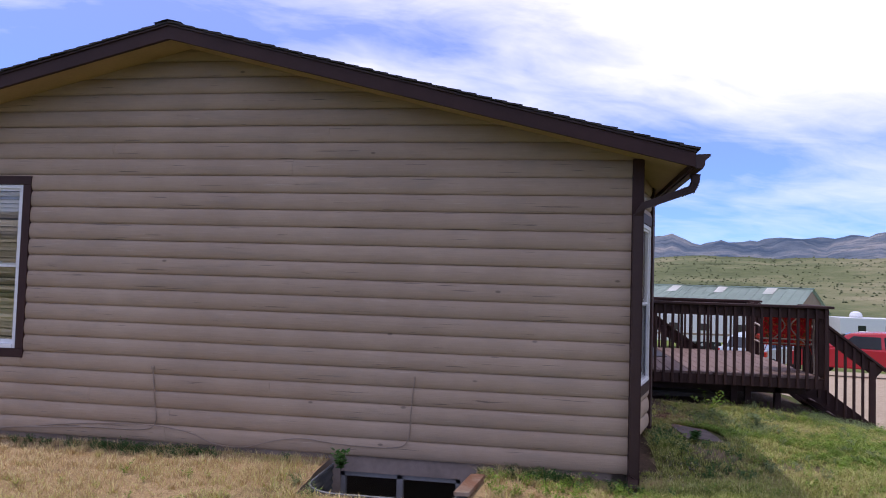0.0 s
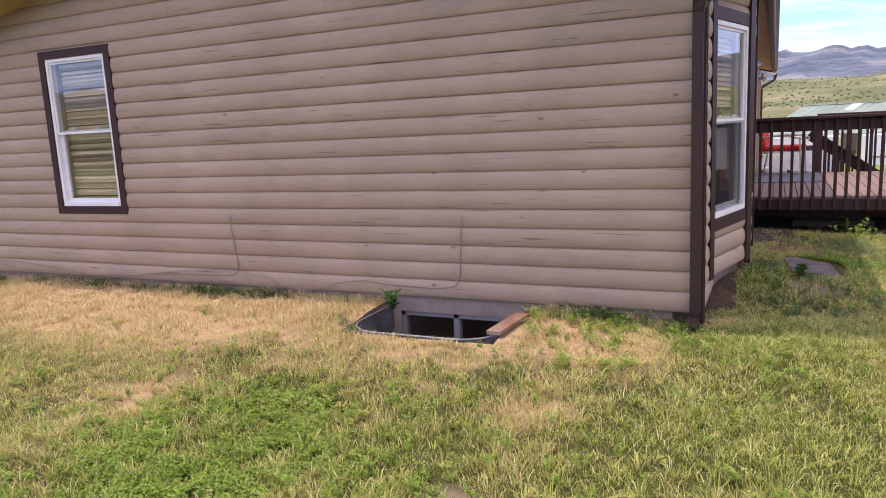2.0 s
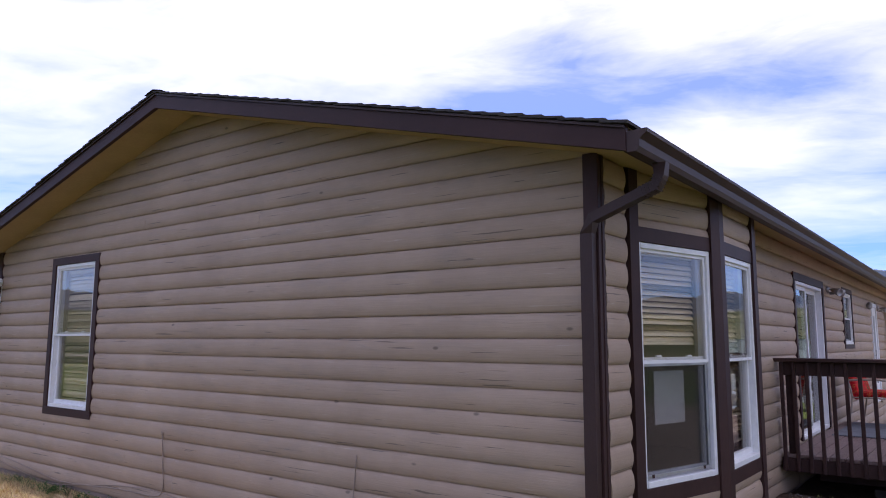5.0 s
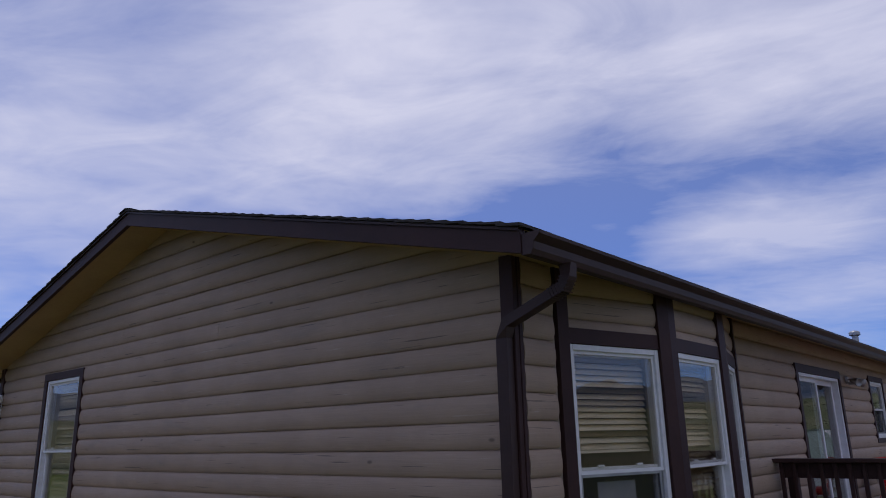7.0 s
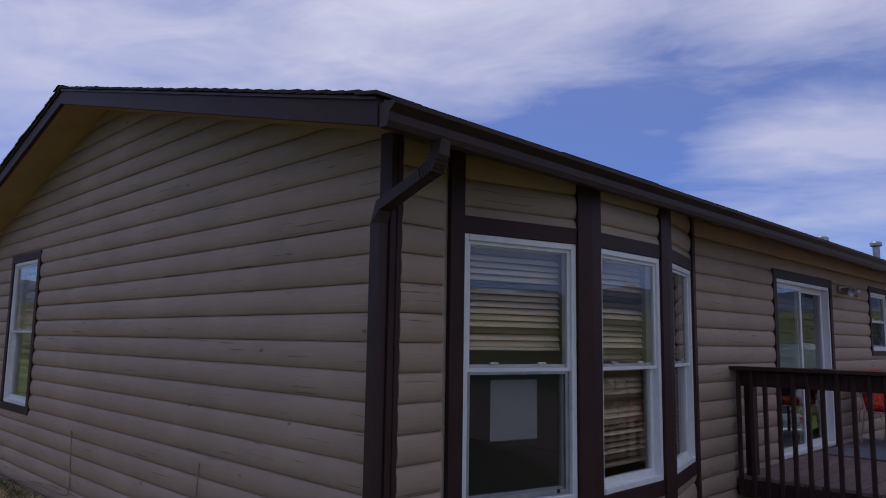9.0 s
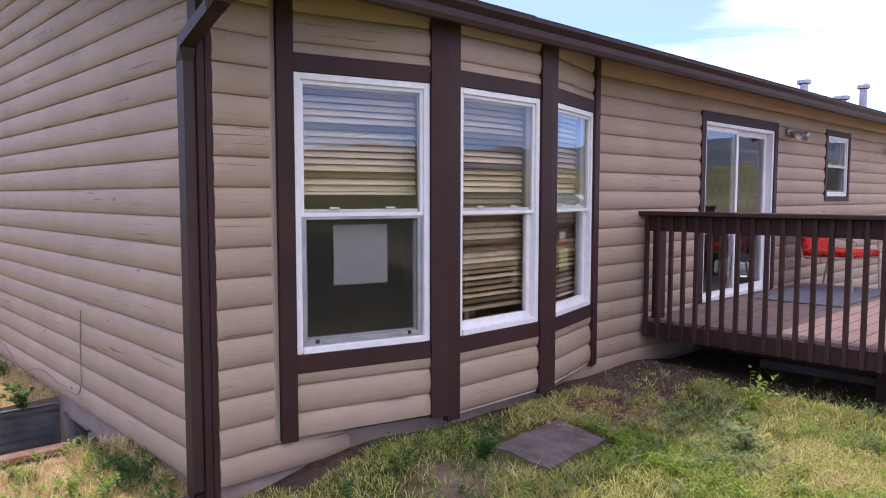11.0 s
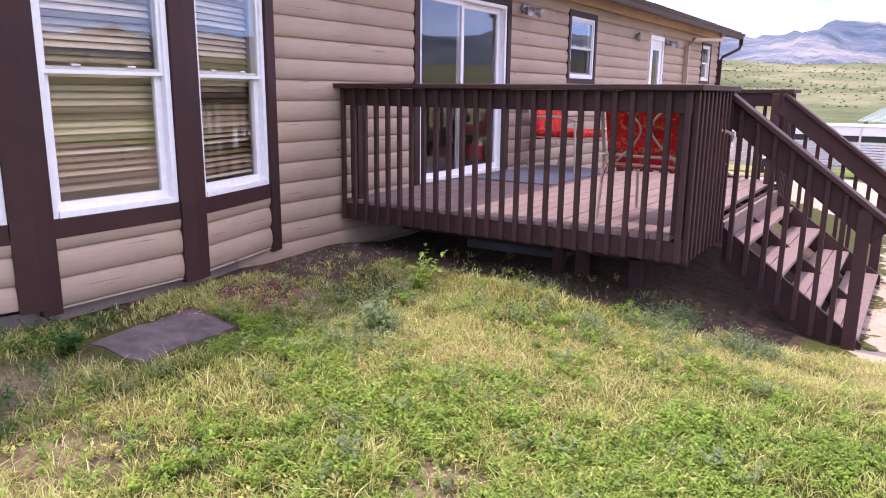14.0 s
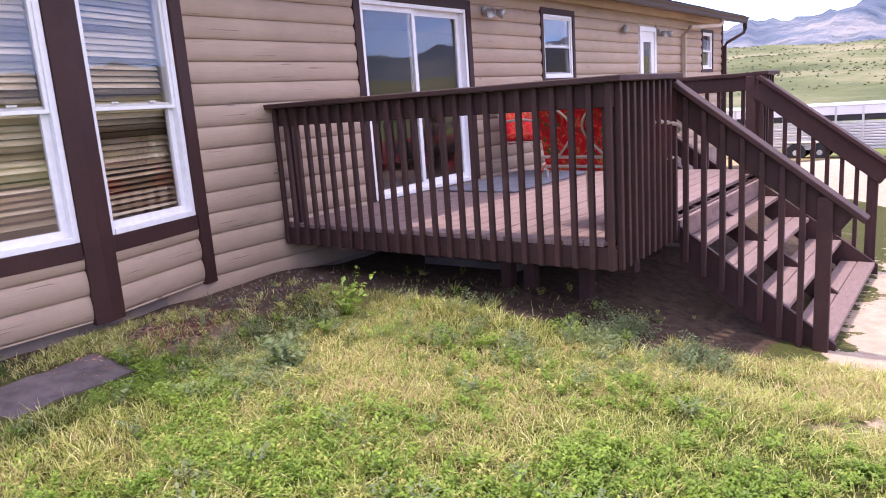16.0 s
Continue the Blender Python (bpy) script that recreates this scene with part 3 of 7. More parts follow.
def siding(parent, m, u0, u1, z0, z1, holes=(), gable=False, longest=4.2, rng=None, base=None):
    """Half-log lap siding, board by board: rounded courses, cut round the openings, with butt joints."""
    rng = rng or random.Random(5)
    base = z0 if base is None else base
    k = math.floor((z0 - base) / COURSE)
    while base + k * COURSE < z1 - 0.01:
        lo, hi = max(z0, base + k * COURSE), min(z1, base + (k + 1) * COURSE)
        low, k = base + k * COURSE, k + 1
        a_end, b_end = u0, u1
        if gable and hi > EAVE_Z:
            reach = (soffit_z(RIDGE_X) - max(lo, EAVE_Z)) / PITCH
            a_end, b_end = max(u0, RIDGE_X - reach), min(u1, RIDGE_X + reach)
            if b_end - a_end < 0.05:
                continue
        cuts = {a_end, b_end}
        for h in holes:
            if h[3] > lo and h[2] < hi:
                cuts |= {c for c in (h[0], h[1]) if a_end < c < b_end}
        edges = sorted(cuts)
        spans = []
        for a, b in zip(edges, edges[1:]):
            ranges = [(lo, hi)]
            for h in holes:
                if h[0] <= (a + b) / 2 <= h[1]:
                    ranges = [q for c, d in ranges for q in ((c, min(d, h[2])), (max(c, h[3]), d)) if q[1] - q[0] > 0.004]
            joints = [a]
            while b - joints[-1] > longest * 1.35:
                joints.append(joints[-1] + longest * rng.uniform(0.55, 1.15))
            joints.append(b)
            spans += [(p, q, c, d) for p, q in zip(joints, joints[1:]) for c, d in ranges]
        for a, b, c, d in spans:
            bm = bmesh.new()
            zs = [c] + [low + f * COURSE for f, _ in PROFILE if c + 1e-4 < low + f * COURSE < d - 1e-4] + [d]
            jit, gap = rng.uniform(-0.0015, 0.0015), 0.0012
            rows = []
            for z in zs:
                p, q = a + gap, b - gap
                if gable and z > EAVE_Z:
                    r = max(0.0, (soffit_z(RIDGE_X) - z) / PITCH)
                    p, q = max(p, RIDGE_X - r), min(q, RIDGE_X + r)
                    if q < p:
                        p = q = min(max(RIDGE_X, a), b)
                dp = log_depth((z - low) / COURSE) + jit + 0.002
                rows.append((bm.verts.new((p, -dp, z)), bm.verts.new((q, -dp, z)), bm.verts.new((p, -0.0005, z)), bm.verts.new((q, -0.0005, z))))
            ends = [[bm.verts.new(v.co) for v in r] for r in rows]
            for r, s, e, g in zip(rows, rows[1:], ends, ends[1:]):
                bm.faces.new((r[0], r[1], s[1], s[0])).smooth = True
                bm.faces.new((e[2], e[0], g[0], g[2]))
                bm.faces.new((e[1], e[3], g[3], g[1]))
            bm.faces.new((ends[0][0], ends[0][2], ends[0][3], ends[0][1]))
            bm.faces.new((ends[-1][0], ends[-1][1], ends[-1][3], ends[-1][2]))
            bmesh.ops.transform(bm, matrix=m, verts=bm.verts[:])
            part("siding_board", bm, SIDING, parent)


def window_unit(name, m, u0, u1, z0, z1, label, trim=(0.09, 0.09, 0.09, 0.09), sash=True, slide=False, proud=0.045, wall_t=0.15):
    """A white vinyl window with brown trim boards round it. The sizes are those of the white frame."""
    ob = thing(name, m, label, "window", kind="structure")
    l, r, b, t = trim
    if t:
        part("trim_board", boxed(u0 - l, u1 + r, -proud, -0.002, z1 + 0.001, z1 + t, 0.003), BROWN, ob, "dark brown trim board")
    if b:
        part("trim_board", boxed(u0 - l, u1 + r, -proud, -0.002, z0 - b, z0 - 0.001, 0.003), BROWN, ob, "dark brown trim board")
    if l:
        part("trim_board", boxed(u0 - l, u0 - 0.001, -proud, -0.002, z0, z1, 0.003), BROWN, ob, "dark brown trim board")
    if r:
        part("trim_board", boxed(u1 + 0.001, u1 + r, -proud, -0.002, z0, z1, 0.003), BROWN, ob, "dark brown trim board")
    w, d0, d1 = 0.04, -0.03, 0.07
    fr = part("window_frame", boxed(u0, u0 + w, d0, d1, z0, z1, 0.003), WHITE, ob)
    part("window_frame", boxed(u1 - w, u1, d0, d1, z0, z1, 0.003), WHITE, ob)
    part("window_frame", boxed(u0 + w, u1 - w, d0, d1, z1 - w, z1, 0.003), WHITE, ob)
    part("window_sill", boxed(u0 + w, u1 - w, d0 - 0.008, d1, z0, z0 + w, 0.003), WHITE, ob)
    a, c, lo, hi = u0 + w, u1 - w, z0 + w, z1 - w

    def leaf(nm, x0, x1, y0, y1, zz0, zz1, s):
        bm = bmesh.new()
        box(bm, x0, x0 + s, y0, y1, zz0, zz1)
        box(bm, x1 - s, x1, y0, y1, zz0, zz1)
        box(bm, x0 + s, x1 - s, y0, y1, zz0, zz0 + s)
        box(bm, x0 + s, x1 - s, y0, y1, zz1 - s, zz1)
        f = part(nm, bm, WHITE, ob)
        g = part("pane", boxed(x0 + s - 0.004, x1 - s + 0.004, (y0 + y1) / 2 - 0.003, (y0 + y1) / 2 + 0.003, zz0 + s - 0.004, zz1 - s + 0.004, 0), GLASS, f)
        g.visible_shadow = False
        return f

    if slide:
        mid = (a + c) / 2 - 0.03
        leaf("sliding_panel", a, mid + 0.03, 0.01, 0.035, lo, hi, 0.05)
        leaf("sliding_panel", mid - 0.03, c, 0.045, 0.07, lo, hi, 0.06)
    elif sash:
        mid = (lo + hi) / 2 + 0.01
        leaf("upper_sash", a, c, -0.012, 0.012, mid - 0.02, hi, 0.022)
        low = leaf("lower_sash", a, c, 0.018, 0.05, lo, mid + 0.022, 0.045)
        for q in (0.27, 0.73):
            part("sash_lock", boxed(a + (c - a) * q - 0.03, a + (c - a) * q + 0.03, 0.0, 0.02, mid + 0.023, mid + 0.036, 0.003), WHITE, low)
    else:
        leaf("sash", a, c, -0.01, 0.015, lo, hi, 0.03)
    return ob


def blinds(m, u0, u1, ztop, zbot, label, depth=0.115, pitch=0.041, tilt=28, mat=None, open_below=0.0):
    """A slatted blind hung inside a window: head rail, slats on cords, bottom rail."""
    ob = thing("window_blind", m, label, "blind", "slatted window blinds")
    part("head_rail", boxed(u0, u1, depth - 0.02, depth + 0.025, ztop - 0.04, ztop, 0.003), mat or BLIND, ob)
    bm = bmesh.new()
    for i, (y, z) in enumerate(((-0.024, 0), (-0.012, 0.003), (0, 0.004), (0.012, 0.003), (0.024, 0))):
        bm.verts.new((u0 + 0.004, y, z))
        bm.verts.new((u1 - 0.004, y, z))
    bm.verts.ensure_lookup_table()
    for i in range(4):
        bm.faces.new([bm.verts[j] for j in (2 * i, 2 * i + 1, 2 * i + 3, 2 * i + 2)])
    bmesh.ops.solidify(bm, geom=bm.faces[:], thickness=0.0025)
    me = mesh_of("slat", bm, mat or BLIND)
    z, rng = ztop - 0.06, random.Random(int(u0 * 91) + 7)
    while z > zbot:
        s = new("slat", me)
        s.parent = ob
        s.matrix_basis = pose(0, depth, z, (tilt if z > open_below else 25) + rng.uniform(-0.8, 0.8), rng.uniform(-0.1, 0.1), 0)
        z -= pitch
    part("bottom_rail", boxed(u0, u1, depth - 0.014, depth + 0.014, zbot - 0.02, zbot, 0.003), mat or BLIND, ob)
    for q in (0.2, 0.8):
        u = u0 + (u1 - u0) * q
        part("cord", tube([(u, depth, ztop - 0.03), (u, depth, zbot)], 0.0015, 4), mat or BLIND, ob)
    return ob


S_WALL, E_WALL = on_wall(0, 0, 0), on_wall(0, 0, 90)
GABLE_WIN = (-7.125, -6.175, 1.02, 2.70)
SLIDER = (5.465, 7.235, 0.645, 2.565)
WIN_2 = (9.05, 9.91, 1.78, 2.62)
DOOR = (12.48, 13.25, 0.645, 2.60)
WIN_3 = (15.98, 16.66, 1.87, 2.62)
BAY = [(-0.012, 0.415), (0.262, 1.475), (0.262, 2.515), (0.0, 3.50)]
BASE_WIN = (-2.70, -1.56, -0.62, 0.02)


def grown(h, d):
    return (h[0] - d, h[1] + d, h[2] - d, h[3] + d)


wall_south = wall_slab("wall_south", S_WALL, -HOUSE_W, 0, SILL_Z, EAVE_Z, 0.15, [GABLE_WIN], ROOM, True, "gable wall of tan half-log siding")
wall_east = wall_slab("wall_east", E_WALL, 0.15, HOUSE_L, SILL_Z, EAVE_Z, 0.15, [SLIDER, WIN_2, DOOR, WIN_3, (0.45, 3.47, 0.35, EAVE_Z)], ROOM, False, "long wall of tan half-log siding")
wall_slab("wall_west", on_wall(-HOUSE_W, 0, -90), -HOUSE_L, -0.15, SILL_Z, EAVE_Z, 0.15, [], SIDING, False, "plain far side wall of the house")
wall_slab("wall_north", on_wall(0, HOUSE_L, 180), 0.15, HOUSE_W - 0.15, SILL_Z, EAVE_Z, 0.15, [], SIDING, False, "plain end wall of the house")
part("floor", boxed(-HOUSE_W + 0.15, -0.15, 0.15, HOUSE_L - 0.15, 0.40, 0.55, 0), ROOM, None, "").update_tag()
tagged(bpy.data.objects["floor"], "house floor seen dimly through the windows", "floor", kind="structure")
tagged(part("ceiling", boxed(-HOUSE_W + 0.15, -0.15, 0.15, HOUSE_L - 0.15, EAVE_Z - 0.1, EAVE_Z - 0.02, 0), ROOM), "room ceiling seen dimly through the windows", "ceiling", kind="structure")
tagged(part("wall_inner", boxed(-3.9, -3.8, 0.15, HOUSE_L - 0.15, 0.55, EAVE_Z - 0.1, 0), ROOM), "inner wall behind the front rooms", "wall", kind="structure")
tagged(part("wall_between", boxed(-3.8, -0.15, 4.6, 4.7, 0.55, EAVE_Z - 0.1, 0), ROOM), "inner wall between the rooms", "wall", kind="structure")
wall_slab("foundation_south", on_wall(0, 0.012, 0), -HOUSE_W, -0.02, -0.9, SILL_Z, 0.2, [BASE_WIN], FOUND, False, "painted foundation skirt below the gable siding", "foundation")
wall_slab("foundation_east", on_wall(-0.012, 0, 90), 0.012, HOUSE_L, -0.9, SILL_Z, 0.2, [], FOUND, False, "painted foundation skirt below the long wall", "foundation")

siding(wall_south, S_WALL, -HOUSE_W + 0.005, -0.005, SILL_Z, soffit_z(RIDGE_X), [grown(GABLE_WIN, 0.075)], True, 5.2, random.Random(11))
rngE = random.Random(23)
E_HOLES = [grown(SLIDER, 0.08), grown(WIN_2, 0.07), grown(DOOR, 0.05), grown(WIN_3, 0.06), (0.37, 3.535, 0.36, 4.0)]
siding(wall_east, E_WALL, 0.031, HOUSE_L, SILL_Z, EAVE_Z, E_HOLES, False, 4.6, rngE)

# corner trim
for nm, bm in (("trim_corner_south", boxed(-0.076, 0.026, -0.047, -0.005, 0.10, EAVE_Z - 0.01, 0.003)),
               ("trim_corner_east", boxed(0.004, 0.032, -0.004, 0.030, 0.10, EAVE_Z - 0.01, 0.003)),
               ("trim_corner_west", boxed(-HOUSE_W - 0.047, -HOUSE_W + 0.07, -0.047, -0.005, 0.06, EAVE_Z - 0.01, 0.003)),
               ("trim_corner_north", boxed(0.005, 0.047, HOUSE_L - 0.08, HOUSE_L + 0.01, 0.1, EAVE_Z - 0.01, 0.003))):
    tagged(part(nm, bm, BROWN), "dark brown corner trim board", "trim", kind="structure")


# windows and doors of the flat walls
window_unit("window_1", S_WALL, *GABLE_WIN, "white double-hung window with brown trim on the gable wall")
blinds(S_WALL, -7.07, -6.23, 2.64, 1.1, "cream slatted blind lowered behind the gable window", tilt=62)
def fly_screen(m, u0, u1, z0, z1, label):
    """A framed mesh over the lower half of a double-hung window."""
    ob = thing("insect_screen", m, label, "screen")
    for q in ((u0, u0 + 0.02, z0, z1), (u1 - 0.02, u1, z0, z1), (u0 + 0.02, u1 - 0.02, z0, z0 + 0.02), (u0 + 0.02, u1 - 0.02, z1 - 0.02, z1)):
        part("screen_frame", boxed(q[0], q[1], -0.012, 0.002, q[2], q[3], 0.002), WHITE, ob)
    mesh = part("mesh", boxed(u0 + 0.018, u1 - 0.018, -0.006, -0.004, z0 + 0.018, z1 - 0.018, 0), SCREEN, ob, "fine grey mesh")
    mesh.visible_shadow = False


fly_screen(E_WALL, WIN_2[0] + 0.042, WIN_2[1] - 0.042, WIN_2[2] + 0.042, 2.205, "white framed fly screen over the small lower pane")
window_unit("door_1", E_WALL, *SLIDER, "white sliding glass door with brown trim above the deck", trim=(0.09, 0.09, 0, 0.10), slide=True)
window_unit("window_5", E_WALL, *WIN_2, "small white double-hung window with brown trim", trim=(0.07, 0.07, 0.07, 0.08))
window_unit("window_6", E_WALL, *WIN_3, "narrow white window near the far corner", trim=(0.06, 0.06, 0.06, 0.06))


def entry_door():
    u0, u1, z0, z1 = DOOR
    ob = thing("door_2", E_WALL, "white storm door with a tall dark glass panel", "door", kind="structure")
    for q in ((u0, u0 + 0.07, z0, z1), (u1 - 0.07, u1, z0, z1), (u0 + 0.07, u1 - 0.07, z1 - 0.08, z1)):
        part("door_frame", boxed(q[0], q[1], -0.045, 0.06, q[2], q[3], 0.004), WHITE, ob)
    bm = bmesh.new()
    for q in ((u0 + 0.07, u0 + 0.2, z0, z1 - 0.08), (u1 - 0.2, u1 - 0.07, z0, z1 - 0.08), (u0 + 0.2, u1 - 0.2, z0, z0 + 0.35), (u0 + 0.2, u1 - 0.2, z1 - 0.25, z1 - 0.08)):
        box(bm, q[0], q[1], -0.02, 0.03, q[2], q[3])
    leaf = part("door_leaf", bm, WHITE, ob)
    g = part("pane", boxed(u0 + 0.195, u1 - 0.195, 0.0, 0.006, z0 + 0.345, z1 - 0.245, 0), GLASS, leaf, "tall glass panel")
    g.visible_shadow = False
    part("handle", tube([(u0 + 0.13, -0.02, 1.55), (u0 + 0.13, -0.06, 1.56), (u0 + 0.13, -0.06, 1.66), (u0 + 0.13, -0.02, 1.67)], 0.008, 6), GREYMETAL, leaf)


entry_door()


# ---- the bay ----
def bay_panel(i, number, posts):
    (x0, y0), (x1, y1) = BAY[i], BAY[i + 1]
    yaw = math.degrees(math.atan2(y1 - y0, x1 - x0))
    m, ln = on_wall(x0, y0, yaw), math.hypot(x1 - x0, y1 - y0)
    a, b = posts
    hole = (a, ln - b, 0.853, 2.475)
    z_low = 0.37 if i == 0 else 0.33
    w = wall_slab(f"wall_bay_{number}", m, 0.002, ln - 0.002, z_low, EAVE_Z, 0.12, [hole], ROOM, False, "angled bay wall of tan siding" if i != 1 else "bay wall of tan siding")
    siding(w, m, a - 0.004, ln - b + 0.004, z_low, EAVE_Z, [grown(hole, 0.07)], False, 9, random.Random(i), base=SILL_Z)
    window_unit(f"window_{number}", m, *hole, "tall white double-hung bay window with brown trim", trim=(0, 0, 0.11, 0.105), proud=0.04)
    # upright boards at either side, full height
    for u0, u1 in ((0.006 if i == 0 else -0.0075, a - 0.002), (ln - b + 0.002, ln + 0.0075 if i < 2 else ln + 0.022)):
        tagged(part(f"trim_bay_{number}", boxed(u0, u1, -0.052, -0.002, z_low - 0.02, EAVE_Z - 0.005, 0.0015, m), BROWN), "dark brown upright board of the bay", "trim", kind="structure")
    return m, ln, hole


bay_1 = bay_panel(0, 2, (0.105, 0.115))
bay_2 = bay_panel(1, 3, (0.105, 0.105))
bay_3 = bay_panel(2, 4, (0.105, 0.095))
blinds(bay_1[0], bay_1[2][0] + 0.03, bay_1[2][1] - 0.03, 2.455, 1.80, "cream slatted blind half raised behind the bay window", tilt=50)
blinds(bay_2[0], bay_2[2][0] + 0.03, bay_2[2][1] - 0.03, 2.455, 1.0, "cream slatted blind lowered behind the bay window", tilt=50, open_below=1.28)
blinds(bay_3[0], bay_3[2][0] + 0.03, bay_3[2][1] - 0.03, 2.455, 0.97, "cream slatted blind lowered behind the bay window", tilt=50, open_below=1.28)


def bay_slab(name, z0, z1, mat, label, inset=0.0):
    bm = bmesh.new()
    ring = [(-0.16, BAY[0][1])] + [(x - inset, y) for x, y in BAY] + [(-0.16, BAY[3][1])]
    lo, hi = [bm.verts.new((x, y, z0)) for x, y in ring], [bm.verts.new((x, y, z1)) for x, y in ring]
    bm.faces.new(lo[::-1])
    bm.faces.new(hi)
    for i in range(len(ring)):
        j = (i + 1) % len(ring)
        bm.faces.new((lo[i], lo[j], hi[j], hi[i]))
    tagged(part(name, bm, mat), label, "floor" if "floor" in name else "ceiling" if "ceiling" in name else "foundation", kind="structure")


bay_slab("floor_bay", 0.40, 0.55, ROOM, "floor of the bay", 0.13)
bay_slab("ceiling_bay", EAVE_Z - 0.08, EAVE_Z - 0.03, ROOM, "ceiling of the bay", 0.13)
bay_slab("foundation_bay", -0.3, 0.325, FOUND, "painted concrete base under the bay", 0.075)
fr = thing("insect_screen", bay_1[0], "grey framed insect screen over the lower bay pane", "screen")
u0, u1 = bay_1[2][0] + 0.045, bay_1[2][1] - 0.045
for q in ((u0, u0 + 0.03, 0.90, 1.66), (u1 - 0.03, u1, 0.90, 1.66), (u0 + 0.03, u1 - 0.03, 0.90, 0.925), (u0 + 0.03, u1 - 0.03, 1.635, 1.66)):
    part("screen_frame", boxed(q[0], q[1], -0.004, 0.012, q[2], q[3], 0.002), GREYMETAL, fr)
mesh = part("mesh", boxed(u0 + 0.028, u1 - 0.028, 0.003, 0.005, 0.923, 1.637, 0), SCREEN, fr, "fine grey mesh")
mesh.visible_shadow = False
for u in (u0 + 0.09, u1 - 0.09):
    part("clip", boxed(u - 0.012, u + 0.012, -0.009, -0.003, 0.905, 0.928, 0.002), BROWN, fr, "small dark clip")
ob = thing("paper_sheet", bay_1[0], "white paper sheet taped behind the lower bay pane", "paper")
part("sheet", boxed(bay_1[2][0] + 0.265, bay_1[2][0] + 0.62, 0.060, 0.064, 1.235, 1.60, 0), PAPER, ob)


# ---- roof ----
def roof():
    ov, y0, y1 = 0.39, -0.45, HOUSE_L + 0.40
    ob = thing("roof", None, "low gable roof with dark shingles and tan soffits", "roof", kind="structure")
    for s, xe in ((1, ov), (-1, -HOUSE_W - ov)):
        bm = bmesh.new()
        pts = [(RIDGE_X, RIDGE_Z), (xe, roof_z(xe)), (xe, roof_z(xe) - SLAB), (RIDGE_X, RIDGE_Z - SLAB)]
        a, b = [bm.verts.new((x, y0 + 0.03, z - 0.012)) for x, z in pts], [bm.verts.new((x, y1 - 0.03, z - 0.012)) for x, z in pts]
        bm.faces.new(a)
        bm.faces.new(b[::-1])
        for i in range(4):
            bm.faces.new((a[i], a[(i + 1) % 4], b[(i + 1) % 4], b[i]))
        bmesh.ops.recalc_face_normals(bm, faces=bm.faces[:])
        part("soffit", bm, SOFFIT, ob, "tan painted soffit")
        # barge boards on both gables
        for ya, yb in ((y0 - 0.012, y0 + 0.028), (y1 - 0.028, y1 + 0.012)):
            bm = bmesh.new()
            x_end = xe
            q = [(RIDGE_X, RIDGE_Z - 0.005), (x_end, roof_z(x_end) - 0.005), (x_end, roof_z(x_end) - 0.152), (RIDGE_X, RIDGE_Z - 0.152)]
            a, b = [bm.verts.new((x, ya, z)) for x, z in q], [bm.verts.new((x, yb, z)) for x, z in q]
            bm.faces.new(a)
            bm.faces.new(b[::-1])
            for i in range(4):
                bm.faces.new((a[i], a[(i + 1) % 4], b[(i + 1) % 4], b[i]))
            bmesh.ops.recalc_face_normals(bm, faces=bm.faces[:])
            part("barge_board", bm, BROWN, ob, "dark brown barge board")
        part("fascia", boxed(xe - 0.03 if s > 0 else xe, xe if s > 0 else xe + 0.03, y0 + 0.03, y1 - 0.03, roof_z(xe) - 0.15, roof_z(xe) - 0.015, 0.003), BROWN, ob, "dark brown fascia")
        # drip edge
        bm = bmesh.new()
        for ya in (y0 - 0.028,):
            pts = [(RIDGE_X, RIDGE_Z - 0.012), (xe, roof_z(xe) - 0.012), (xe, roof_z(xe) - 0.028), (RIDGE_X, RIDGE_Z - 0.028)]
            a, b = [bm.verts.new((x, ya, z)) for x, z in pts], [bm.verts.new((x, ya + 0.014, z)) for x, z in pts]
            bm.faces.new(a)
            bm.faces.new(b[::-1])
            for i in range(4):
                bm.faces.new((a[i], a[(i + 1) % 4], b[(i + 1) % 4], b[i]))
        bmesh.ops.recalc_face_normals(bm, faces=bm.faces[:])
        part("drip_edge", bm, GUTTER, ob, "thin brown metal drip edge")
    # shingle courses, each lapping the one below; the pieces at the near rake are picked out singly
    rng = random.Random(3)
    n = 36
    for s, xe in ((1, ov + 0.03), (-1, -HOUSE_W - ov - 0.03)):
        dx = (xe - RIDGE_X) / n
        rest = bmesh.new()
        for k in range(n):
            xa, xb = RIDGE_X + dx * (k - 0.25), RIDGE_X + dx * (k + 1)
            if k == 0:
                xa = RIDGE_X
            za, zb = roof_z(xa) + 0.002, roof_z(xb) + 0.012
            y = y0 - 0.045 + rng.uniform(-0.008, 0.008)
            first = True
            while y < y1:
                w = rng.uniform(0.28, 0.36) if first else (1.2 if y < 3 else 4.0)
                ye = min(y + w, y1 + 0.03)
                bm = bmesh.new() if first and s > 0 else rest
                t = rng.uniform(0.010, 0.016)
                jz = rng.uniform(0, 0.005)
                vs = [bm.verts.new(p) for p in ((xa, y, za), (xb, y, zb + jz), (xb, ye - 0.004, zb + jz), (xa, ye - 0.004, za), (xa, y, za - t), (xb, y, zb - t), (xb, ye - 0.004, zb - t), (xa, ye - 0.004, za - t))]
                for f in ((0, 1, 2, 3), (7, 6, 5, 4), (0, 4, 5, 1), (1, 5, 6, 2), (2, 6, 7, 3), (3, 7, 4, 0)):
                    bm.faces.new([vs[i] for i in f])
                if bm is not rest:
                    bmesh.ops.recalc_face_normals(bm, faces=bm.faces[:])
                    part("shingle", bm, SHINGLE, ob)
                y, first = ye, False
        bmesh.ops.recalc_face_normals(rest, faces=rest.faces[:])
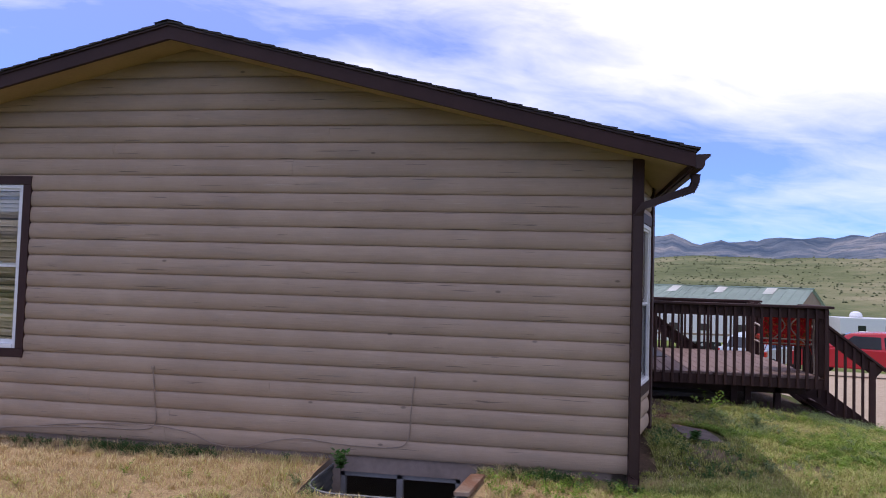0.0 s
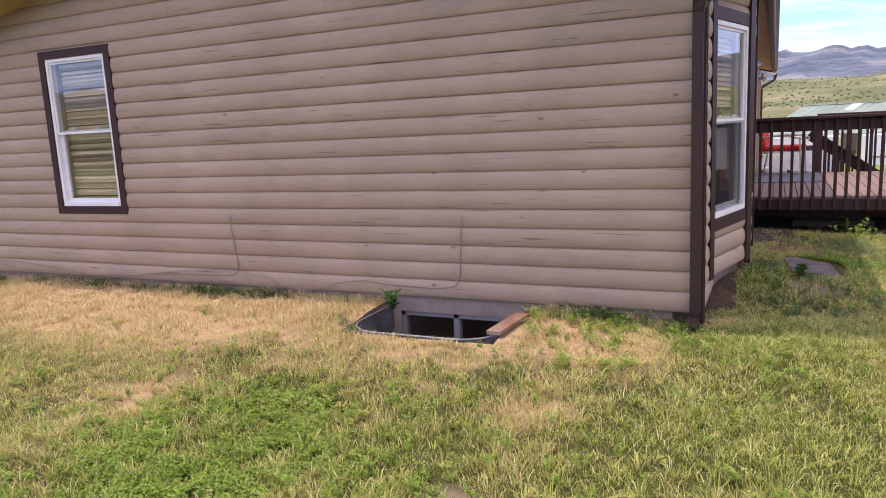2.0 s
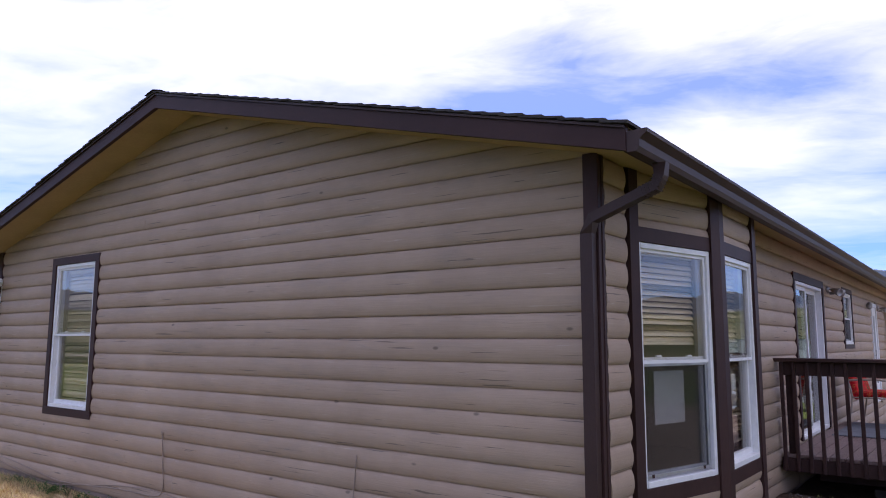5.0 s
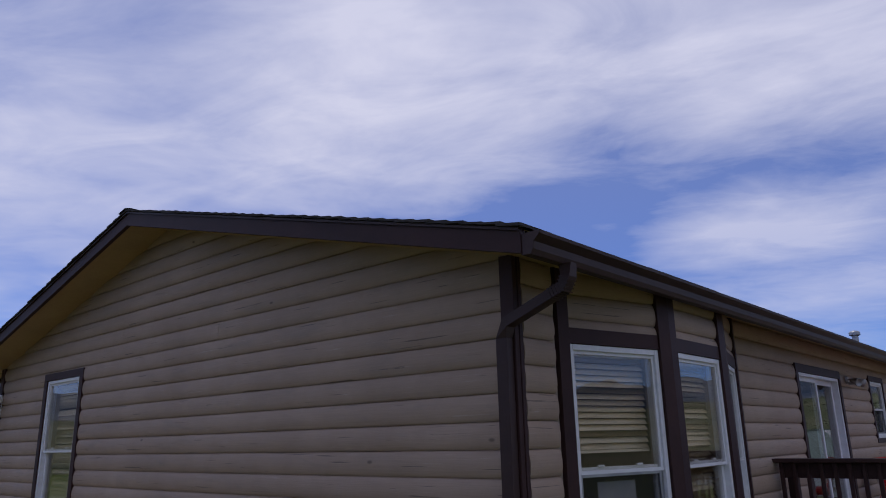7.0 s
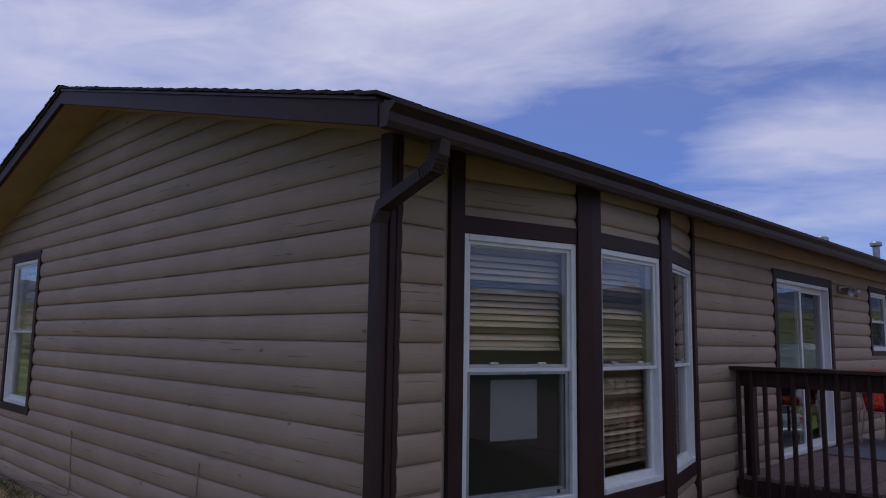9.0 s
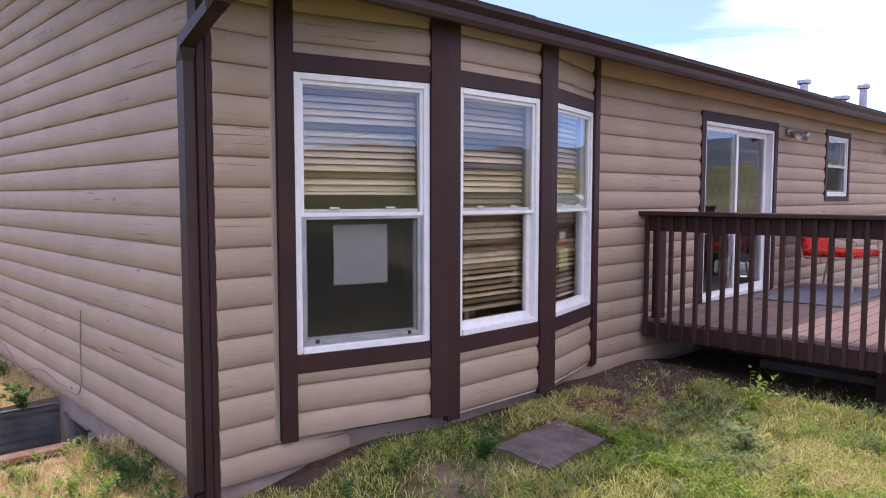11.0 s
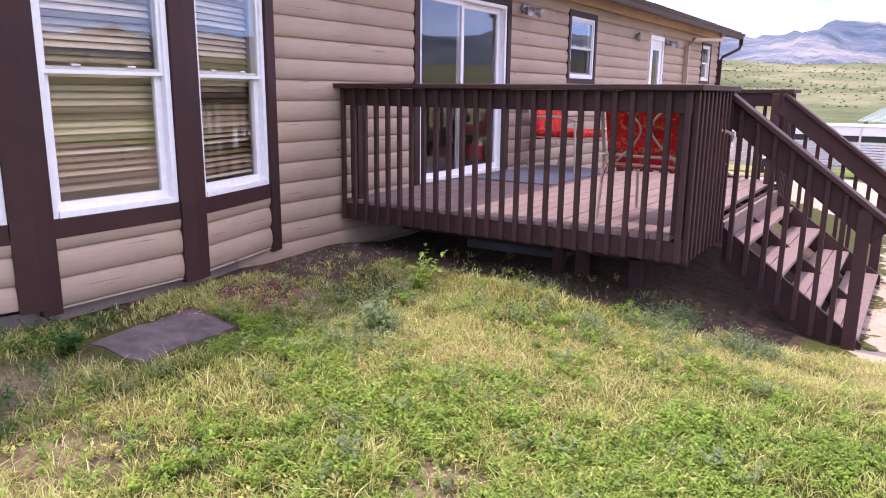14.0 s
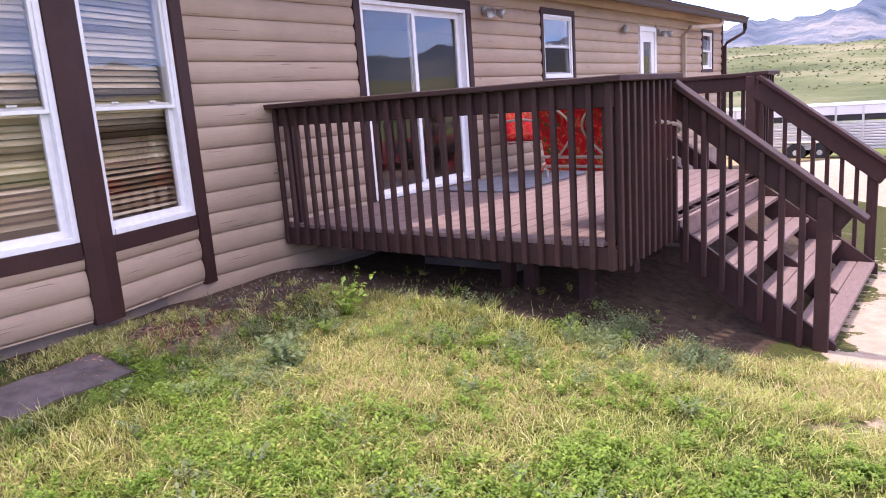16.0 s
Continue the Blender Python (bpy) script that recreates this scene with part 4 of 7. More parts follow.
        tagged(part("shingle_courses", rest, SHINGLE, ob, "dark asphalt shingle courses"), kind="stuff")
    bm = bmesh.new()
    y = y0 - 0.05
    while y < y1:
        for s in (1, -1):
            vs = [bm.verts.new(p) for p in ((RIDGE_X, y, RIDGE_Z + 0.022), (RIDGE_X + s * 0.14, y, RIDGE_Z - 0.012), (RIDGE_X + s * 0.14, y + 0.27, RIDGE_Z - 0.012), (RIDGE_X, y + 0.27, RIDGE_Z + 0.022))]
            bm.faces.new(vs if s > 0 else vs[::-1])
        y += 0.26
    bmesh.ops.solidify(bm, geom=bm.faces[:], thickness=0.012)
    part("ridge_cap", bm, SHINGLE, ob, "ridge cap shingles")


roof()


def gutter(name, xe, s, label):
    """K-section gutter along an eave."""
    ob = thing(name, pose(xe, 0, roof_z(xe) - 0.045), label, "gutter")
    prof = [(0.0, 0.0), (0.0, -0.115), (0.055, -0.118), (0.07, -0.09), (0.075, -0.05), (0.115, -0.015), (0.118, 0.004), (0.108, 0.004), (0.104, -0.008), (0.066, -0.045), (0.06, -0.088), (0.05, -0.108), (0.008, -0.105), (0.008, 0.0)]
    y0, y1 = -0.455, HOUSE_L + 0.39
    bm = bmesh.new()
    a, b = [bm.verts.new((s * u, y0, z)) for u, z in prof], [bm.verts.new((s * u, y1, z)) for u, z in prof]
    for i in range(len(prof)):
        j = (i + 1) % len(prof)
        bm.faces.new((a[i], a[j], b[j], b[i]))
    bmesh.ops.recalc_face_normals(bm, faces=bm.faces[:])
    part("trough", bm, GUTTER, ob)
    for y in (y0, y1):
        bm = bmesh.new()
        f = [bm.verts.new((s * u, y, z)) for u, z in prof[:8]]
        g = [bm.verts.new((s * u, y + 0.004, z)) for u, z in prof[:8]]
        bm.faces.new(f)
        bm.faces.new(g[::-1])
        for i in range(8):
            bm.faces.new((f[i], f[(i + 1) % 8], g[(i + 1) % 8], g[i]))
        bmesh.ops.recalc_face_normals(bm, faces=bm.faces[:])
        part("end_cap", bm, GUTTER, ob)
    return ob


gutter("gutter", 0.392, 1, "dark brown aluminium gutter along the front eave")
gutter("gutter", -HOUSE_W - 0.392, -1, "dark brown aluminium gutter along the far eave")


def downspout(label, path, mat=None, ribs=True, bands=()):
    ob = thing("downspout", None, label, "downspout")
    part("pipe", tube(path, 0, square=(0.04, 0.03)), mat or GUTTER, ob)
    if ribs:
        for k in (1, 2):
            p, q = Vector(path[k]), Vector(path[k + 1])
            d = (q - p).normalized()
            for j in range(4):
                c = p + d * (0.012 + 0.022 * j)
                part("elbow_rib", tube([c, c + d * 0.008], 0, square=(0.044, 0.034)), mat or GUTTER, ob)
    for z in bands:
        x, y = path[-2][0], path[-2][1]
        part("strap", boxed(x - 0.048, x + 0.048, y - 0.036, y + 0.036, z, z + 0.03, 0.002), mat or GUTTER, ob)
    return ob


downspout("dark brown downspout elbowing from the gutter to the house corner", [(0.45, -0.10, 2.83), (0.45, -0.10, 2.76), (0.42, -0.10, 2.70), (0.015, -0.095, 2.55), (-0.03, -0.082, 2.46), (-0.03, -0.082, 0.20), (-0.035, -0.11, 0.14), (-0.05, -0.25, 0.10)])
downspout("dark brown downspout at the far gable corner", [(-HOUSE_W - 0.45, -0.1, 2.83), (-HOUSE_W - 0.45, -0.1, 2.76), (-HOUSE_W - 0.42, -0.1, 2.70), (-HOUSE_W - 0.12, -0.09, 2.60), (-HOUSE_W - 0.07, -0.09, 2.5), (-HOUSE_W - 0.07, -0.09, 0.22), (-HOUSE_W - 0.12, -0.16, 0.12), (-HOUSE_W - 0.42, -0.6, -0.13)])
downspout("dark brown downspout at the far end of the long wall", [(0.45, HOUSE_L + 0.25, 2.83), (0.45, HOUSE_L + 0.25, 2.72), (0.42, HOUSE_L + 0.22, 2.62), (0.12, HOUSE_L + 0.03, 2.44), (0.085, HOUSE_L - 0.02, 2.36), (0.085, HOUSE_L - 0.02, 0.2), (0.12, HOUSE_L - 0.02, 0.05)], ribs=False)
TANPIPE = tinted("tan_painted_pipe", (0.42, 0.33, 0.24), 0.1, 4.0, 0.5, bump=0.05)
downspout("tan painted downspout on the long wall", [(0.45, 15.9, 2.83), (0.45, 15.9, 2.76), (0.42, 15.8, 2.70), (0.16, 14.8, 2.66), (0.085, 14.63, 2.52), (0.085, 14.63, 0.3), (0.11, 14.63, 0.1)], TANPIPE, ribs=False)


# ---- deck ----
DX, DY0, DY1, DZ = 3.035, 4.275, 8.25, 0.64
STAIR_Y0, STAIR_Y1 = 5.30, 7.80
BAL = 0.036


def baluster_mesh(h, name="baluster", mat=None):
    return mesh_of(name, boxed(-BAL / 2, BAL / 2, -BAL / 2, BAL / 2, 0, h, 0.004), mat or DECKPAINT)


def deck():
    ob = thing("deck", None, "raised wooden deck, worn boards on dark brown framing", "deck")
    rng = random.Random(8)
    x, w = 0.06, 0.138
    n = int((DX - 0.02 - x) / (w + 0.007))
    me = mesh_of("deck_board", boxed(0, w, 0, DY1 - DY0 - 0.01, -0.036, 0, 0.005), DECKWOOD)
    for k in range(n):
        b = new("deck_board", me)
        b.parent = ob
        b.matrix_basis = pose(x + k * (w + 0.007), DY0 + 0.005, DZ + rng.uniform(-0.002, 0.002))
    for q in ((0.05, DX, DY0, DY0 + 0.038), (0.05, DX, DY1 - 0.038, DY1)):
        part("rim_joist", boxed(*q, DZ - 0.175, DZ - 0.038, 0.004), DECKPAINT, ob)
    part("rim_joist", boxed(DX - 0.038, DX, DY0 + 0.04, DY1 - 0.04, DZ - 0.175, DZ - 0.038, 0.004), DECKPAINT, ob)
    part("ledger", boxed(0.045, 0.083, DY0 + 0.04, DY1 - 0.04, DZ - 0.175, DZ - 0.038, 0.004), DECKPAINT, ob)
    y = DY0 + 0.42
    while y < DY1 - 0.2:
        part("joist", boxed(0.085, DX - 0.04, y, y + 0.038, DZ - 0.18, DZ - 0.038, 0), DECKPAINT, ob)
        y += 0.42
    for y in (DY0 + 0.55, DY1 - 0.5):
        part("beam", boxed(0.3, DX - 0.1, y, y + 0.09, DZ - 0.33, DZ - 0.182, 0.004), DECKPAINT, ob)
    for x, y in ((1.92, DY0 + 0.5), (2.12, DY0 + 0.5), (2.55, DY0 + 0.55), (2.55, DY1 - 0.5), (0.8, DY1 - 0.5), (1.6, 6.2)):
        part("post", boxed(x - 0.045, x + 0.045, y, y + 0.09, ground_z(x, y) - 0.08, DZ - 0.182, 0.004), DECKPAINT, ob)


deck()
tagged(part("concrete_stoop", boxed(0.75, 1.75, 5.25, 6.3, ground_z(1.2, 5.6) - 0.1, 0.20, 0.015), STOOP), "old concrete stoop under the deck", "stoop")


def railing(p, q, label, posts=(0.0, 1.0), spacing=0.122, cap_over=(0.0, 0.0), side=1):
    """A straight deck rail from p to q: flat cap, band board, balusters nailed to the outside and end posts."""
    (x0, y0), (x1, y1) = p, q
    ln, yaw = math.hypot(x1 - x0, y1 - y0), math.degrees(math.atan2(y1 - y0, x1 - x0))
    ob = thing("deck_railing", on_wall(x0, y0, yaw), label, "railing", "deck railings")
    part("cap", boxed(-cap_over[0], ln + cap_over[1], -0.075, 0.075, 1.6, 1.638, 0.005), DECKPAINT, ob)
    part("band_board", boxed(0.0, ln, 0.002, 0.038, 1.455, 1.599, 0.004), DECKPAINT, ob)
    me = baluster_mesh(1.598 - 0.467)
    n = max(2, round(ln / spacing))
    for k in range(n + 1):
        b = new("baluster", me)
        b.parent = ob
        b.matrix_basis = pose(0.02 + (ln - 0.04) * k / n, -BAL / 2 - 0.001, 0.467)
    for f in posts:
        part("post", boxed(f * ln - 0.045, f * ln + 0.045, 0.04, 0.128, DZ + 0.001, 1.599, 0.004), DECKPAINT, ob)
    return ob


railing((0.07, DY0), (DX, DY0), "dark brown deck rail with square balusters facing the lawn", (0.03, 0.984), cap_over=(0.06, 0.075))
railing((DX, DY0 + 0.02), (DX, STAIR_Y0), "dark brown deck rail beside the steps", (0.95,), 0.118)
railing((DX, STAIR_Y1), (DX, DY1), "dark brown deck rail on the far side of the steps", (0.1,), 0.11, cap_over=(0.0, 0.06))
railing((DX, DY1), (1.15, DY1), "dark brown deck rail on the far edge", (0.04, 0.98), 0.122, cap_over=(0.06, 0.0))

TREADS = [(3.24, 0.43), (3.52, 0.228), (3.80, 0.025), (4.08, -0.172)]


def stair_rail(y, s, ob):
    """Sloped rail beside the steps: band board, flat cap, balusters down to the stringer, newel at the foot."""
    p, q = Vector((3.05, y, 1.575)), Vector((4.25, y, 0.655))
    d = (q - p).normalized()
    tilt = math.degrees(math.asin(-d.z))
    ln = (q - p).length
    base = pose(p.x, p.y, p.z, 0, tilt, 0)
    part("rail_cap", boxed(-0.02, ln, -0.07, 0.07, -0.02, 0.017, 0.005, base), DECKPAINT, ob, "flat sloping cap")
    part("rail_band", boxed(0.03, ln - 0.07, -0.018, 0.018, -0.185, -0.022, 0.004, base), DECKPAINT, ob)
    n = 8
    for k in range(n):
        x = 3.14 + k * 0.125
        top = 1.575 - (x - 3.05) * 0.765 - 0.03
        bot = 0.38 - (x - 3.05) * 0.765
        part("baluster", boxed(x - 0.018, x + 0.018, y + s * 0.02, y + s * 0.055, bot, top, 0.004), DECKPAINT, ob)
    x = 4.02
    part("newel", boxed(x - 0.045, x + 0.045, y - 0.065 if s < 0 else y + 0.022, y - 0.022 if s < 0 else y + 0.065, ground_z(x, y) - 0.1, 0.80, 0.004), DECKPAINT, ob, "thick newel post at the foot")


def stairs():
    ob = thing("deck_stairs", None, "four open wooden steps with sloping brown rails", "stairs")
    rng = random.Random(4)
    for x, z in TREADS:
        for k in range(2):
            a = x - 0.285 + k * 0.144
            part("tread_board", boxed(a, a + 0.139, STAIR_Y0 + 0.06 + rng.uniform(0, 0.01), STAIR_Y1 - 0.06, z - 0.036, z + rng.uniform(-0.001, 0.002), 0.005), DECKWOOD, ob)
    part("riser_board", boxed(DX + 0.001, DX + 0.036, STAIR_Y0 + 0.05, STAIR_Y1 - 0.05, DZ - 0.2, DZ - 0.045, 0.004), DECKWOOD, ob, "worn riser board")
    for y in (STAIR_Y0 + 0.02, (STAIR_Y0 + STAIR_Y1) / 2 - 0.02, STAIR_Y1 - 0.056):
        bm = bmesh.new()
        mid = y > STAIR_Y0 + 0.1 and y < STAIR_Y1 - 0.1
        lift = -0.09 if mid else 0.0
        prof = [(3.075, 0.56 + lift), (4.10, -0.19 + lift), (4.10, -0.36), (3.95, -0.36), (3.075, 0.27)]
        a, b = [bm.verts.new((x, y, z)) for x, z in prof], [bm.verts.new((x, y + 0.036, z)) for x, z in prof]
        bm.faces.new(a)
        bm.faces.new(b[::-1])
        for i in range(5):
            bm.faces.new((a[i], a[(i + 1) % 5], b[(i + 1) % 5], b[i]))
        bmesh.ops.recalc_face_normals(bm, faces=bm.faces[:])
        part("stringer", bm, DECKPAINT, ob)
    stair_rail(STAIR_Y0, -1, ob)
    stair_rail(STAIR_Y1, 1, ob)


stairs()


def back_stairs():
    """Steps down from the far edge, running along it."""
    ob = thing("back_stairs", None, "second flight of brown steps beyond the deck", "stairs")
    p, q = Vector((1.12, DY1 + 0.1, 1.34)), Vector((2.25, DY1 + 0.1, 0.53))
    d = (q - p).normalized()
    base = pose(p.x, p.y, p.z, 0, math.degrees(math.asin(-d.z)), 0)
    ln = (q - p).length
    for y in (0.0, 1.0):
        sh = Matrix.Translation((0, y, 0)) @ base
        part("rail_cap", boxed(0, ln, -0.06, 0.06, -0.02, 0.015, 0.004, sh), DECKPAINT, ob)
        part("rail_band", boxed(0, ln, -0.018, 0.018, -0.18, -0.022, 0.004, sh), DECKPAINT, ob)
        for k in range(7):
            x = 1.2 + k * 0.15
            part("baluster", boxed(x - 0.018, x + 0.018, DY1 + 0.08 + y - 0.045, DY1 + 0.08 + y - 0.01, 0.32 - (x - 0.72) * 0.67, 1.52 - (x - 0.72) * 0.71, 0.003), DECKPAINT, ob)
        part("newel", boxed(2.2, 2.29, DY1 + 0.06 + y, DY1 + 0.14 + y, -0.4, 0.55, 0.004), DECKPAINT, ob)
        bm = bmesh.new()
        prof = [(0.72, 0.62), (2.25, -0.30), (2.25, -0.45), (0.72, 0.38)]
        a, b = [bm.verts.new((x, DY1 + 0.09 + y, z)) for x, z in prof], [bm.verts.new((x, DY1 + 0.126 + y, z)) for x, z in prof]
        bm.faces.new(a)
        bm.faces.new(b[::-1])
        for i in range(4):
            bm.faces.new((a[i], a[(i + 1) % 4], b[(i + 1) % 4], b[i]))
        bmesh.ops.recalc_face_normals(bm, faces=bm.faces[:])
        part("stringer", bm, DECKPAINT, ob)
    for k in range(5):
        part("tread_board", boxed(0.8 + 0.29 * k, 1.08 + 0.29 * k, DY1 + 0.13, DY1 + 1.08, 0.47 - 0.185 * k, 0.505 - 0.185 * k, 0.004), DECKWOOD, ob)


back_stairs()


# ---- window well ----
WELLSTEEL = tinted("dull_galvanised_steel", (0.24, 0.25, 0.265), 0.3, 4.0, 0.6, 0.6, 25, 0.2)
GREYFRAME = tinted("greyed_vinyl", (0.21, 0.21, 0.215), 0.12, 4.0, 0.55, grain=30, bump=0.1)
def window_well():
    """Corrugated steel well round the basement window, set in the lawn."""
    ob = thing("window_well", None, "corrugated galvanised steel well round the basement window", "window well")
    x0, x1, y0 = -2.77, -1.44, -0.90
    r = 0.32
    path = [(x0, 0.0)] + [(x0 + r - r * math.cos(a), y0 + r - r * math.sin(a)) for a in np.linspace(0, math.pi / 2, 8)]
    path += [(x1 - r + r * math.sin(a), y0 + r - r * math.cos(a)) for a in np.linspace(0, math.pi / 2, 8)] + [(x1, 0.0)]
    ctr = Vector(((x0 + x1) / 2, -0.3))
    bm = bmesh.new()
    rows = []
    zs = np.linspace(-0.8, 0.08, 46)
    for z in zs:
        o = 0.012 * math.sin(z * 2 * math.pi / 0.068)
        ring = []
        for x, y in path:
            d = (Vector((x, y)) - ctr).normalized()
            ring.append(bm.verts.new((x + d.x * o, min(0.005, y + d.y * o), z)))
        rows.append(ring)
    for a, b in zip(rows, rows[1:]):
        for k in range(len(a) - 1):
            bm.faces.new((a[k], a[k + 1], b[k + 1], b[k])).smooth = True
    bmesh.ops.solidify(bm, geom=bm.faces[:], thickness=0.002)
    part("steel_wall", bm, WELLSTEEL, ob)
    part("rim", tube([(x, y, 0.082) for x, y in path], 0.009, 8), WELLSTEEL, ob, "rolled steel rim")
    tagged(part("floor_well", boxed(x0 + 0.02, x1 - 0.02, y0 + 0.02, 0.0, -0.85, -0.72, 0), CONCRETE), "gravel bottom of the window well", "floor", kind="structure")


window_well()
DARKROOM = tinted("basement_wall", (0.12, 0.11, 0.10), 0.1, 2.0, 0.9, bump=0.0)
tagged(part("wall_basement", boxed(-3.4, -0.8, 1.1, 1.2, -0.9, 0.39, 0), DARKROOM), "dim basement wall behind the low window", "wall", kind="structure")
tagged(part("floor_basement", boxed(-3.4, -0.8, 0.215, 1.1, -0.95, -0.9, 0), DARKROOM), "dim basement floor behind the low window", "floor", kind="structure")


def basement_window():
    u0, u1, z0, z1 = BASE_WIN
    ob = thing("window_7", None, "greyed white sliding basement window down in the well", "window", kind="structure")
    for q in ((u0, u1, z1 - 0.045, z1), (u0, u1, z0, z0 + 0.045), (u0, u0 + 0.045, z0, z1), (u1 - 0.045, u1, z0, z1), ((u0 + u1) / 2 - 0.03, (u0 + u1) / 2 + 0.03, z0, z1)):
        part("window_frame", boxed(q[0], q[1], 0.03, 0.10, q[2], q[3], 0.003), GREYFRAME, ob)
    for a, b in ((u0 + 0.04, (u0 + u1) / 2 - 0.03), ((u0 + u1) / 2 + 0.03, u1 - 0.04)):
        g = part("pane", boxed(a, b, 0.07, 0.076, z0 + 0.04, z1 - 0.04, 0), GLASS, ob)
        g.visible_shadow = False


basement_window()
PLANK = wood_stain("weathered_red_plank", (0.16, 0.07, 0.042), (0.25, 0.125, 0.075), (0.30, 0.24, 0.19), 0.5)
tagged(part("plank", boxed(-0.065, 0.065, -0.25, 0.25, 0, 0.036, 0.004, pose(-1.40, -0.57, ground_z(-1.40, -0.57) + 0.012, 2.5, -3, -9)), PLANK), "weathered reddish plank beside the window well", "plank")


# ---- lawn growth ----
def in_any(x, y):
    """Places where no grass stands."""
    out = (x > WELL[0] - 0.02) & (x < WELL[1] + 0.02) & (y > WELL[2] - 0.02) & (y < 0.1)
    out |= (x > -HOUSE_W) & (x < 0.02) & (y > 0.0)
    out |= (x < 0.24) & (x > -0.1) & (y > 0.35) & (y < 3.55)
    out |= (x > -1.52) & (x < -1.28) & (y > -0.88) & (y < -0.28)
    out |= (x > 0.62) & (x < 1.15) & (y > 1.42) & (y < 2.22)
    return out


def vnoise(x, y, s, seed):
    """Cheap value noise on arrays."""
    def h(i, j):
        v = np.sin(i * 127.1 + j * 311.7 + seed * 74.7) * 43758.5453
        return v - np.floor(v)
    x, y = x * s, y * s
    i, j = np.floor(x), np.floor(y)
    u, v = x - i, y - j
    u, v = u * u * (3 - 2 * u), v * v * (3 - 2 * v)
    return (h(i, j) * (1 - u) + h(i + 1, j) * u) * (1 - v) + (h(i, j + 1) * (1 - u) + h(i + 1, j + 1) * u) * v


def lawn_density(x, y):
    n = 0.6 * vnoise(x, y, 0.8, 1) + 0.4 * vnoise(x, y, 2.6, 2)
    d = np.clip((n - 0.12) * 3.0, 0.3, 1.0)
    shade = (x > 0) & (y > 0.2) & (x < 1.2 + 0.25 * (vnoise(x, y, 1.5, 4) - 0.5))
    d = np.where(shade, d * np.clip((vnoise(x, y, 1.7, 5) - 0.42) * 3 + 0.9 * (y < 1.6), 0.16, 0.95), d)
    under = (x > 0) & (x < 3.1 + 0.6 * (y > 4.7) + 0.3 * vnoise(x, y, 1.3, 8)) & (y > 3.95 + 0.5 * (vnoise(x, y, 1.1, 6) - 0.3)) & (y < 9)
    d = np.where(under, d * 0.02, d)
    sand = (x + 1.1 * vnoise(x, y, 1.4, 7) > 4.75) & (y + 1.5 * vnoise(x, y, 1.2, 9) > 4.75)
    d = np.where(sand, d * 0.02, d)
    d = np.where((x < -10.8) & (x > -13.2), d * 0.1, d)
    dry = (x < -2.9) & (y > -1.15 - 0.4 * vnoise(x, y, 1.0, 3)) & (y < 0)
    d = np.where(dry, d * 0.75, d)
    for cx, cy, r in BARE:
        q = np.hypot(x - cx, y - cy) / r + 0.9 * (vnoise(x, y, 5.0, 21) - 0.5)
        d = np.where(q < 1.0, d * 0.12, d)
    return d


def ground_array(x, y):
    return np.array([ground_z(a, b) for a, b in zip(x, y)])


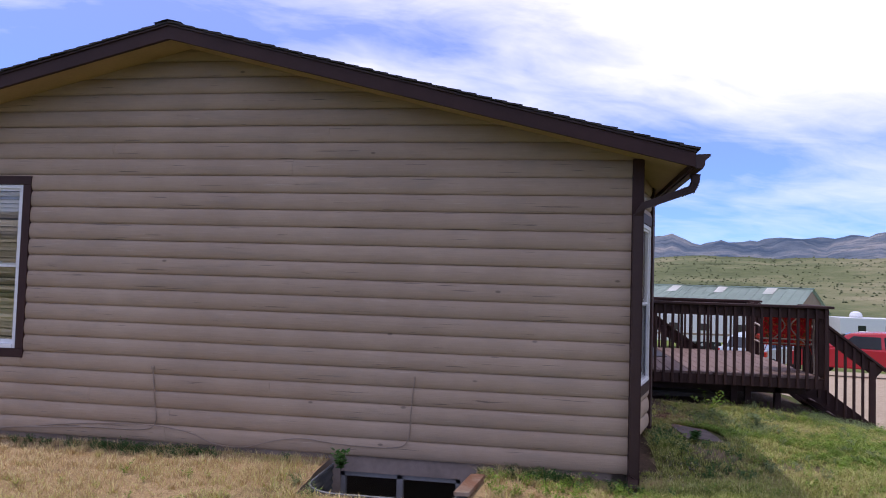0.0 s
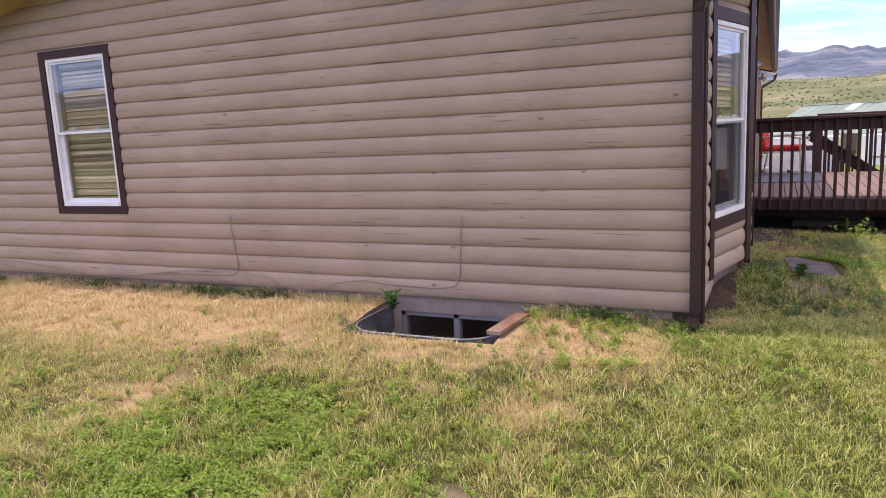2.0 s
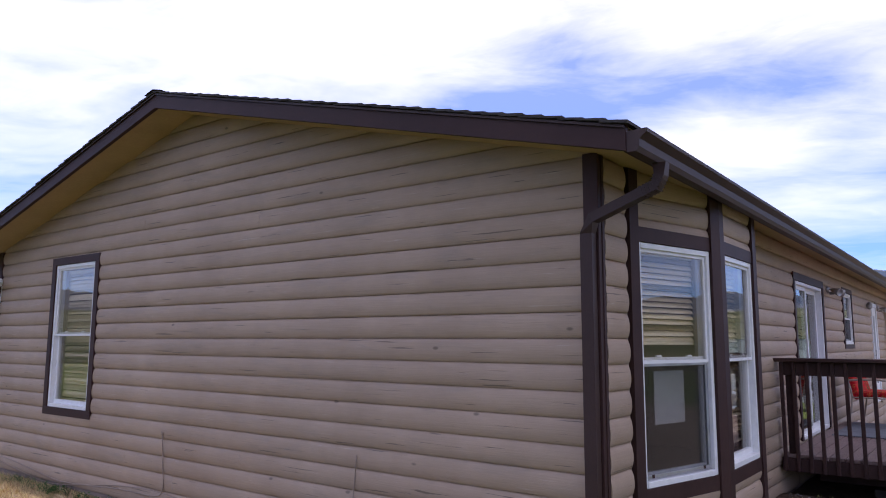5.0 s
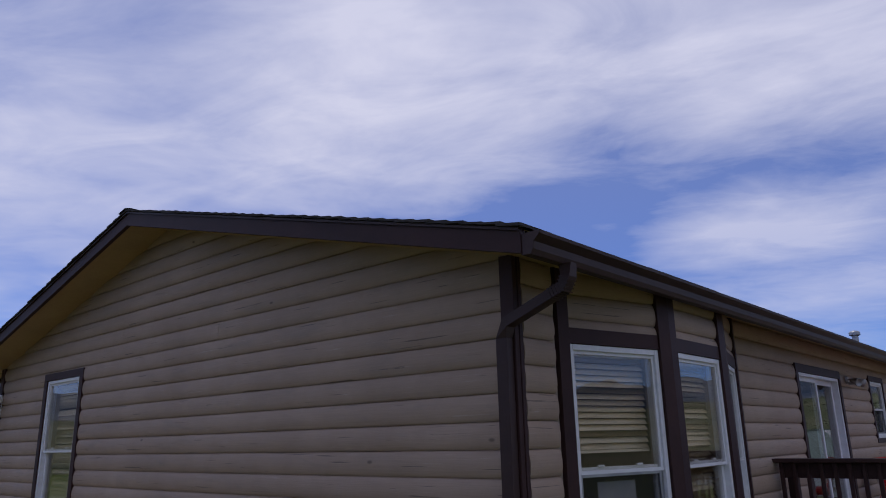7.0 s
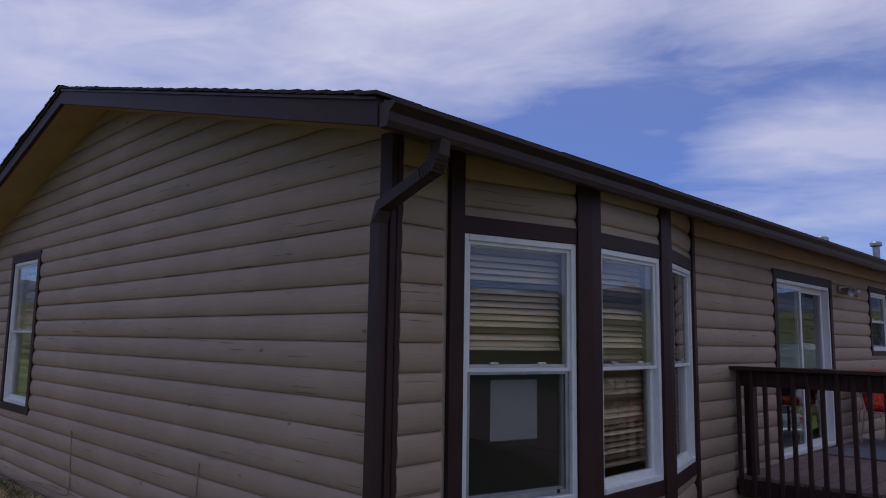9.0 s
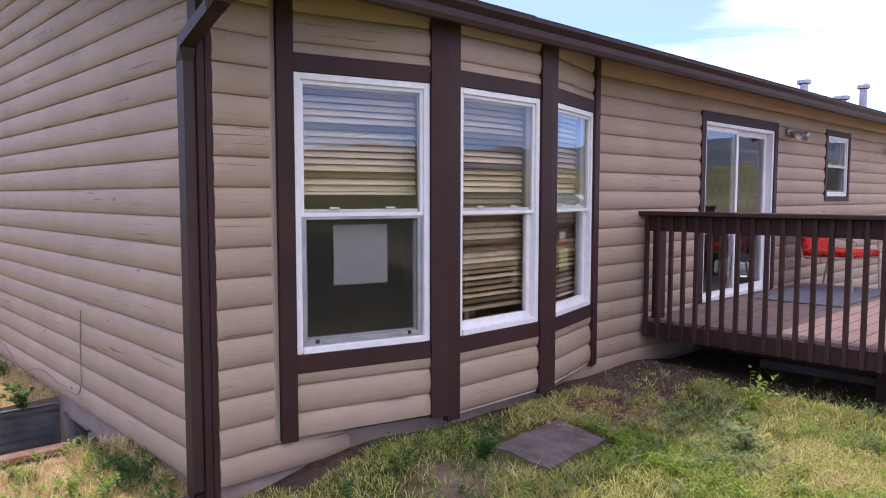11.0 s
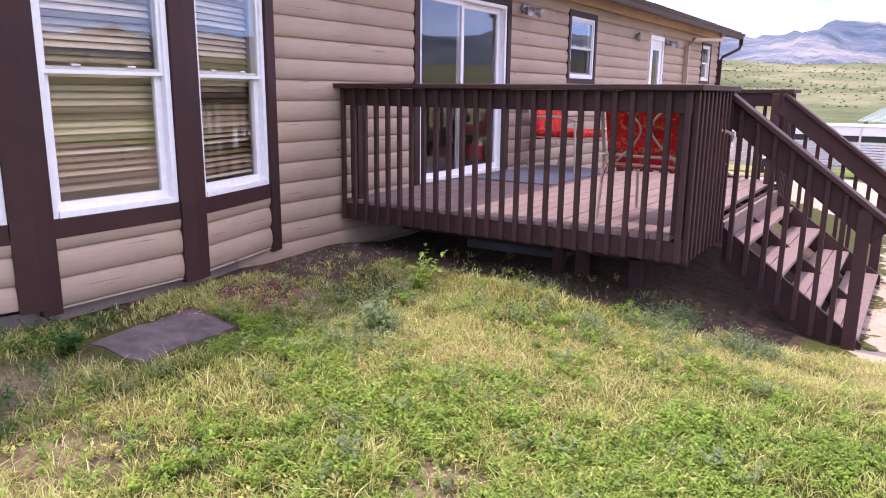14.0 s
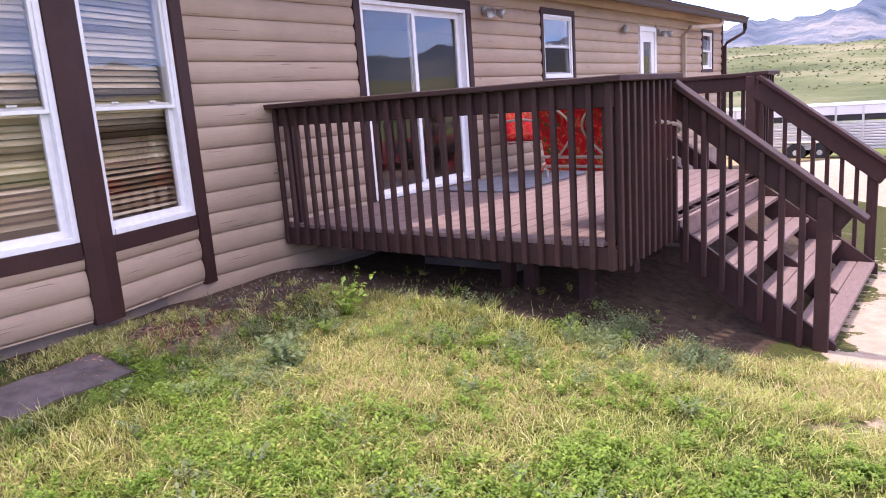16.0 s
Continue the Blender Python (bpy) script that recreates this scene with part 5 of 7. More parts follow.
def grow(name, count, region, height, width, mat, seed, label, lean=0.6, clump=0, dens=lawn_density, stuff="grass"):
    """Blades of grass scattered by density, each a bent strip of its own."""
    rng = np.random.default_rng(seed)
    x0, x1, y0, y1 = region
    n = count * 3
    x, y = rng.uniform(x0, x1, n), rng.uniform(y0, y1, n)
    # thin out unevenly towards the borders of the grown patch
    edge = np.minimum(np.minimum(x - x0, x1 - x), np.minimum(y - y0, 50.0)) / 0.9 + 0.8 * (vnoise(x, y, 1.6, 31) - 0.4)
    ok = (rng.random(n) < dens(x, y) * np.clip(edge, 0.0, 1.0)) & ~in_any(x, y)
    x, y = x[ok][:count], y[ok][:count]
    n = len(x)
    a = rng.uniform(0, 2 * np.pi, n)
    if clump:
        # gather the blades into tufts that splay outward
        tufts = max(1, n // clump)
        pick = rng.integers(0, tufts, n)
        off = np.abs(rng.normal(0, 0.028, n))
        x, y = x[pick] + np.cos(a) * off, y[pick] + np.sin(a) * off
        bad = in_any(x, y)
        x, y, a = x[~bad], y[~bad], a[~bad]
        n = len(x)
    x, y = np.clip(x, x0, x1), np.clip(y, y0, y1)
    gx, gy = np.meshgrid(np.linspace(x0, x1, 90), np.linspace(y0, y1, 90))
    gz = ground_array(gx.ravel(), gy.ravel()).reshape(90, 90)
    fx, fy = (x - x0) / (x1 - x0) * 89, (y - y0) / (y1 - y0) * 89
    ix, iy = np.minimum(fx.astype(int), 88), np.minimum(fy.astype(int), 88)
    u, v = fx - ix, fy - iy
    z = gz[iy, ix] * (1 - u) * (1 - v) + gz[iy, ix + 1] * u * (1 - v) + gz[iy + 1, ix] * (1 - u) * v + gz[iy + 1, ix + 1] * u * v
    h = rng.uniform(*height, n) * (0.55 + 0.9 * vnoise(x, y, 1.9, 12))
    w = rng.uniform(*width, n)
    b = a + np.pi / 2 + rng.normal(0, 0.5, n)
    l = rng.uniform(0.1, lean, n) * h * 1.6
    dx, dy, sx, sy = np.cos(a) * l, np.sin(a) * l, np.cos(b) * w, np.sin(b) * w
    V = np.empty((n, 5, 3), np.float32)
    V[:, 0] = np.stack([x - sx, y - sy, z - 0.006], 1)
    V[:, 1] = np.stack([x + sx, y + sy, z - 0.006], 1)
    V[:, 2] = np.stack([x + dx * 0.35 + sx * 0.8, y + dy * 0.35 + sy * 0.8, z + h * 0.6], 1)
    V[:, 3] = np.stack([x + dx * 0.35 - sx * 0.8, y + dy * 0.35 - sy * 0.8, z + h * 0.6], 1)
    V[:, 4] = np.stack([x + dx, y + dy, z + h * (1 - 0.25 * rng.random(n))], 1)
    base = np.arange(n)[:, None] * 5
    loops = np.concatenate([base + np.array([[0, 1, 2, 3]]), base + np.array([[3, 2, 4]])], 1).ravel()
    totals = np.tile([4, 3], n)
    starts = np.concatenate([[0], np.cumsum(totals)[:-1]])
    me = bpy.data.meshes.new(name)
    me.vertices.add(n * 5)
    me.vertices.foreach_set("co", V.ravel())
    me.loops.add(len(loops))
    me.loops.foreach_set("vertex_index", loops.astype(np.int32))
    me.polygons.add(2 * n)
    me.polygons.foreach_set("loop_start", starts.astype(np.int32))
    me.polygons.foreach_set("loop_total", totals.astype(np.int32))
    me.update()
    me.materials.append(mat)
    return tagged(new(name, me), label, stuff, kind="stuff")


grow("lawn_grass", 150000, (-9.9, 1.9, -4.9, 0.05), (0.016, 0.045), (0.0011, 0.0024), BLADES, 1, "short patchy lawn grass, part dry and part green", 1.1)
grow("lawn_tufts", 150000, (-9.9, 1.9, -4.9, -0.05), (0.025, 0.085), (0.0013, 0.003), BLADES, 11, "tufts of half dry lawn grass", 0.9, 22)
grow("lawn_grass", 150000, (-0.9, 6.2, -2.2, 4.9), (0.018, 0.05), (0.0012, 0.0025), BLADES, 2, "green and yellowing lawn grass beside the deck", 1.2)
grow("lawn_tufts", 180000, (-0.9, 6.2, -2.2, 4.9), (0.022, 0.07), (0.0012, 0.003), BLADES, 12, "longer tufts of green and yellow grass beside the deck", 1.5, 20)
grow("lawn_grass", 60000, (-7.0, 8.0, -9.0, -3.6), (0.025, 0.06), (0.0018, 0.0035), BLADES, 21, "thin lawn grass out on the open ground", 1.1)
grow("lawn_grass", 40000, (1.2, 9.0, -4.2, 4.6), (0.025, 0.06), (0.0018, 0.0035), BLADES, 22, "thin lawn grass out on the open ground", 1.1)
grow("lawn_grass", 30000, (-0.6, 2.0, -0.8, 3.1), (0.015, 0.05), (0.0012, 0.0026), BLADES, 23, "short grass in the shade under the bay", 1.3, 14, lambda x, y: np.where(x < 1.25, 0.75 * np.clip((vnoise(x, y, 2.4, 15) - 0.25) * 3, 0.1, 1.0), 0.05))
grow("pasture_grass", 40000, (-20, -8.5, -5, 8), (0.04, 0.10), (0.003, 0.006), BLADES, 3, "pasture grass beyond the house corner")


# ---- weeds ----
def leaf_mat(name, dark, light, through_light=0.35):
    """Thin leaf, a little different from leaf to leaf, letting light through."""
    k = Mat(name, 0.5, 0, 0.35)
    c = k.mix(0.5, k.ramp(k.island, (0.0, dark), (1.0, light)), k.ramp(k.noise(9, 5), (0.3, dark), (0.7, light)))
    k.color(c)
    thin, mx = k.n.new("ShaderNodeBsdfTranslucent"), k.n.new("ShaderNodeMixShader")
    k.l.new(c, thin.inputs["Color"])
    mx.inputs[0].default_value = through_light
    k.l.new(k.b.outputs[0], mx.inputs[1])
    k.l.new(thin.outputs[0], mx.inputs[2])
    k.l.new(mx.outputs[0], k.n["Material Output"].inputs["Surface"])
    return k.m


LEAF = leaf_mat("clover_leaves", (0.055, 0.135, 0.016), (0.34, 0.48, 0.065))
YELLOWLEAF = leaf_mat("yellowing_leaves", (0.22, 0.24, 0.05), (0.62, 0.60, 0.19))
SAGELEAF = leaf_mat("grey_green_weed", (0.10, 0.15, 0.055), (0.26, 0.32, 0.15))
DARKLEAF = leaf_mat("dark_broad_leaves", (0.03, 0.09, 0.018), (0.07, 0.17, 0.035))


def leaf_quads(V, F, p, d, n, size, fold=0.25):
    """One leaf of two halves folded along its rib."""
    d, n = d.normalized(), n.normalized()
    s = d.cross(n).normalized()
    up = s.cross(d)
    b = len(V)
    V += [p, p + d * size * 0.5 + s * size * 0.3 + up * size * fold * 0.4, p + d * size, p + d * size * 0.5 - s * size * 0.3 + up * size * fold * 0.4]
    F += [(b, b + 2, b + 1), (b, b + 3, b + 2)]


def weed_mesh(name, mat, rng, stems, height, leaf, leaves):
    V, F = [], []
    for _ in range(stems):
        a, ln = rng.uniform(0, 6.283), rng.uniform(0.2, 0.7)
        tip = Vector((math.cos(a) * ln * height, math.sin(a) * ln * height, height * rng.uniform(0.6, 1.0)))
        s = Vector((-math.sin(a), math.cos(a), 0)) * 0.0025
        b = len(V)
        V += [s, -s, tip * 0.5 - s + Vector((0, 0, 0.06 * height)), tip * 0.5 + s + Vector((0, 0, 0.06 * height)), tip]
        F += [(b, b + 1, b + 2, b + 3), (b + 3, b + 2, b + 4)]
        for k in range(leaves):
            t = (k + 1) / leaves
            p = tip * t + Vector((0, 0, 0.12 * height * t * (1 - t) * 2))
            q = rng.uniform(0, 6.283)
            d = Vector((math.cos(q), math.sin(q), rng.uniform(0.0, 0.8)))
            leaf_quads(V, F, p, d, Vector((rng.uniform(-0.4, 0.4), rng.uniform(-0.4, 0.4), 1)), leaf * rng.uniform(0.6, 1.15))
    me = bpy.data.meshes.new(name)
    me.from_pydata(V, [], F)
    me.materials.append(mat)
    return me


def scatter_weeds(mat, count, regions, height, leaf, label, seed, stems=7, leaves=6):
    """Low leafy growth between the grass, joined into one."""
    rng = random.Random(seed)
    V, F = [], []
    kinds = [weed_mesh("tmp", mat, rng, stems, 1.0, leaf / height[1], leaves) for _ in range(6)]
    data = []
    for me in kinds:
        data.append(([v.co.copy() for v in me.vertices], [tuple(p.vertices) for p in me.polygons]))
        bpy.data.meshes.remove(me)
    for _ in range(count):
        x0, x1, y0, y1 = rng.choice(regions)
        x, y = rng.gauss((x0 + x1) / 2, (x1 - x0) / 3.2), rng.gauss((y0 + y1) / 2, (y1 - y0) / 3.2)
        if in_any(np.array([x]), np.array([y]))[0] or vnoise(x, y, 3.1, 3) * 0.6 + vnoise(x, y, 7.0, 5) * 0.4 < rng.uniform(0.3, 0.6):
            continue
        m = Matrix.Translation((x, y, ground_z(x, y) - 0.004)) @ Matrix.Rotation(rng.uniform(0, 6.28), 4, "Z") @ Matrix.Scale(rng.uniform(*height), 4)
        vs, fs = rng.choice(data)
        b = len(V)
        V += [m @ v for v in vs]
        F += [tuple(b + i for i in f) for f in fs]
    me = bpy.data.meshes.new("low_weeds")
    me.from_pydata(V, [], F)
    me.materials.append(mat)
    return tagged(new("low_weeds", me), label, "weeds", kind="stuff")


LUSH = [(x - r * 0.95, x + r * 0.95, y - r * 0.95, y + r * 0.95) for x, y, r, w in SPOTS if w > 0.15]
scatter_weeds(LEAF, 5600, [q for q in LUSH if q[2] > 0], (0.03, 0.08), 0.022, "dense bright green clover patches in the lawn beside the deck", 5)
scatter_weeds(LEAF, 3000, [q for q in LUSH if q[2] < 0], (0.03, 0.07), 0.024, "clover patches in the open lawn", 6)
scatter_weeds(LEAF, 900, [(1.2, 4.6, 0.2, 2.4), (2.6, 4.8, 1.0, 3.2), (1.2, 3.4, 2.6, 4.3), (-4.5, 0.5, -3.6, -1.8)], (0.03, 0.07), 0.024, "single low leafy weeds between the grass", 16)
scatter_weeds(SAGELEAF, 900, [(1.3, 2.0, 2.4, 3.6), (1.9, 3.2, 3.5, 4.3), (2.9, 3.6, 3.9, 4.6), (-2.95, -2.7, -0.9, -0.3)], (0.05, 0.15), 0.026, "grey-green weeds along the shade of the deck", 7, 8, 8)
scatter_weeds(DARKLEAF, 280, [(0.35, 0.75, 1.1, 1.75), (0.3, 1.2, 0.2, 1.2), (-0.9, 0.4, -0.35, -0.12), (-6.0, -3.0, -0.22, -0.1), (-8.6, -8.0, -0.3, -0.1)], (0.04, 0.11), 0.032, "dark broad-leaved weeds at the foot of the walls", 8, 6, 6)
scatter_weeds(LEAF, 1700, [(1.0, 4.8, 0.0, 2.6), (2.2, 5.0, 0.6, 3.4), (1.3, 3.6, 2.2, 4.2), (-5.0, 0.8, -3.8, -1.2), (-1.4, 0.8, -1.2, -0.2)], (0.045, 0.12), 0.029, "loose leafy weeds standing among the grass", 17, 6, 7)
scatter_weeds(YELLOWLEAF, 1800, [(0.9, 4.8, 0.0, 2.6), (2.2, 5.0, 0.6, 3.6), (1.3, 3.6, 1.6, 4.2), (-5.5, 1.0, -3.8, -1.0), (-8.0, -3.0, -3.6, -1.2)], (0.025, 0.075), 0.026, "yellowing low growth between the clover", 20, 6, 6)
scatter_weeds(SAGELEAF, 200, [(1.1, 3.6, 1.6, 4.2), (1.6, 4.6, 0.4, 2.8), (0.9, 1.7, 0.3, 2.9)], (0.05, 0.14), 0.03, "grey-green weeds with pale heads across the lawn", 18, 7, 8)
scatter_weeds(DARKLEAF, 520, [(-8.4, -5.2, -0.24, -0.07), (-5.6, -2.9, -0.24, -0.07), (-1.4, -0.2, -0.3, -0.07)], (0.03, 0.10), 0.022, "small dark weeds along the foot of the gable wall", 19, 6, 6)
scatter_weeds(LEAF, 110, [(-2.75, -2.4, -0.85, -0.15), (-1.9, -1.5, -0.9, -0.7)], (0.12, 0.26), 0.035, "leafy weeds growing in the window well", 9, 7, 8)


def tall_weed(x, y, h, label, mat, seed):
    ob = new("weed", weed_mesh("weed", mat, random.Random(seed), 9, h, 0.06, 11))
    ob.matrix_basis = pose(x, y, ground_z(x, y) - 0.01)
    tagged(ob, label, "plant")


tall_weed(1.35, 3.62, 0.34, "upright bright green weed at the edge of the shade", LEAF, 1)
tall_weed(1.75, 2.75, 0.24, "leafy weed with pale heads in the lawn", SAGELEAF, 2)
tall_weed(0.74, 1.36, 0.13, "broad-leaved dark green weed beside the rubber mat", DARKLEAF, 3)
tall_weed(-2.60, -0.30, 0.20, "green weed climbing out of the window well", DARKLEAF, 4)
bm = boxed(-0.2, 0.2, -0.365, 0.365, 0, 0.01, 0)
bmesh.ops.subdivide_edges(bm, edges=bm.edges[:], cuts=11, use_grid_fill=True)
for v in bm.verts:
    if abs(v.co.x) > 0.19 or abs(v.co.y) > 0.355:
        v.co.x += 0.016 * noise.noise(Vector((v.co.x * 9, v.co.y * 9, 1)))
        v.co.y += 0.016 * noise.noise(Vector((v.co.x * 9, v.co.y * 9, 5)))
bm.transform(pose(0.85, 1.89, 0, 0, 0, 5))
for v in bm.verts:
    v.co.z += ground_z(v.co.x, v.co.y) - 0.003 + 0.004 * noise.noise(Vector((v.co.x * 5, v.co.y * 4, 2)))
tagged(part("rubber_mat", bm, RUBBER), "dusty brown-grey rubber mat lying on bare ground by the wall", "mat")


def gravel():
    """Small stones and litter in the shade along the long wall."""
    rng = random.Random(41)
    V, F = [], []
    for _ in range(420):
        x, y = 0.10 + abs(rng.gauss(0, 0.28)), rng.choice((rng.uniform(0.0, 1.1), rng.uniform(2.3, 4.4)))
        if 0.4 < y < 3.5:
            x += 0.17
        c, q = Vector((x, y, ground_z(x, y))), rng.uniform(0.005, 0.016)
        b = len(V)
        V += [c + Vector((q * math.cos(a) * rng.uniform(0.7, 1.2), q * math.sin(a) * rng.uniform(0.7, 1.2), rng.uniform(-0.2, 0.4) * q)) for a in np.linspace(0, 6.283, 6)[:-1]]
        V.append(c + Vector((0, 0, q * rng.uniform(0.6, 1.1))))
        F += [(b + k, b + (k + 1) % 5, b + 5) for k in range(5)]
    me = bpy.data.meshes.new("gravel")
    me.from_pydata(V, [], F)
    me.materials.append(tinted("pale_gravel", (0.19, 0.165, 0.15), 0.3, 9.0, 0.9, grain=60, bump=0.2))
    tagged(new("gravel", me), "pale gravel and litter along the foot of the long wall", "gravel", kind="stuff")


gravel()


def leaf_litter():
    """Reddish dead leaves and bark chips on the bare ground behind the mat."""
    rng = random.Random(43)
    V, F = [], []
    for _ in range(1500):
        x, y = rng.gauss(0.72, 0.16), rng.gauss(2.62, 0.30)
        if not 0.3 < x < 1.3:
            continue
        c, a, q = Vector((x, y, ground_z(x, y) + rng.uniform(0.002, 0.012))), rng.uniform(0, 6.283), rng.uniform(0.007, 0.02)
        d, n = Vector((math.cos(a), math.sin(a), rng.uniform(-0.3, 0.3))) * q, Vector((-math.sin(a), math.cos(a), rng.uniform(-0.4, 0.4))) * q * 0.4
        b = len(V)
        V += [c - d, c - n, c + d, c + n]
        F.append((b, b + 1, b + 2, b + 3))
    me = bpy.data.meshes.new("leaf_litter")
    me.from_pydata(V, [], F)
    k = Mat("dead_leaves", 0.85, 0, 0.2)
    k.color(k.ramp(k.island, (0.0, (0.12, 0.05, 0.03)), (0.7, (0.34, 0.16, 0.09)), (1.0, (0.46, 0.31, 0.2))))
    me.materials.append(k.m)
    tagged(new("leaf_litter", me), "reddish dead leaves and chips on bare ground", "leaf litter", kind="stuff")


leaf_litter()


# ---- things on the walls ----
def flood_light(m, label, heads=2, shell=None):
    """Motion-sensor flood lamp: round base, short arms, two hooded heads and a sensor."""
    shell = shell or WHITE
    ob = thing("flood_light", m, label, "outdoor lamp", "wall flood lamps")
    b = lathe([(0.055, 0), (0.055, 0.012), (0.04, 0.03), (0.0005, 0.032)], 16)
    b.transform(Matrix.Rotation(radians(90), 4, "X"))
    part("base", b, shell, ob)
    for s in (-1, 1)[:heads]:
        part("arm", tube([(s * 0.02, -0.03, 0), (s * 0.06, -0.06, 0.0), (s * 0.08, -0.08, -0.01)], 0.01, 8), shell, ob)
        h = lathe([(0.012, 0.0), (0.03, 0.012), (0.036, 0.05), (0.055, 0.10), (0.058, 0.135), (0.052, 0.135), (0.046, 0.105), (0.0005, 0.10)], 18)
        h.transform(Matrix.Translation((s * 0.08, -0.08, -0.01)) @ Matrix.Rotation(radians(112), 4, "X") @ Matrix.Rotation(radians(s * 28), 4, "Y"))
        part("lamp_head", h, shell, ob, smooth=True)
    part("sensor", boxed(-0.028, 0.028, -0.10, -0.03, -0.075, -0.03, 0.01), shell, ob, "motion sensor")


flood_light(pose(-8.69, -0.05, 2.57, 0, 0, 10), "white twin motion flood lamp on the gable corner")
BRONZE = tinted("grey_metal_lamp", (0.35, 0.34, 0.33), 0.1, 4.0, 0.4, 0.6, 30, 0.05)
flood_light(pose(0.045, 7.6, 2.57, 0, 0, 90), "grey metal flood lamp beside the sliding door", 2, BRONZE)
flood_light(pose(0.045, 13.38, 2.53, 0, 0, 90), "grey flood lamp beside the storm door", 2, BRONZE)
b = lathe([(0.02, 0), (0.05, 0.03), (0.055, 0.09), (0.03, 0.13), (0.0005, 0.15)], 12)
tagged(part("wall_bell", b, BRONZE), "small bronze bell hung on the siding", "bell").matrix_basis = pose(0.095, 11.7, 2.44)


def cable(name, pts, r, label, mat=None):
    tagged(part(name, tube(smooth_path(pts, 6), r, 6), mat or CABLE, None, "", True), label, "cable")


Y = -0.044
cable("cable", [(-8.66, Y - 0.01, 0.30), (-8.2, Y, 0.33), (-7.4, Y, 0.27), (-6.7, Y, 0.21), (-6.0, Y, 0.24), (-5.3, Y, 0.28), (-4.75, Y, 0.29), (-4.58, Y, 0.36), (-4.6, Y, 0.6), (-4.63, Y, 0.89)], 0.005, "tan cable clipped along the siding and up to a hole")
cable("cable", [(-8.6, Y - 0.012, 0.32), (-7.9, Y - 0.01, 0.24), (-7.0, Y, 0.16), (-6.2, Y, 0.22), (-5.4, Y, 0.31), (-4.7, Y, 0.34), (-4.25, Y, 0.30), (-3.95, Y, 0.20), (-3.65, Y, 0.19), (-3.35, Y, 0.27), (-3.05, Y, 0.31), (-2.7, Y, 0.28), (-2.2, Y, 0.28), (-2.05, Y, 0.36), (-2.03, Y, 0.6), (-2.0, Y, 0.94)], 0.0045, "tan cable sagging along the foot of the gable siding")
cable("cable", [(-8.62, -0.055, 2.52), (-8.66, -0.055, 2.0), (-8.64, -0.055, 1.2), (-8.66, -0.055, 0.33)], 0.005, "white cable dropping from the corner flood lamp", WHITE)
tagged(part("cable_patch", boxed(-4.65, -4.61, -0.052, -0.046, 0.88, 0.915, 0.004), CABLE), "small cable cover plate on the siding", "cover plate")


# ---- roof fittings ----
def vent(x, y, r, h, label, cap=True):
    ob = thing("roof_vent", pose(x, y, roof_z(x)), label, "roof vent", "roof vents")
    part("flashing", lathe([(r * 2.2, -0.06), (r * 2.0, 0.02), (r * 1.1, 0.06), (r, 0.06)], 14), SHINGLE, ob)
    part("pipe", lathe([(r, -0.05), (r, h)], 14), GREYMETAL, ob, smooth=False)
    if cap:
        part("cap", lathe([(r * 1.05, h - 0.01), (r * 1.7, h + 0.01), (r * 1.7, h + 0.07), (r * 1.2, h + 0.10), (0.0005, h + 0.12)], 14), GREYMETAL, ob, "round metal cap")


vent(-1.78, 13.1, 0.075, 0.42, "tall galvanised flue with a round cap")
vent(-1.95, 15.8, 0.10, 0.34, "low dark metal roof vent")
vent(-1.2, 14.7, 0.07, 0.58, "tall galvanised flue near the ridge side")


# ---- on the deck ----
def cushion_cloth():
    """Red cloth with a large pattern of orange, yellow and green leaves."""
    k = Mat("red_floral_cloth", 0.85, 0, 0.2)
    n = k.noise(9.0, 3, 0.5, (1, 1, 1), 2.2)
    c = k.ramp(n, (0.36, (0.36, 0.010, 0.014)), (0.50, (0.62, 0.014, 0.02)), (0.55, (0.62, 0.04, 0.03)), (0.58, (0.55, 0.24, 0.06)), (0.605, (0.52, 0.015, 0.02)))
    m = k.noise(13.0, 2, 0.5, (1, 1, 0.6), 2.8)
    c = k.mix(k.ramp(m, (0.58, 0.0), (0.61, 1.0)), c, (0.10, 0.075, 0.02))
    k.color(c)
    k.bump(k.noise(150, 2), 0.2, 0.002)
    return k.m


CLOTH = cushion_cloth()
IRON = tinted("tan_painted_iron", (0.42, 0.35, 0.28), 0.15, 8.0, 0.45, 0.1, 40, 0.05)


def soft_block(x0, x1, y0, y1, z0, z1, r=0.03):
    bm = boxed(x0, x1, y0, y1, z0, z1, 0)
    bmesh.ops.bevel(bm, geom=bm.edges[:], offset=r, segments=3, affect="EDGES", profile=0.5)
    return bm


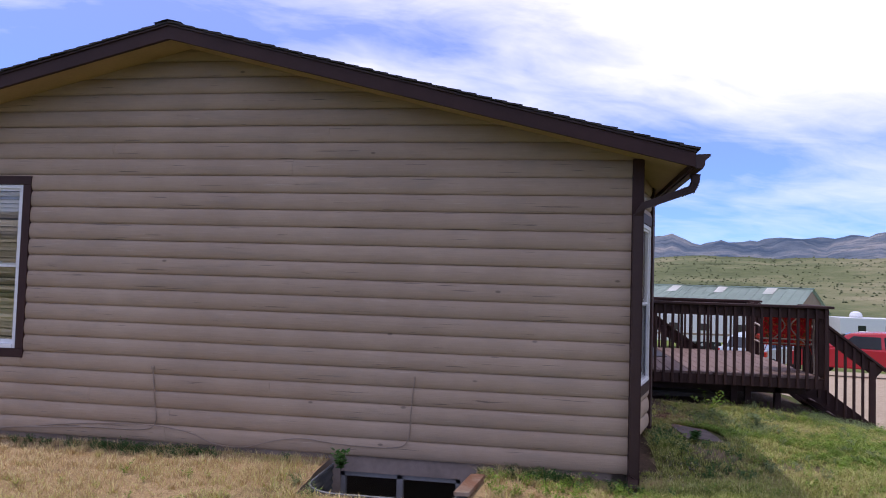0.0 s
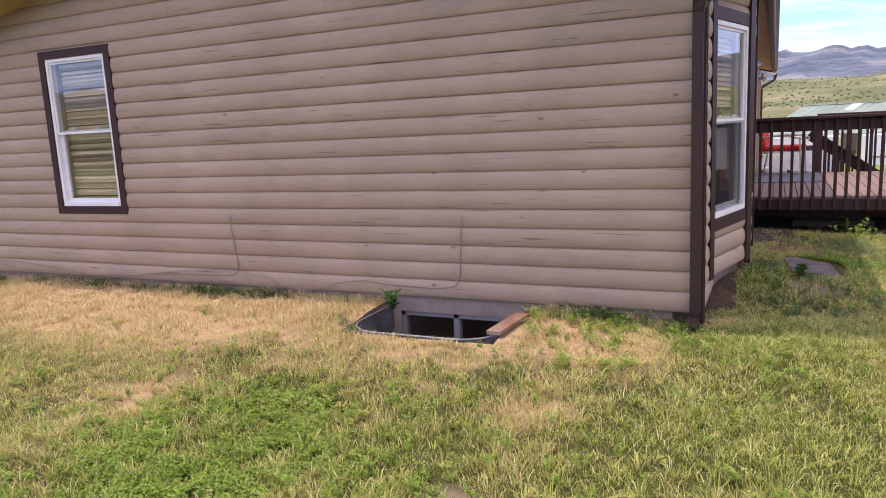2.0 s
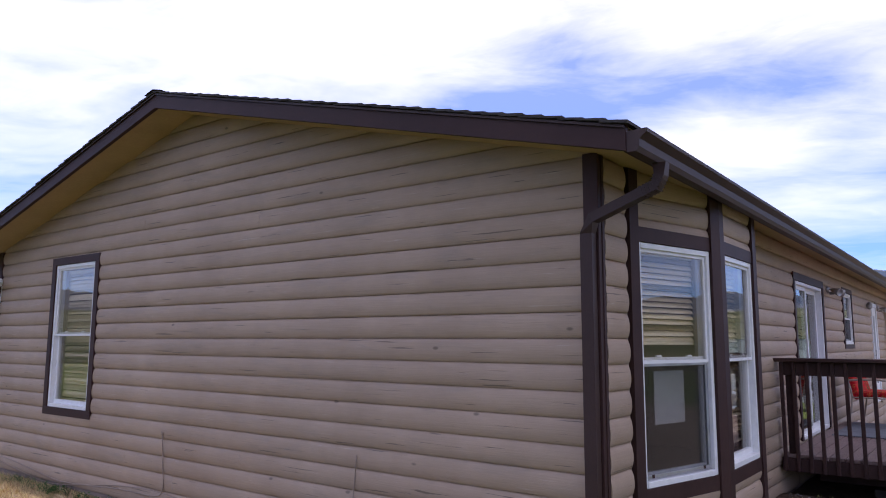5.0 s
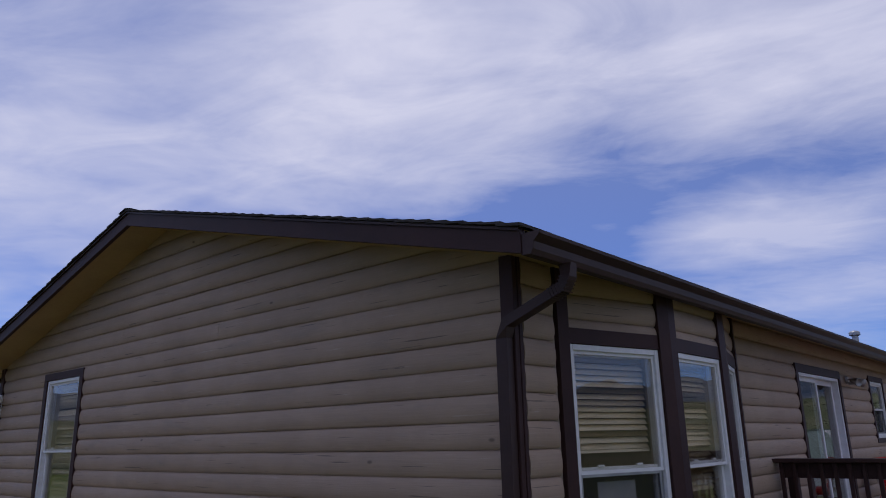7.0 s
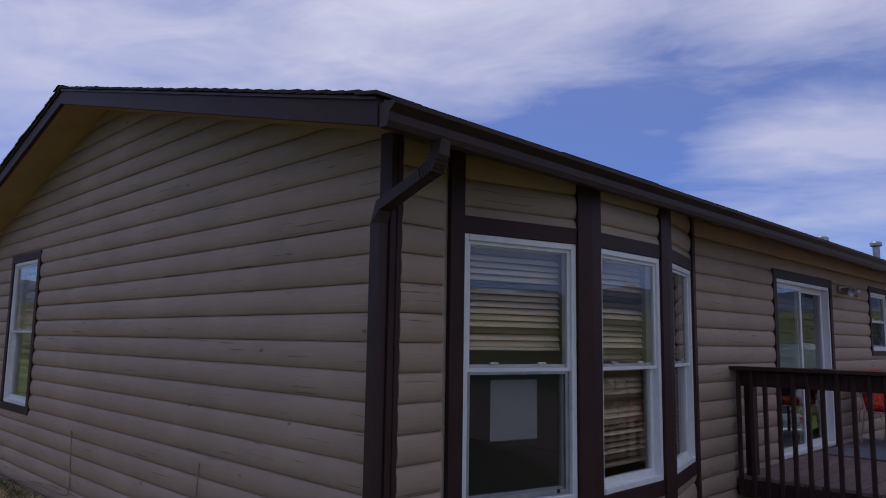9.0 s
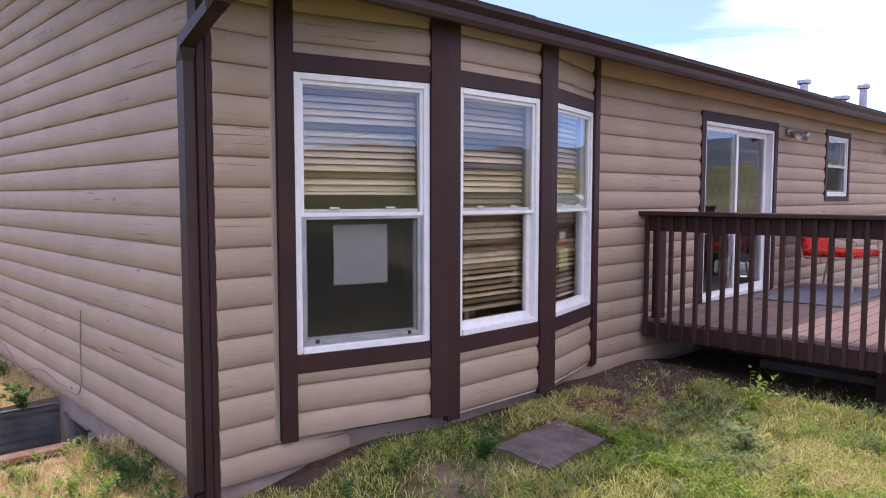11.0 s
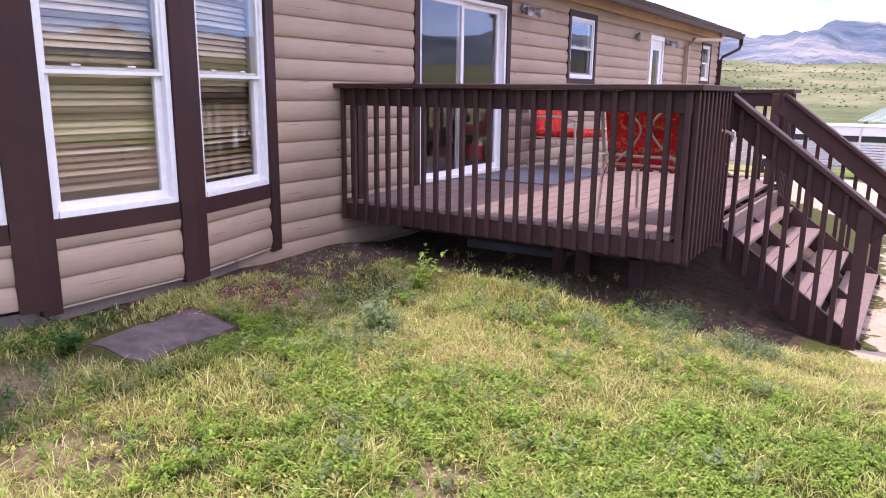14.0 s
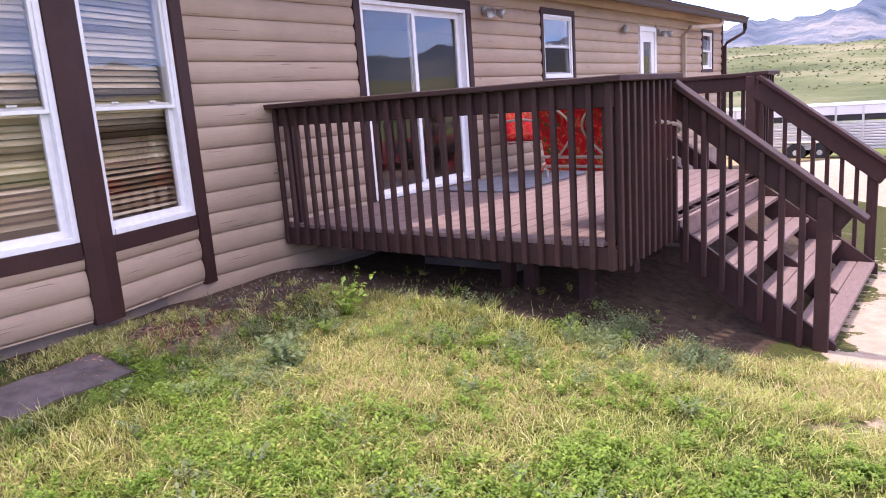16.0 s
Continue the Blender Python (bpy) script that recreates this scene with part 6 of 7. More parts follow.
def patio_chair(m, label):
    """Wrought-iron arm chair with curled back bars and tied cushions; it faces local +y."""
    ob = thing("patio_chair", m, label, "chair", "patio chairs on the deck")
    w, d, sh, bh = 0.325, 0.28, 0.38, 0.80
    for s in (-1, 1):
        part("back_leg", tube(smooth_path([(s * w, -d - 0.06, 0), (s * w, -d, sh), (s * w * 0.98, -d - 0.05, 0.62), (s * w * 0.92, -d - 0.12, bh)], 4), 0.012, 8), IRON, ob)
        part("front_leg", tube([(s * w, d + 0.02, 0), (s * w, d, sh), (s * w, d - 0.01, 0.57)], 0.012, 8), IRON, ob)
        part("arm", tube(smooth_path([(s * w, -d - 0.03, 0.60), (s * (w + 0.02), 0.0, 0.62), (s * (w + 0.01), d + 0.03, 0.58), (s * w, d + 0.05, 0.53)], 4), 0.014, 8), IRON, ob)
        part("back_curl", tube(smooth_path([(s * 0.22, -d - 0.02, 0.40), (s * 0.09, -d - 0.045, 0.52), (s * 0.035, -d - 0.07, 0.62), (s * 0.09, -d - 0.10, 0.71), (s * 0.22, -d - 0.125, 0.79)], 5), 0.008, 6), IRON, ob, "curved iron back bar")
        part("seat_rail", tube([(s * w, -d, sh), (s * w, d, sh)], 0.011, 6), IRON, ob)
        part("tie", tube(smooth_path([(s * 0.22, -d - 0.03, 0.45), (s * 0.26, -d - 0.08, 0.36), (s * 0.30, -d - 0.07, 0.25)], 4), 0.004, 5), CLOTH, ob)
    for y, z in ((-d, sh), (d, sh), (-d - 0.015, 0.44)):
        part("cross_bar", tube([(-w, y, z), (w, y, z)], 0.011, 6), IRON, ob)
    part("top_bar", tube(smooth_path([(-w * 0.92, -d - 0.12, bh), (0, -d - 0.13, bh + 0.02), (w * 0.92, -d - 0.12, bh)], 4), 0.012, 8), IRON, ob)
    part("seat_cushion", soft_block(-0.305, 0.305, -d + 0.02, d + 0.03, sh + 0.012, sh + 0.085), CLOTH, ob, "red floral seat cushion")
    bm = soft_block(-0.30, 0.30, -0.04, 0.04, -0.09, 0.42)
    bm.transform(Matrix.Translation((0, -d + 0.03, sh + 0.06)) @ Matrix.Rotation(radians(14), 4, "X"))
    part("back_cushion", bm, CLOTH, ob, "red floral back cushion")


patio_chair(pose(2.665, 5.02, DZ + 0.003, 0, 0, -6) @ Matrix.Scale(1.1, 4) , "tan iron patio chair with red floral cushions by the deck rail")
patio_chair(pose(0.63, 7.80, DZ + 0.003, 0, 0, -98) @ Matrix.Scale(1.06, 4) , "tan iron patio chair with red floral cushions by the house wall")
RUG = tinted("grey_blue_rug", (0.16, 0.165, 0.185), 0.2, 6.0, 0.95, grain=120, bump=0.5)
tagged(part("door_rug", boxed(-0.47, 0.47, -0.9, 0.9, 0, 0.012, 0.003, pose(0.68, 7.15, DZ + 0.003)), RUG), "grey-blue outdoor rug lying on the deck boards", "rug")


# ---- the yard beyond ----
def gz(x, y):
    return ground_z(x, y)


BARN_ROOF = tinted("pale_green_metal_roof", (0.40, 0.50, 0.44), 0.06, 0.4, 0.5, 0.1, 3, 0.05)
BARN_WALL = tinted("tan_metal_barn_wall", (0.29, 0.21, 0.15), 0.08, 0.5, 0.6, 0.0, 4, 0.05)
SKYLIGHT = tinted("white_fibreglass_skylight", (0.85, 0.86, 0.82), 0.03, 1.0, 0.5, bump=0.0)
CARPAINT_RED = tinted("red_car_paint", (0.42, 0.012, 0.025), 0.05, 1.0, 0.22, 0.0, 20, 0.0, 0.6)
CARPAINT_WHITE = tinted("white_car_paint", (0.75, 0.76, 0.77), 0.03, 1.0, 0.25, 0.0, 20, 0.0, 0.6)
CARPAINT_BLUE = tinted("pale_blue_car_paint", (0.42, 0.50, 0.56), 0.03, 1.0, 0.25, 0.2, 20, 0.0, 0.6)
DARKGLASS = tinted("dark_vehicle_glass", (0.02, 0.024, 0.028), 0.1, 2.0, 0.08, 0.0, 20, 0.0, 0.7)
TYRE = tinted("black_tyre_rubber", (0.025, 0.025, 0.025), 0.2, 6.0, 0.85, bump=0.2)
TAILLIGHT = tinted("red_tail_lamp_lens", (0.45, 0.01, 0.01), 0.05, 4.0, 0.2, bump=0.0)
ALU = tinted("ribbed_aluminium", (0.62, 0.63, 0.64), 0.08, 1.5, 0.38, 0.75, 20, 0.05)
BLACKPLASTIC = tinted("black_plastic", (0.02, 0.02, 0.022), 0.2, 4.0, 0.55, bump=0.05)


def barn():
    x0, x1, y0, y1, ze, zr = 0.0, 23.8, 0.0, 16.0, -0.5, 2.1
    g = min(gz(-0.6, 74.6), gz(20.8, 62.2), gz(28.8, 76.1), gz(7.4, 88.4)) - 0.3
    ob = thing("barn", pose(-0.57, 74.6, 0, 0, 0, -30), "long metal barn with a pale green roof and skylights", "barn")
    ym = (y0 + y1) / 2
    for q in ((x0 + 9, x1, y0, y0 + 0.2), (x0, x1, y1 - 0.2, y1)):
        part("wall", boxed(*q, g, ze, 0), BARN_WALL, ob)
    for x in (x1 - 0.2, x0 + 9):
        bm = bmesh.new()
        prof = [(y0 + 0.2, g), (y1 - 0.2, g), (y1 - 0.2, ze), (ym, zr - 0.1), (y0 + 0.2, ze)]
        a, b = [bm.verts.new((x, y, z)) for y, z in prof], [bm.verts.new((x + 0.2, y, z)) for y, z in prof]
        bm.faces.new(a)
        bm.faces.new(b[::-1])
        for i in range(5):
            bm.faces.new((a[i], a[(i + 1) % 5], b[(i + 1) % 5], b[i]))
        bmesh.ops.recalc_face_normals(bm, faces=bm.faces[:])
        part("gable_wall", bm, BARN_WALL, ob)
    for x in (x0 + 0.1, x0 + 3.1, x0 + 6.1):
        part("post", boxed(x, x + 0.2, y0, y0 + 0.2, g, ze, 0), BARN_WALL, ob)
    for s, ye in ((-1, y0 - 0.4), (1, y1 + 0.4)):
        bm = bmesh.new()
        dz = (zr - ze) / (ym - y0)
        n = 84
        rows = []
        for k in range(n):
            lift = 0.03 if k % 3 == 0 else 0.0
            for x in (x0 - 0.3 + (x1 - x0 + 0.6) * k / n + 0.01, x0 - 0.3 + (x1 - x0 + 0.6) * (k + 1) / n - 0.01):
                rows.append((bm.verts.new((x, ye, ze - 0.4 * dz + lift)), bm.verts.new((x, ym, zr + lift))))
        for p, q in zip(rows, rows[1:]):
            bm.faces.new((p[0], q[0], q[1], p[1]))
        bmesh.ops.solidify(bm, geom=bm.faces[:], thickness=0.06)
        part("roof", bm, BARN_ROOF, ob)
    for x in (4.9, 9.9, 14.9, 19.8):
        bm = bmesh.new()
        pts = [(ym - 2.2, zr - 2.2 * 0.325 + 0.07), (ym - 0.3, zr - 0.3 * 0.325 + 0.07)]
        vs = [bm.verts.new(p) for p in ((x, *pts[0]), (x + 1.0, *pts[0]), (x + 1.0, *pts[1]), (x, *pts[1]))]
        bm.faces.new(vs)
        bmesh.ops.solidify(bm, geom=bm.faces[:], thickness=0.03)
        part("skylight", bm, SKYLIGHT, ob, "white skylight panel")
    part("ridge_cap", boxed(x0 - 0.3, x1 + 0.3, ym - 0.25, ym + 0.25, zr + 0.0, zr + 0.07, 0), BARN_ROOF, ob)


barn()


def wheel(ob, x, y, r, w=0.2):
    t = lathe([(r * 0.62, -w / 2), (r * 0.95, -w / 2), (r, -w * 0.3), (r, w * 0.3), (r * 0.95, w / 2), (r * 0.62, w / 2)], 20)
    t.transform(Matrix.Translation((x, y, r)) @ Matrix.Rotation(radians(90), 4, "X"))
    wh = part("wheel", t, TYRE, ob, "black rubber tyre")
    h = lathe([(r * 0.08, -w * 0.52), (r * 0.3, -w * 0.50), (r * 0.64, -w * 0.46), (r * 0.66, 0), (r * 0.64, w * 0.46), (r * 0.3, w * 0.50), (r * 0.08, w * 0.52)], 10)
    h.transform(Matrix.Translation((x, y, r)) @ Matrix.Rotation(radians(90), 4, "X"))
    part("rim", h, ALU, wh, "silver wheel rim")


def shell(profile, half, inset=0.0):
    """A vehicle body from its side profile, narrowed towards the top."""
    bm = bmesh.new()
    top = max(z for _, z in profile)
    low = min(z for _, z in profile)
    sides = []
    for s in (-1, 1):
        sides.append([bm.verts.new((x, s * (half - inset * max(0, (z - low) / (top - low)) ** 2), z)) for x, z in profile])
    bm.faces.new(sides[0])
    bm.faces.new(sides[1][::-1])
    n = len(profile)
    for i in range(n):
        j = (i + 1) % n
        bm.faces.new((sides[0][j], sides[0][i], sides[1][i], sides[1][j]))
    bmesh.ops.recalc_face_normals(bm, faces=bm.faces[:])
    bmesh.ops.bevel(bm, geom=bm.edges[:], offset=0.05, segments=2, affect="EDGES", profile=0.6)
    return bm


def car(name, m, paint, label, category):
    """A hatch-backed passenger car; the nose points along local +x."""
    ob = thing(name, m, label, category)
    part("body", shell([(-2.2, 0.35), (-2.25, 0.75), (-2.15, 0.98), (-0.9, 1.0), (0.9, 0.98), (2.0, 0.86), (2.25, 0.65), (2.25, 0.32)], 0.88), paint, ob)
    part("cabin", shell([(-2.08, 0.96), (-1.55, 1.42), (-0.4, 1.52), (0.45, 1.46), (1.25, 0.97)], 0.82, 0.22), paint, ob)
    for s in (-1, 1):
        for x0, x1, x2, x3 in ((-1.5, -0.55, -0.5, -1.25), (-0.45, 0.75, 0.35, -0.42)):
            bm = bmesh.new()
            vs = [bm.verts.new(p) for p in ((x0, s * 0.835, 1.0), (x1, s * 0.835, 1.0), (x2, s * 0.70, 1.38), (x3, s * 0.70, 1.38))]
            bm.faces.new(vs)
            bmesh.ops.solidify(bm, geom=bm.faces[:], thickness=0.02)
            part("side_window", bm, DARKGLASS, ob)
        part("tail_lamp", boxed(-2.27, -2.05, s * 0.86 - 0.07, s * 0.86 + 0.03, 0.72, 0.92, 0.02), TAILLIGHT, ob, "red tail lamp")
        part("head_lamp", boxed(2.05, 2.24, s * 0.72 - 0.12, s * 0.72 + 0.12, 0.66, 0.78, 0.02), WHITE, ob, "clear head lamp")
        for x in (-1.35, 1.4):
            wheel(ob, x, s * 0.80, 0.32)
    bm = boxed(-0.02, 0.02, -0.6, 0.6, 0, 0.52, 0.01)
    bm.transform(Matrix.Translation((-2.06, 0, 1.0)) @ Matrix.Rotation(radians(48), 4, "Y"))
    part("rear_window", bm, DARKGLASS, ob)
    bm = boxed(-0.02, 0.02, -0.62, 0.62, 0, 0.78, 0.01)
    bm.transform(Matrix.Translation((1.24, 0, 1.0)) @ Matrix.Rotation(radians(-57), 4, "Y"))
    part("windscreen", bm, DARKGLASS, ob)
    part("bumper", boxed(-2.32, -2.15, -0.82, 0.82, 0.36, 0.55, 0.04), paint, ob)
    return ob


car("car", pose(9.35, 18.9, gz(9.3, 18.9) - 0.02, 0, 0, 152), CARPAINT_RED, "red hatchback car parked on the sandy drive", "car")
car("car", pose(7.3, 23.5, gz(7.3, 23.5) - 0.02, 0, 0, 55), CARPAINT_BLUE, "pale blue car parked beyond the deck", "car")


def pickup(m, label):
    ob = thing("pickup_truck", m, label, "truck")
    part("body", shell([(-2.8, 0.5), (-2.8, 1.05), (-0.7, 1.08), (1.0, 1.10), (2.5, 1.06), (2.75, 0.9), (2.75, 0.5)], 0.98), CARPAINT_WHITE, ob)
    part("cabin", shell([(-0.9, 1.05), (-0.75, 1.75), (0.55, 1.80), (1.15, 1.10)], 0.92, 0.15), CARPAINT_WHITE, ob)
    for s in (-1, 1):
        part("side_window", boxed(-0.6, 0.45, s * 0.86 - 0.02, s * 0.86 + 0.02, 1.22, 1.6, 0.01), DARKGLASS, ob)
        part("head_lamp", boxed(2.68, 2.78, s * 0.8 - 0.14, s * 0.8 + 0.14, 0.8, 0.98, 0.02), SKYLIGHT, ob)
        for x in (-1.8, 1.8):
            wheel(ob, x, s * 0.86, 0.38, 0.26)
    part("grille", boxed(2.72, 2.8, -0.55, 0.55, 0.72, 1.0, 0.02), BLACKPLASTIC, ob, "dark grille")
    part("bumper", boxed(2.7, 2.9, -0.95, 0.95, 0.45, 0.65, 0.04), ALU, ob, "chrome bumper")
    bm = boxed(-0.02, 0.02, -0.75, 0.75, 0, 0.72, 0.01)
    bm.transform(Matrix.Translation((1.14, 0, 1.13)) @ Matrix.Rotation(radians(-38), 4, "Y"))
    part("windscreen", bm, DARKGLASS, ob)


pickup(pose(19.0, 42.5, gz(19, 42.5), 0, 0, -105), "white pickup truck parked facing the house")


def camper(m, ln, h, label):
    ob = thing("camper_trailer", m, label, "trailer", "white trailers in the yard")
    part("body", shell([(-ln / 2, 0.55), (-ln / 2, h), (ln / 2 - 0.5, h), (ln / 2, h - 0.7), (ln / 2 - 0.3, 0.55)], 1.2), CARPAINT_WHITE, ob)
    for x in (-ln * 0.3, -ln * 0.05, ln * 0.25):
        for s in (-1, 1):
            part("side_window", boxed(x - 0.35, x + 0.35, s * 1.2 - 0.02, s * 1.2 + 0.02, h * 0.55, h * 0.75, 0.01), DARKGLASS, ob)
    for s in (-1, 1):
        for x in (-0.5, 0.4):
            wheel(ob, x, s * 1.05, 0.36, 0.24)
        part("stripe", boxed(-ln / 2 + 0.1, ln / 2 - 0.6, s * 1.205 - 0.01, s * 1.205 + 0.01, h * 0.42, h * 0.47, 0), BARN_WALL, ob, "tan stripe")
    d = lathe([(0.5, 0), (0.55, 0.2), (0.45, 0.45), (0.2, 0.58), (0.0005, 0.6)], 14)
    d.transform(Matrix.Translation((-ln * 0.3, 0, h - 0.03)))
    part("roof_dome", d, CARPAINT_WHITE, ob, "white dome on the roof")
    part("air_unit", boxed(0.2, 1.3, -0.4, 0.4, h - 0.02, h + 0.28, 0.05), CARPAINT_WHITE, ob)


camper(pose(29.2, 65.0, gz(29, 65) - 0.6, 0, 0, 4), 9.5, 2.75, "white camper trailer with a roof dome")
camper(pose(9.5, 46.0, gz(9.5, 46), 0, 0, 3), 8.0, 2.4, "low white camper trailer beyond the deck")


def stock_trailer(m, label):
    """Ribbed aluminium livestock trailer with a slatted upper side."""
    ob = thing("stock_trailer", m, label, "trailer")
    ln = 7.4
    part("frame", boxed(-ln / 2, ln / 2, -1.0, 1.0, 0.45, 0.58, 0.02), ALU, ob)
    for s in (-1, 1):
        for k in range(9):
            z = 0.6 + k * 0.105
            part("side_rib", boxed(-ln / 2, ln / 2, s * 1.0 - 0.025, s * 1.0 + 0.025, z, z + 0.085, 0.012), ALU, ob)
        for k in range(9):
            x = -ln / 2 + 0.05 + k * (ln - 0.1) / 8
            part("upright", boxed(x - 0.04, x + 0.04, s * 1.0 - 0.035, s * 1.0 + 0.035, 0.58, 2.1, 0.008), ALU, ob)
        part("upper_panel", boxed(-ln / 2, ln / 2, s * 1.0 - 0.02, s * 1.0 + 0.02, 1.78, 2.12, 0.01), CARPAINT_WHITE, ob)
        # solid black strip imitates the shade inside the open slot
        part("air_gap", boxed(-ln / 2, ln / 2, s * 0.97 - 0.01, s * 0.97 + 0.01, 1.56, 1.77, 0), BLACKPLASTIC, ob, "black panel standing in for the shaded air gap")
        for x in (-0.45, 0.4):
            wheel(ob, x, s * 0.98, 0.36, 0.24)
        part("mudguard", boxed(-0.95, 0.9, s * 1.02 - 0.14, s * 1.02 + 0.14, 0.74, 0.80, 0.02), ALU, ob)
    part("end_panel", boxed(ln / 2 - 0.03, ln / 2 + 0.03, -1.0, 1.0, 0.58, 2.1, 0.02), ALU, ob)
    part("end_panel", boxed(-ln / 2 - 0.03, -ln / 2 + 0.03, -1.0, 1.0, 0.58, 2.1, 0.02), ALU, ob)
    part("roof", boxed(-ln / 2 - 0.05, ln / 2 + 0.05, -1.06, 1.06, 2.1, 2.18, 0.03), CARPAINT_WHITE, ob, "white roof skin")


stock_trailer(pose(-0.6, 32.6, gz(-0.6, 32.6) - 0.05, 0, 0, 3), "ribbed aluminium livestock trailer beyond the deck")


# west side: stock tank, fence posts, shed and trees
def stock_tank():
    ob = thing("stock_tank", pose(-16.6, 3.35, gz(-16.6, 3.35) - 0.28, 0, 0, 22), "black oval stock tank standing in the pasture", "stock tank")
    bm = bmesh.new()
    rings = []
    for r, z in ((0.92, 0), (0.97, 0.2), (1.0, 0.52), (1.06, 0.55), (1.06, 0.6), (0.97, 0.6), (0.95, 0.3), (0.9, 0.25)):
        rings.append([bm.verts.new((1.15 * r * math.cos(a), 0.6 * r * math.sin(a), z)) for a in np.linspace(0, 2 * math.pi, 28, endpoint=False)])
    for a, b in zip(rings, rings[1:]):
        for k in range(28):
            bm.faces.new((a[k], a[(k + 1) % 28], b[(k + 1) % 28], b[k]))
    bm.faces.new(rings[0][::-1])
    bm.faces.new(rings[-1])
    part("tub", bm, BLACKPLASTIC, ob)
    part("label_plate", boxed(0.2, 0.55, -0.62, -0.59, 0.34, 0.46, 0.004), GREYMETAL, ob, "pale label plate")


stock_tank()
POST = wood_stain("grey_fence_post", (0.06, 0.05, 0.04), (0.13, 0.11, 0.09), (0.22, 0.2, 0.18), 0.4)
for k, (x, y, h, a) in enumerate(((-20.3, 5.9, 1.25, 6), (-24.5, 9.0, 1.3, -3), (-29.0, 12.3, 1.3, 2), (-26.0, 6.0, 1.2, 4), (-34.0, 16.0, 1.3, -4), (-31.0, 9.5, 1.25, 3), (-37.0, 13.0, 1.3, 0))):
    tagged(part("fence_post", tube([(0, 0, -0.2), (0.02, 0, h * 0.5), (0, 0.01, h)], 0.05, 7), POST), "weathered leaning wooden fence post in the pasture", "fence post", "pasture fence posts").matrix_basis = pose(x, y, gz(x, y), a, a * 0.5, 0)


SHEDWALL = tinted("grey_shed_metal", (0.13, 0.145, 0.17), 0.1, 0.5, 0.6, 0.0, 5, 0.0)


def shed(x, y, yaw, ln, label):
    ob = thing("shed", pose(x, y, gz(x, y), 0, 0, yaw) @ Matrix.Scale(0.75, 4), label, "shed", "far sheds")
    part("wall", boxed(-ln / 2, ln / 2, -2.5, 2.5, -0.5, 2.6, 0.02), SHEDWALL, ob)
    bm = bmesh.new()
    prof = [(-2.9, 2.5), (0, 3.7), (2.9, 2.5), (2.9, 2.6), (0, 3.85), (-2.9, 2.6)]
    a, b = [bm.verts.new((-ln / 2 - 0.3, p, z)) for p, z in prof], [bm.verts.new((ln / 2 + 0.3, p, z)) for p, z in prof]
    for i in range(6):
        bm.faces.new((a[i], a[(i + 1) % 6], b[(i + 1) % 6], b[i]))
    bm.faces.new(a)
    bm.faces.new(b[::-1])
    bmesh.ops.recalc_face_normals(bm, faces=bm.faces[:])
    part("roof", bm, SHEDWALL, ob)
    part("door", boxed(-1, 1, -2.54, -2.5, 0, 2.2, 0), DARKGLASS, ob, "dark shed door")


shed(-140, 64.5, 25, 7, "grey metal shed below the trees")
shed(-140, 53.0, 10, 6, "small grey house below the trees")
TREELEAF = tinted("tree_leaves", (0.06, 0.095, 0.03), 0.4, 0.6, 0.7, grain=2, bump=0.1)
CONIFER = tinted("conifer_needles", (0.025, 0.05, 0.022), 0.35, 0.6, 0.75, grain=2, bump=0.1)
BARK = tinted("tree_bark", (0.10, 0.08, 0.06), 0.3, 3.0, 0.9, bump=0.4)


def tree(x, y, h, spread, label, seed, conifer=False):
    rng = random.Random(seed)
    ob = thing("tree", pose(x, y, gz(x, y) - 0.2), label, "tree", "far trees")
    bm = tube([(0, 0, 0), (0.1, 0.05, h * 0.3), (0.0, 0.1, h * 0.75)], h * 0.03, 7)
    for k in range(5):
        a = rng.uniform(0, 6.28)
        z = h * rng.uniform(0.3, 0.6)
        b2 = tube([(0, 0, z), (math.cos(a) * spread * 0.4, math.sin(a) * spread * 0.4, z + h * 0.15)], h * 0.012, 5)
        me = bpy.data.meshes.new("tmp")
        b2.to_mesh(me)
        b2.free()
        bm.from_mesh(me)
        bpy.data.meshes.remove(me)
    part("trunk", bm, BARK, ob)
    V, F = [], []
    for _ in range(1500):
        if conifer:
            t = rng.random() ** 0.7
            r = spread * (1 - t) * rng.uniform(0.5, 1.0)
            a = rng.uniform(0, 6.28)
            p = Vector((math.cos(a) * r, math.sin(a) * r, h * (0.08 + 0.92 * t)))
        else:
            c = rng.choice(((0, 0, 0.7, 1.0), (0.45, 0.1, 0.6, 0.75), (-0.45, 0.2, 0.55, 0.8), (0.1, -0.4, 0.5, 0.7), (0.0, 0.3, 0.82, 0.6), (-0.25, -0.3, 0.75, 0.6)))
            d = Vector((rng.gauss(0, 1), rng.gauss(0, 1), rng.gauss(0, 0.8))).normalized() * rng.uniform(0.55, 1.0)
            p = Vector((c[0] * spread + d.x * spread * 0.5 * c[3], c[1] * spread + d.y * spread * 0.5 * c[3], c[2] * h + d.z * h * 0.22 * c[3]))
        q = Vector((rng.gauss(0, 1), rng.gauss(0, 1), rng.gauss(0, 0.6)))
        leaf_quads(V, F, p, q, Vector((rng.gauss(0, 1), rng.gauss(0, 1), 1.2)), h * 0.085)
    me = bpy.data.meshes.new("crown")
    me.from_pydata(V, [], F)
    me.materials.append(CONIFER if conifer else TREELEAF)
    part("crown", me, None, ob)


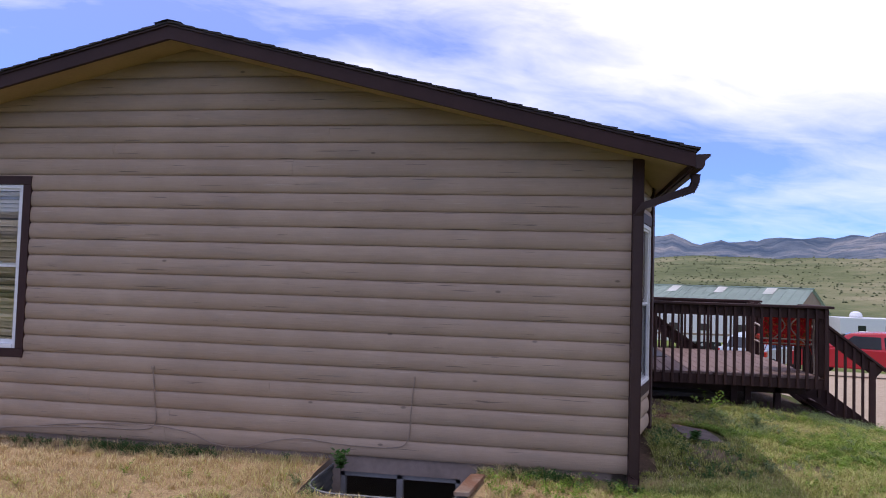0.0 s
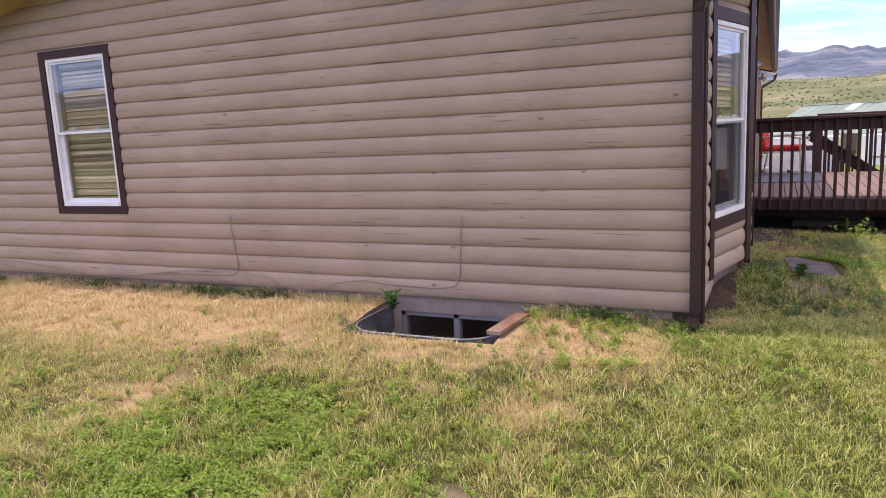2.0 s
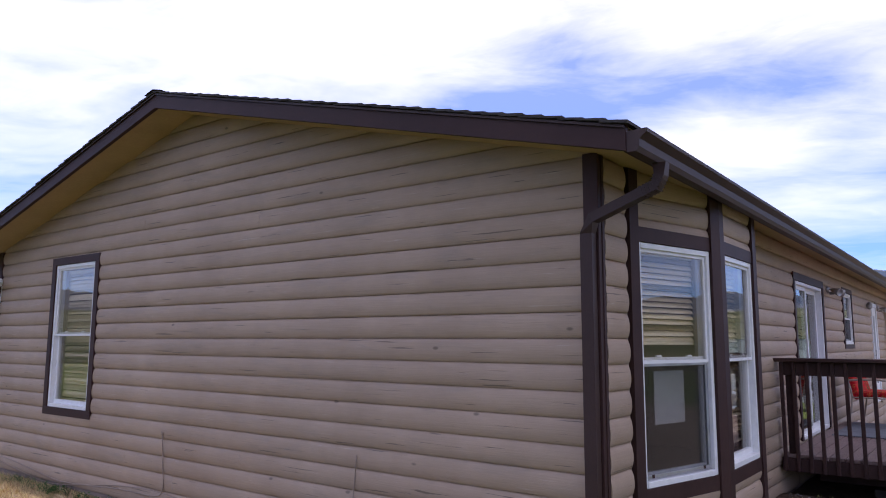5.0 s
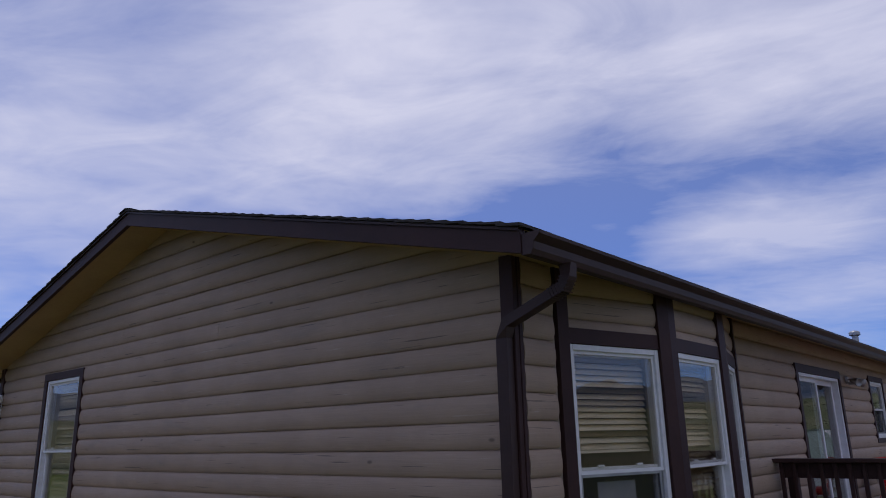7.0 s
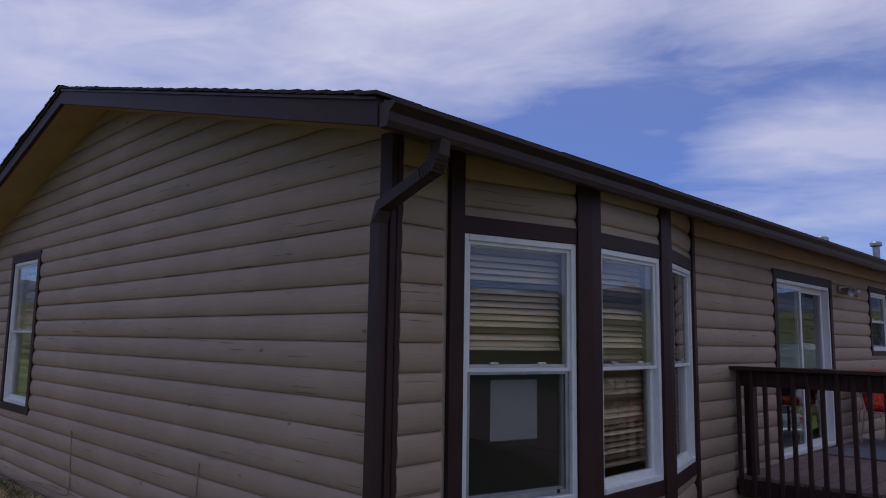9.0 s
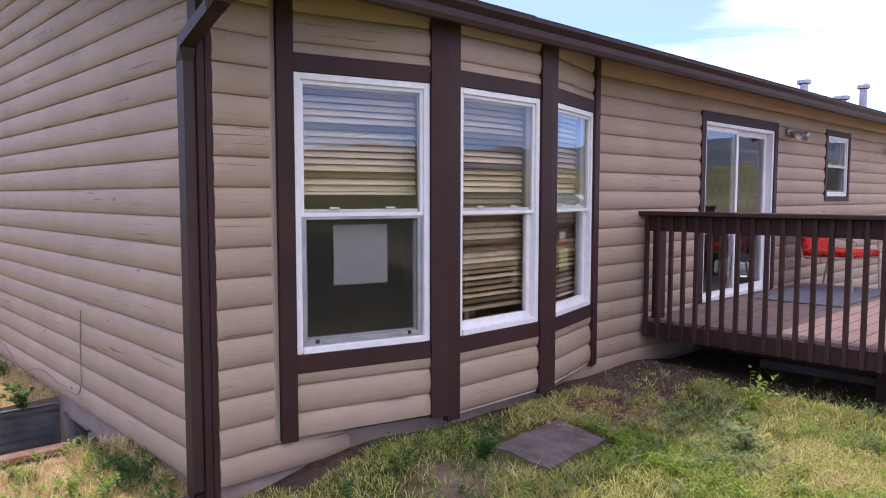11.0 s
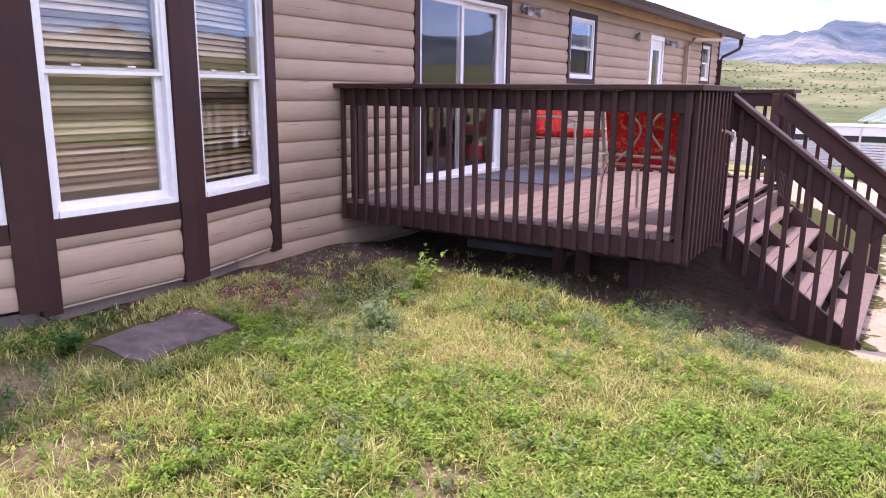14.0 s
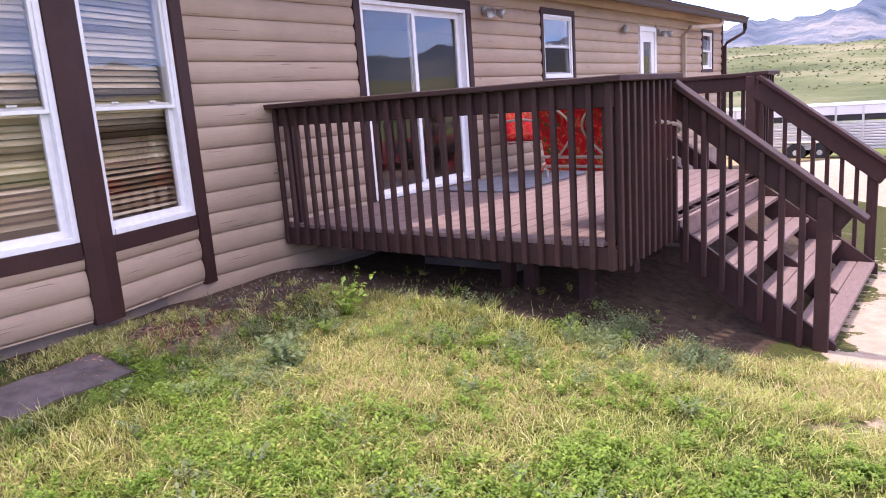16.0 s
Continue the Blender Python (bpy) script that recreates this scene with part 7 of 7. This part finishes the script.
for k, (x, y, h, sp) in enumerate(((-160, 68, 6.6, 4.0), (-166, 72.5, 7.0, 4.5), (-172, 77, 6.2, 4.5), (-163, 67, 5.6, 3.2), (-182, 86, 6.4, 5))):
    tree(x, y, h, sp, "broad green cottonwood tree across the pasture", 30 + k)
for k, (x, y, h) in enumerate(((-157, 64, 6.0), (-158, 66.2, 5.0), (-176, 62, 6.5))):
    tree(x, y, h, 1.5, "dark green conifer across the pasture", 50 + k, True)


SHRUB = tinted("sage_brush", (0.115, 0.13, 0.062), 0.35, 0.3, 0.85, grain=2, bump=0.0)


def shrubs():
    """Sage brush and juniper dotted over the hills, joined into one."""
    rng = random.Random(77)
    hills = bpy.data.objects["backdrop_hills"].data
    n = 11
    co = [v.co for v in hills.vertices]
    V, F = [], []
    for _ in range(4200):
        az = rng.choice((rng.uniform(-24, 26), rng.uniform(-24, 26), rng.uniform(-75, -58)))
        j = rng.choice((2, 3, 3, 4, 4, 5, 5, 6, 6, 7))
        f = (az + 180) / 360 * 360
        i = int(f)
        u, t = f - i, rng.random()
        p = (co[i * n + j] * (1 - u) + co[(i + 1) * n + j] * u) * (1 - t) + (co[i * n + j + 1] * (1 - u) + co[(i + 1) * n + j + 1] * u) * t
        r = rng.uniform(0.2, 0.62) * (0.8 + j * 0.12)
        b = len(V)
        top = [p + Vector((rng.uniform(-0.3, 0.3) * r, rng.uniform(-0.3, 0.3) * r, r * rng.uniform(0.8, 1.5)))]
        ring = [p + Vector((r * math.cos(a) * rng.uniform(0.7, 1.2), r * math.sin(a) * rng.uniform(0.7, 1.2), r * rng.uniform(0.2, 0.6))) for a in np.linspace(0, 6.283, 7)[:-1]]
        low = [Vector((q.x * 0.3 + p.x * 0.7, q.y * 0.3 + p.y * 0.7, p.z - 0.3)) for q in ring]
        V += top + ring + low
        for k in range(6):
            F.append((b, b + 1 + k, b + 1 + (k + 1) % 6))
            F.append((b + 1 + k, b + 7 + k, b + 7 + (k + 1) % 6, b + 1 + (k + 1) % 6))
    me = bpy.data.meshes.new("hill_shrubs")
    me.from_pydata(V, [], F)
    me.materials.append(SHRUB)
    tagged(new("hill_shrubs", me), "dark sage and juniper dotted over the hills", "shrubs", kind="stuff")


shrubs()
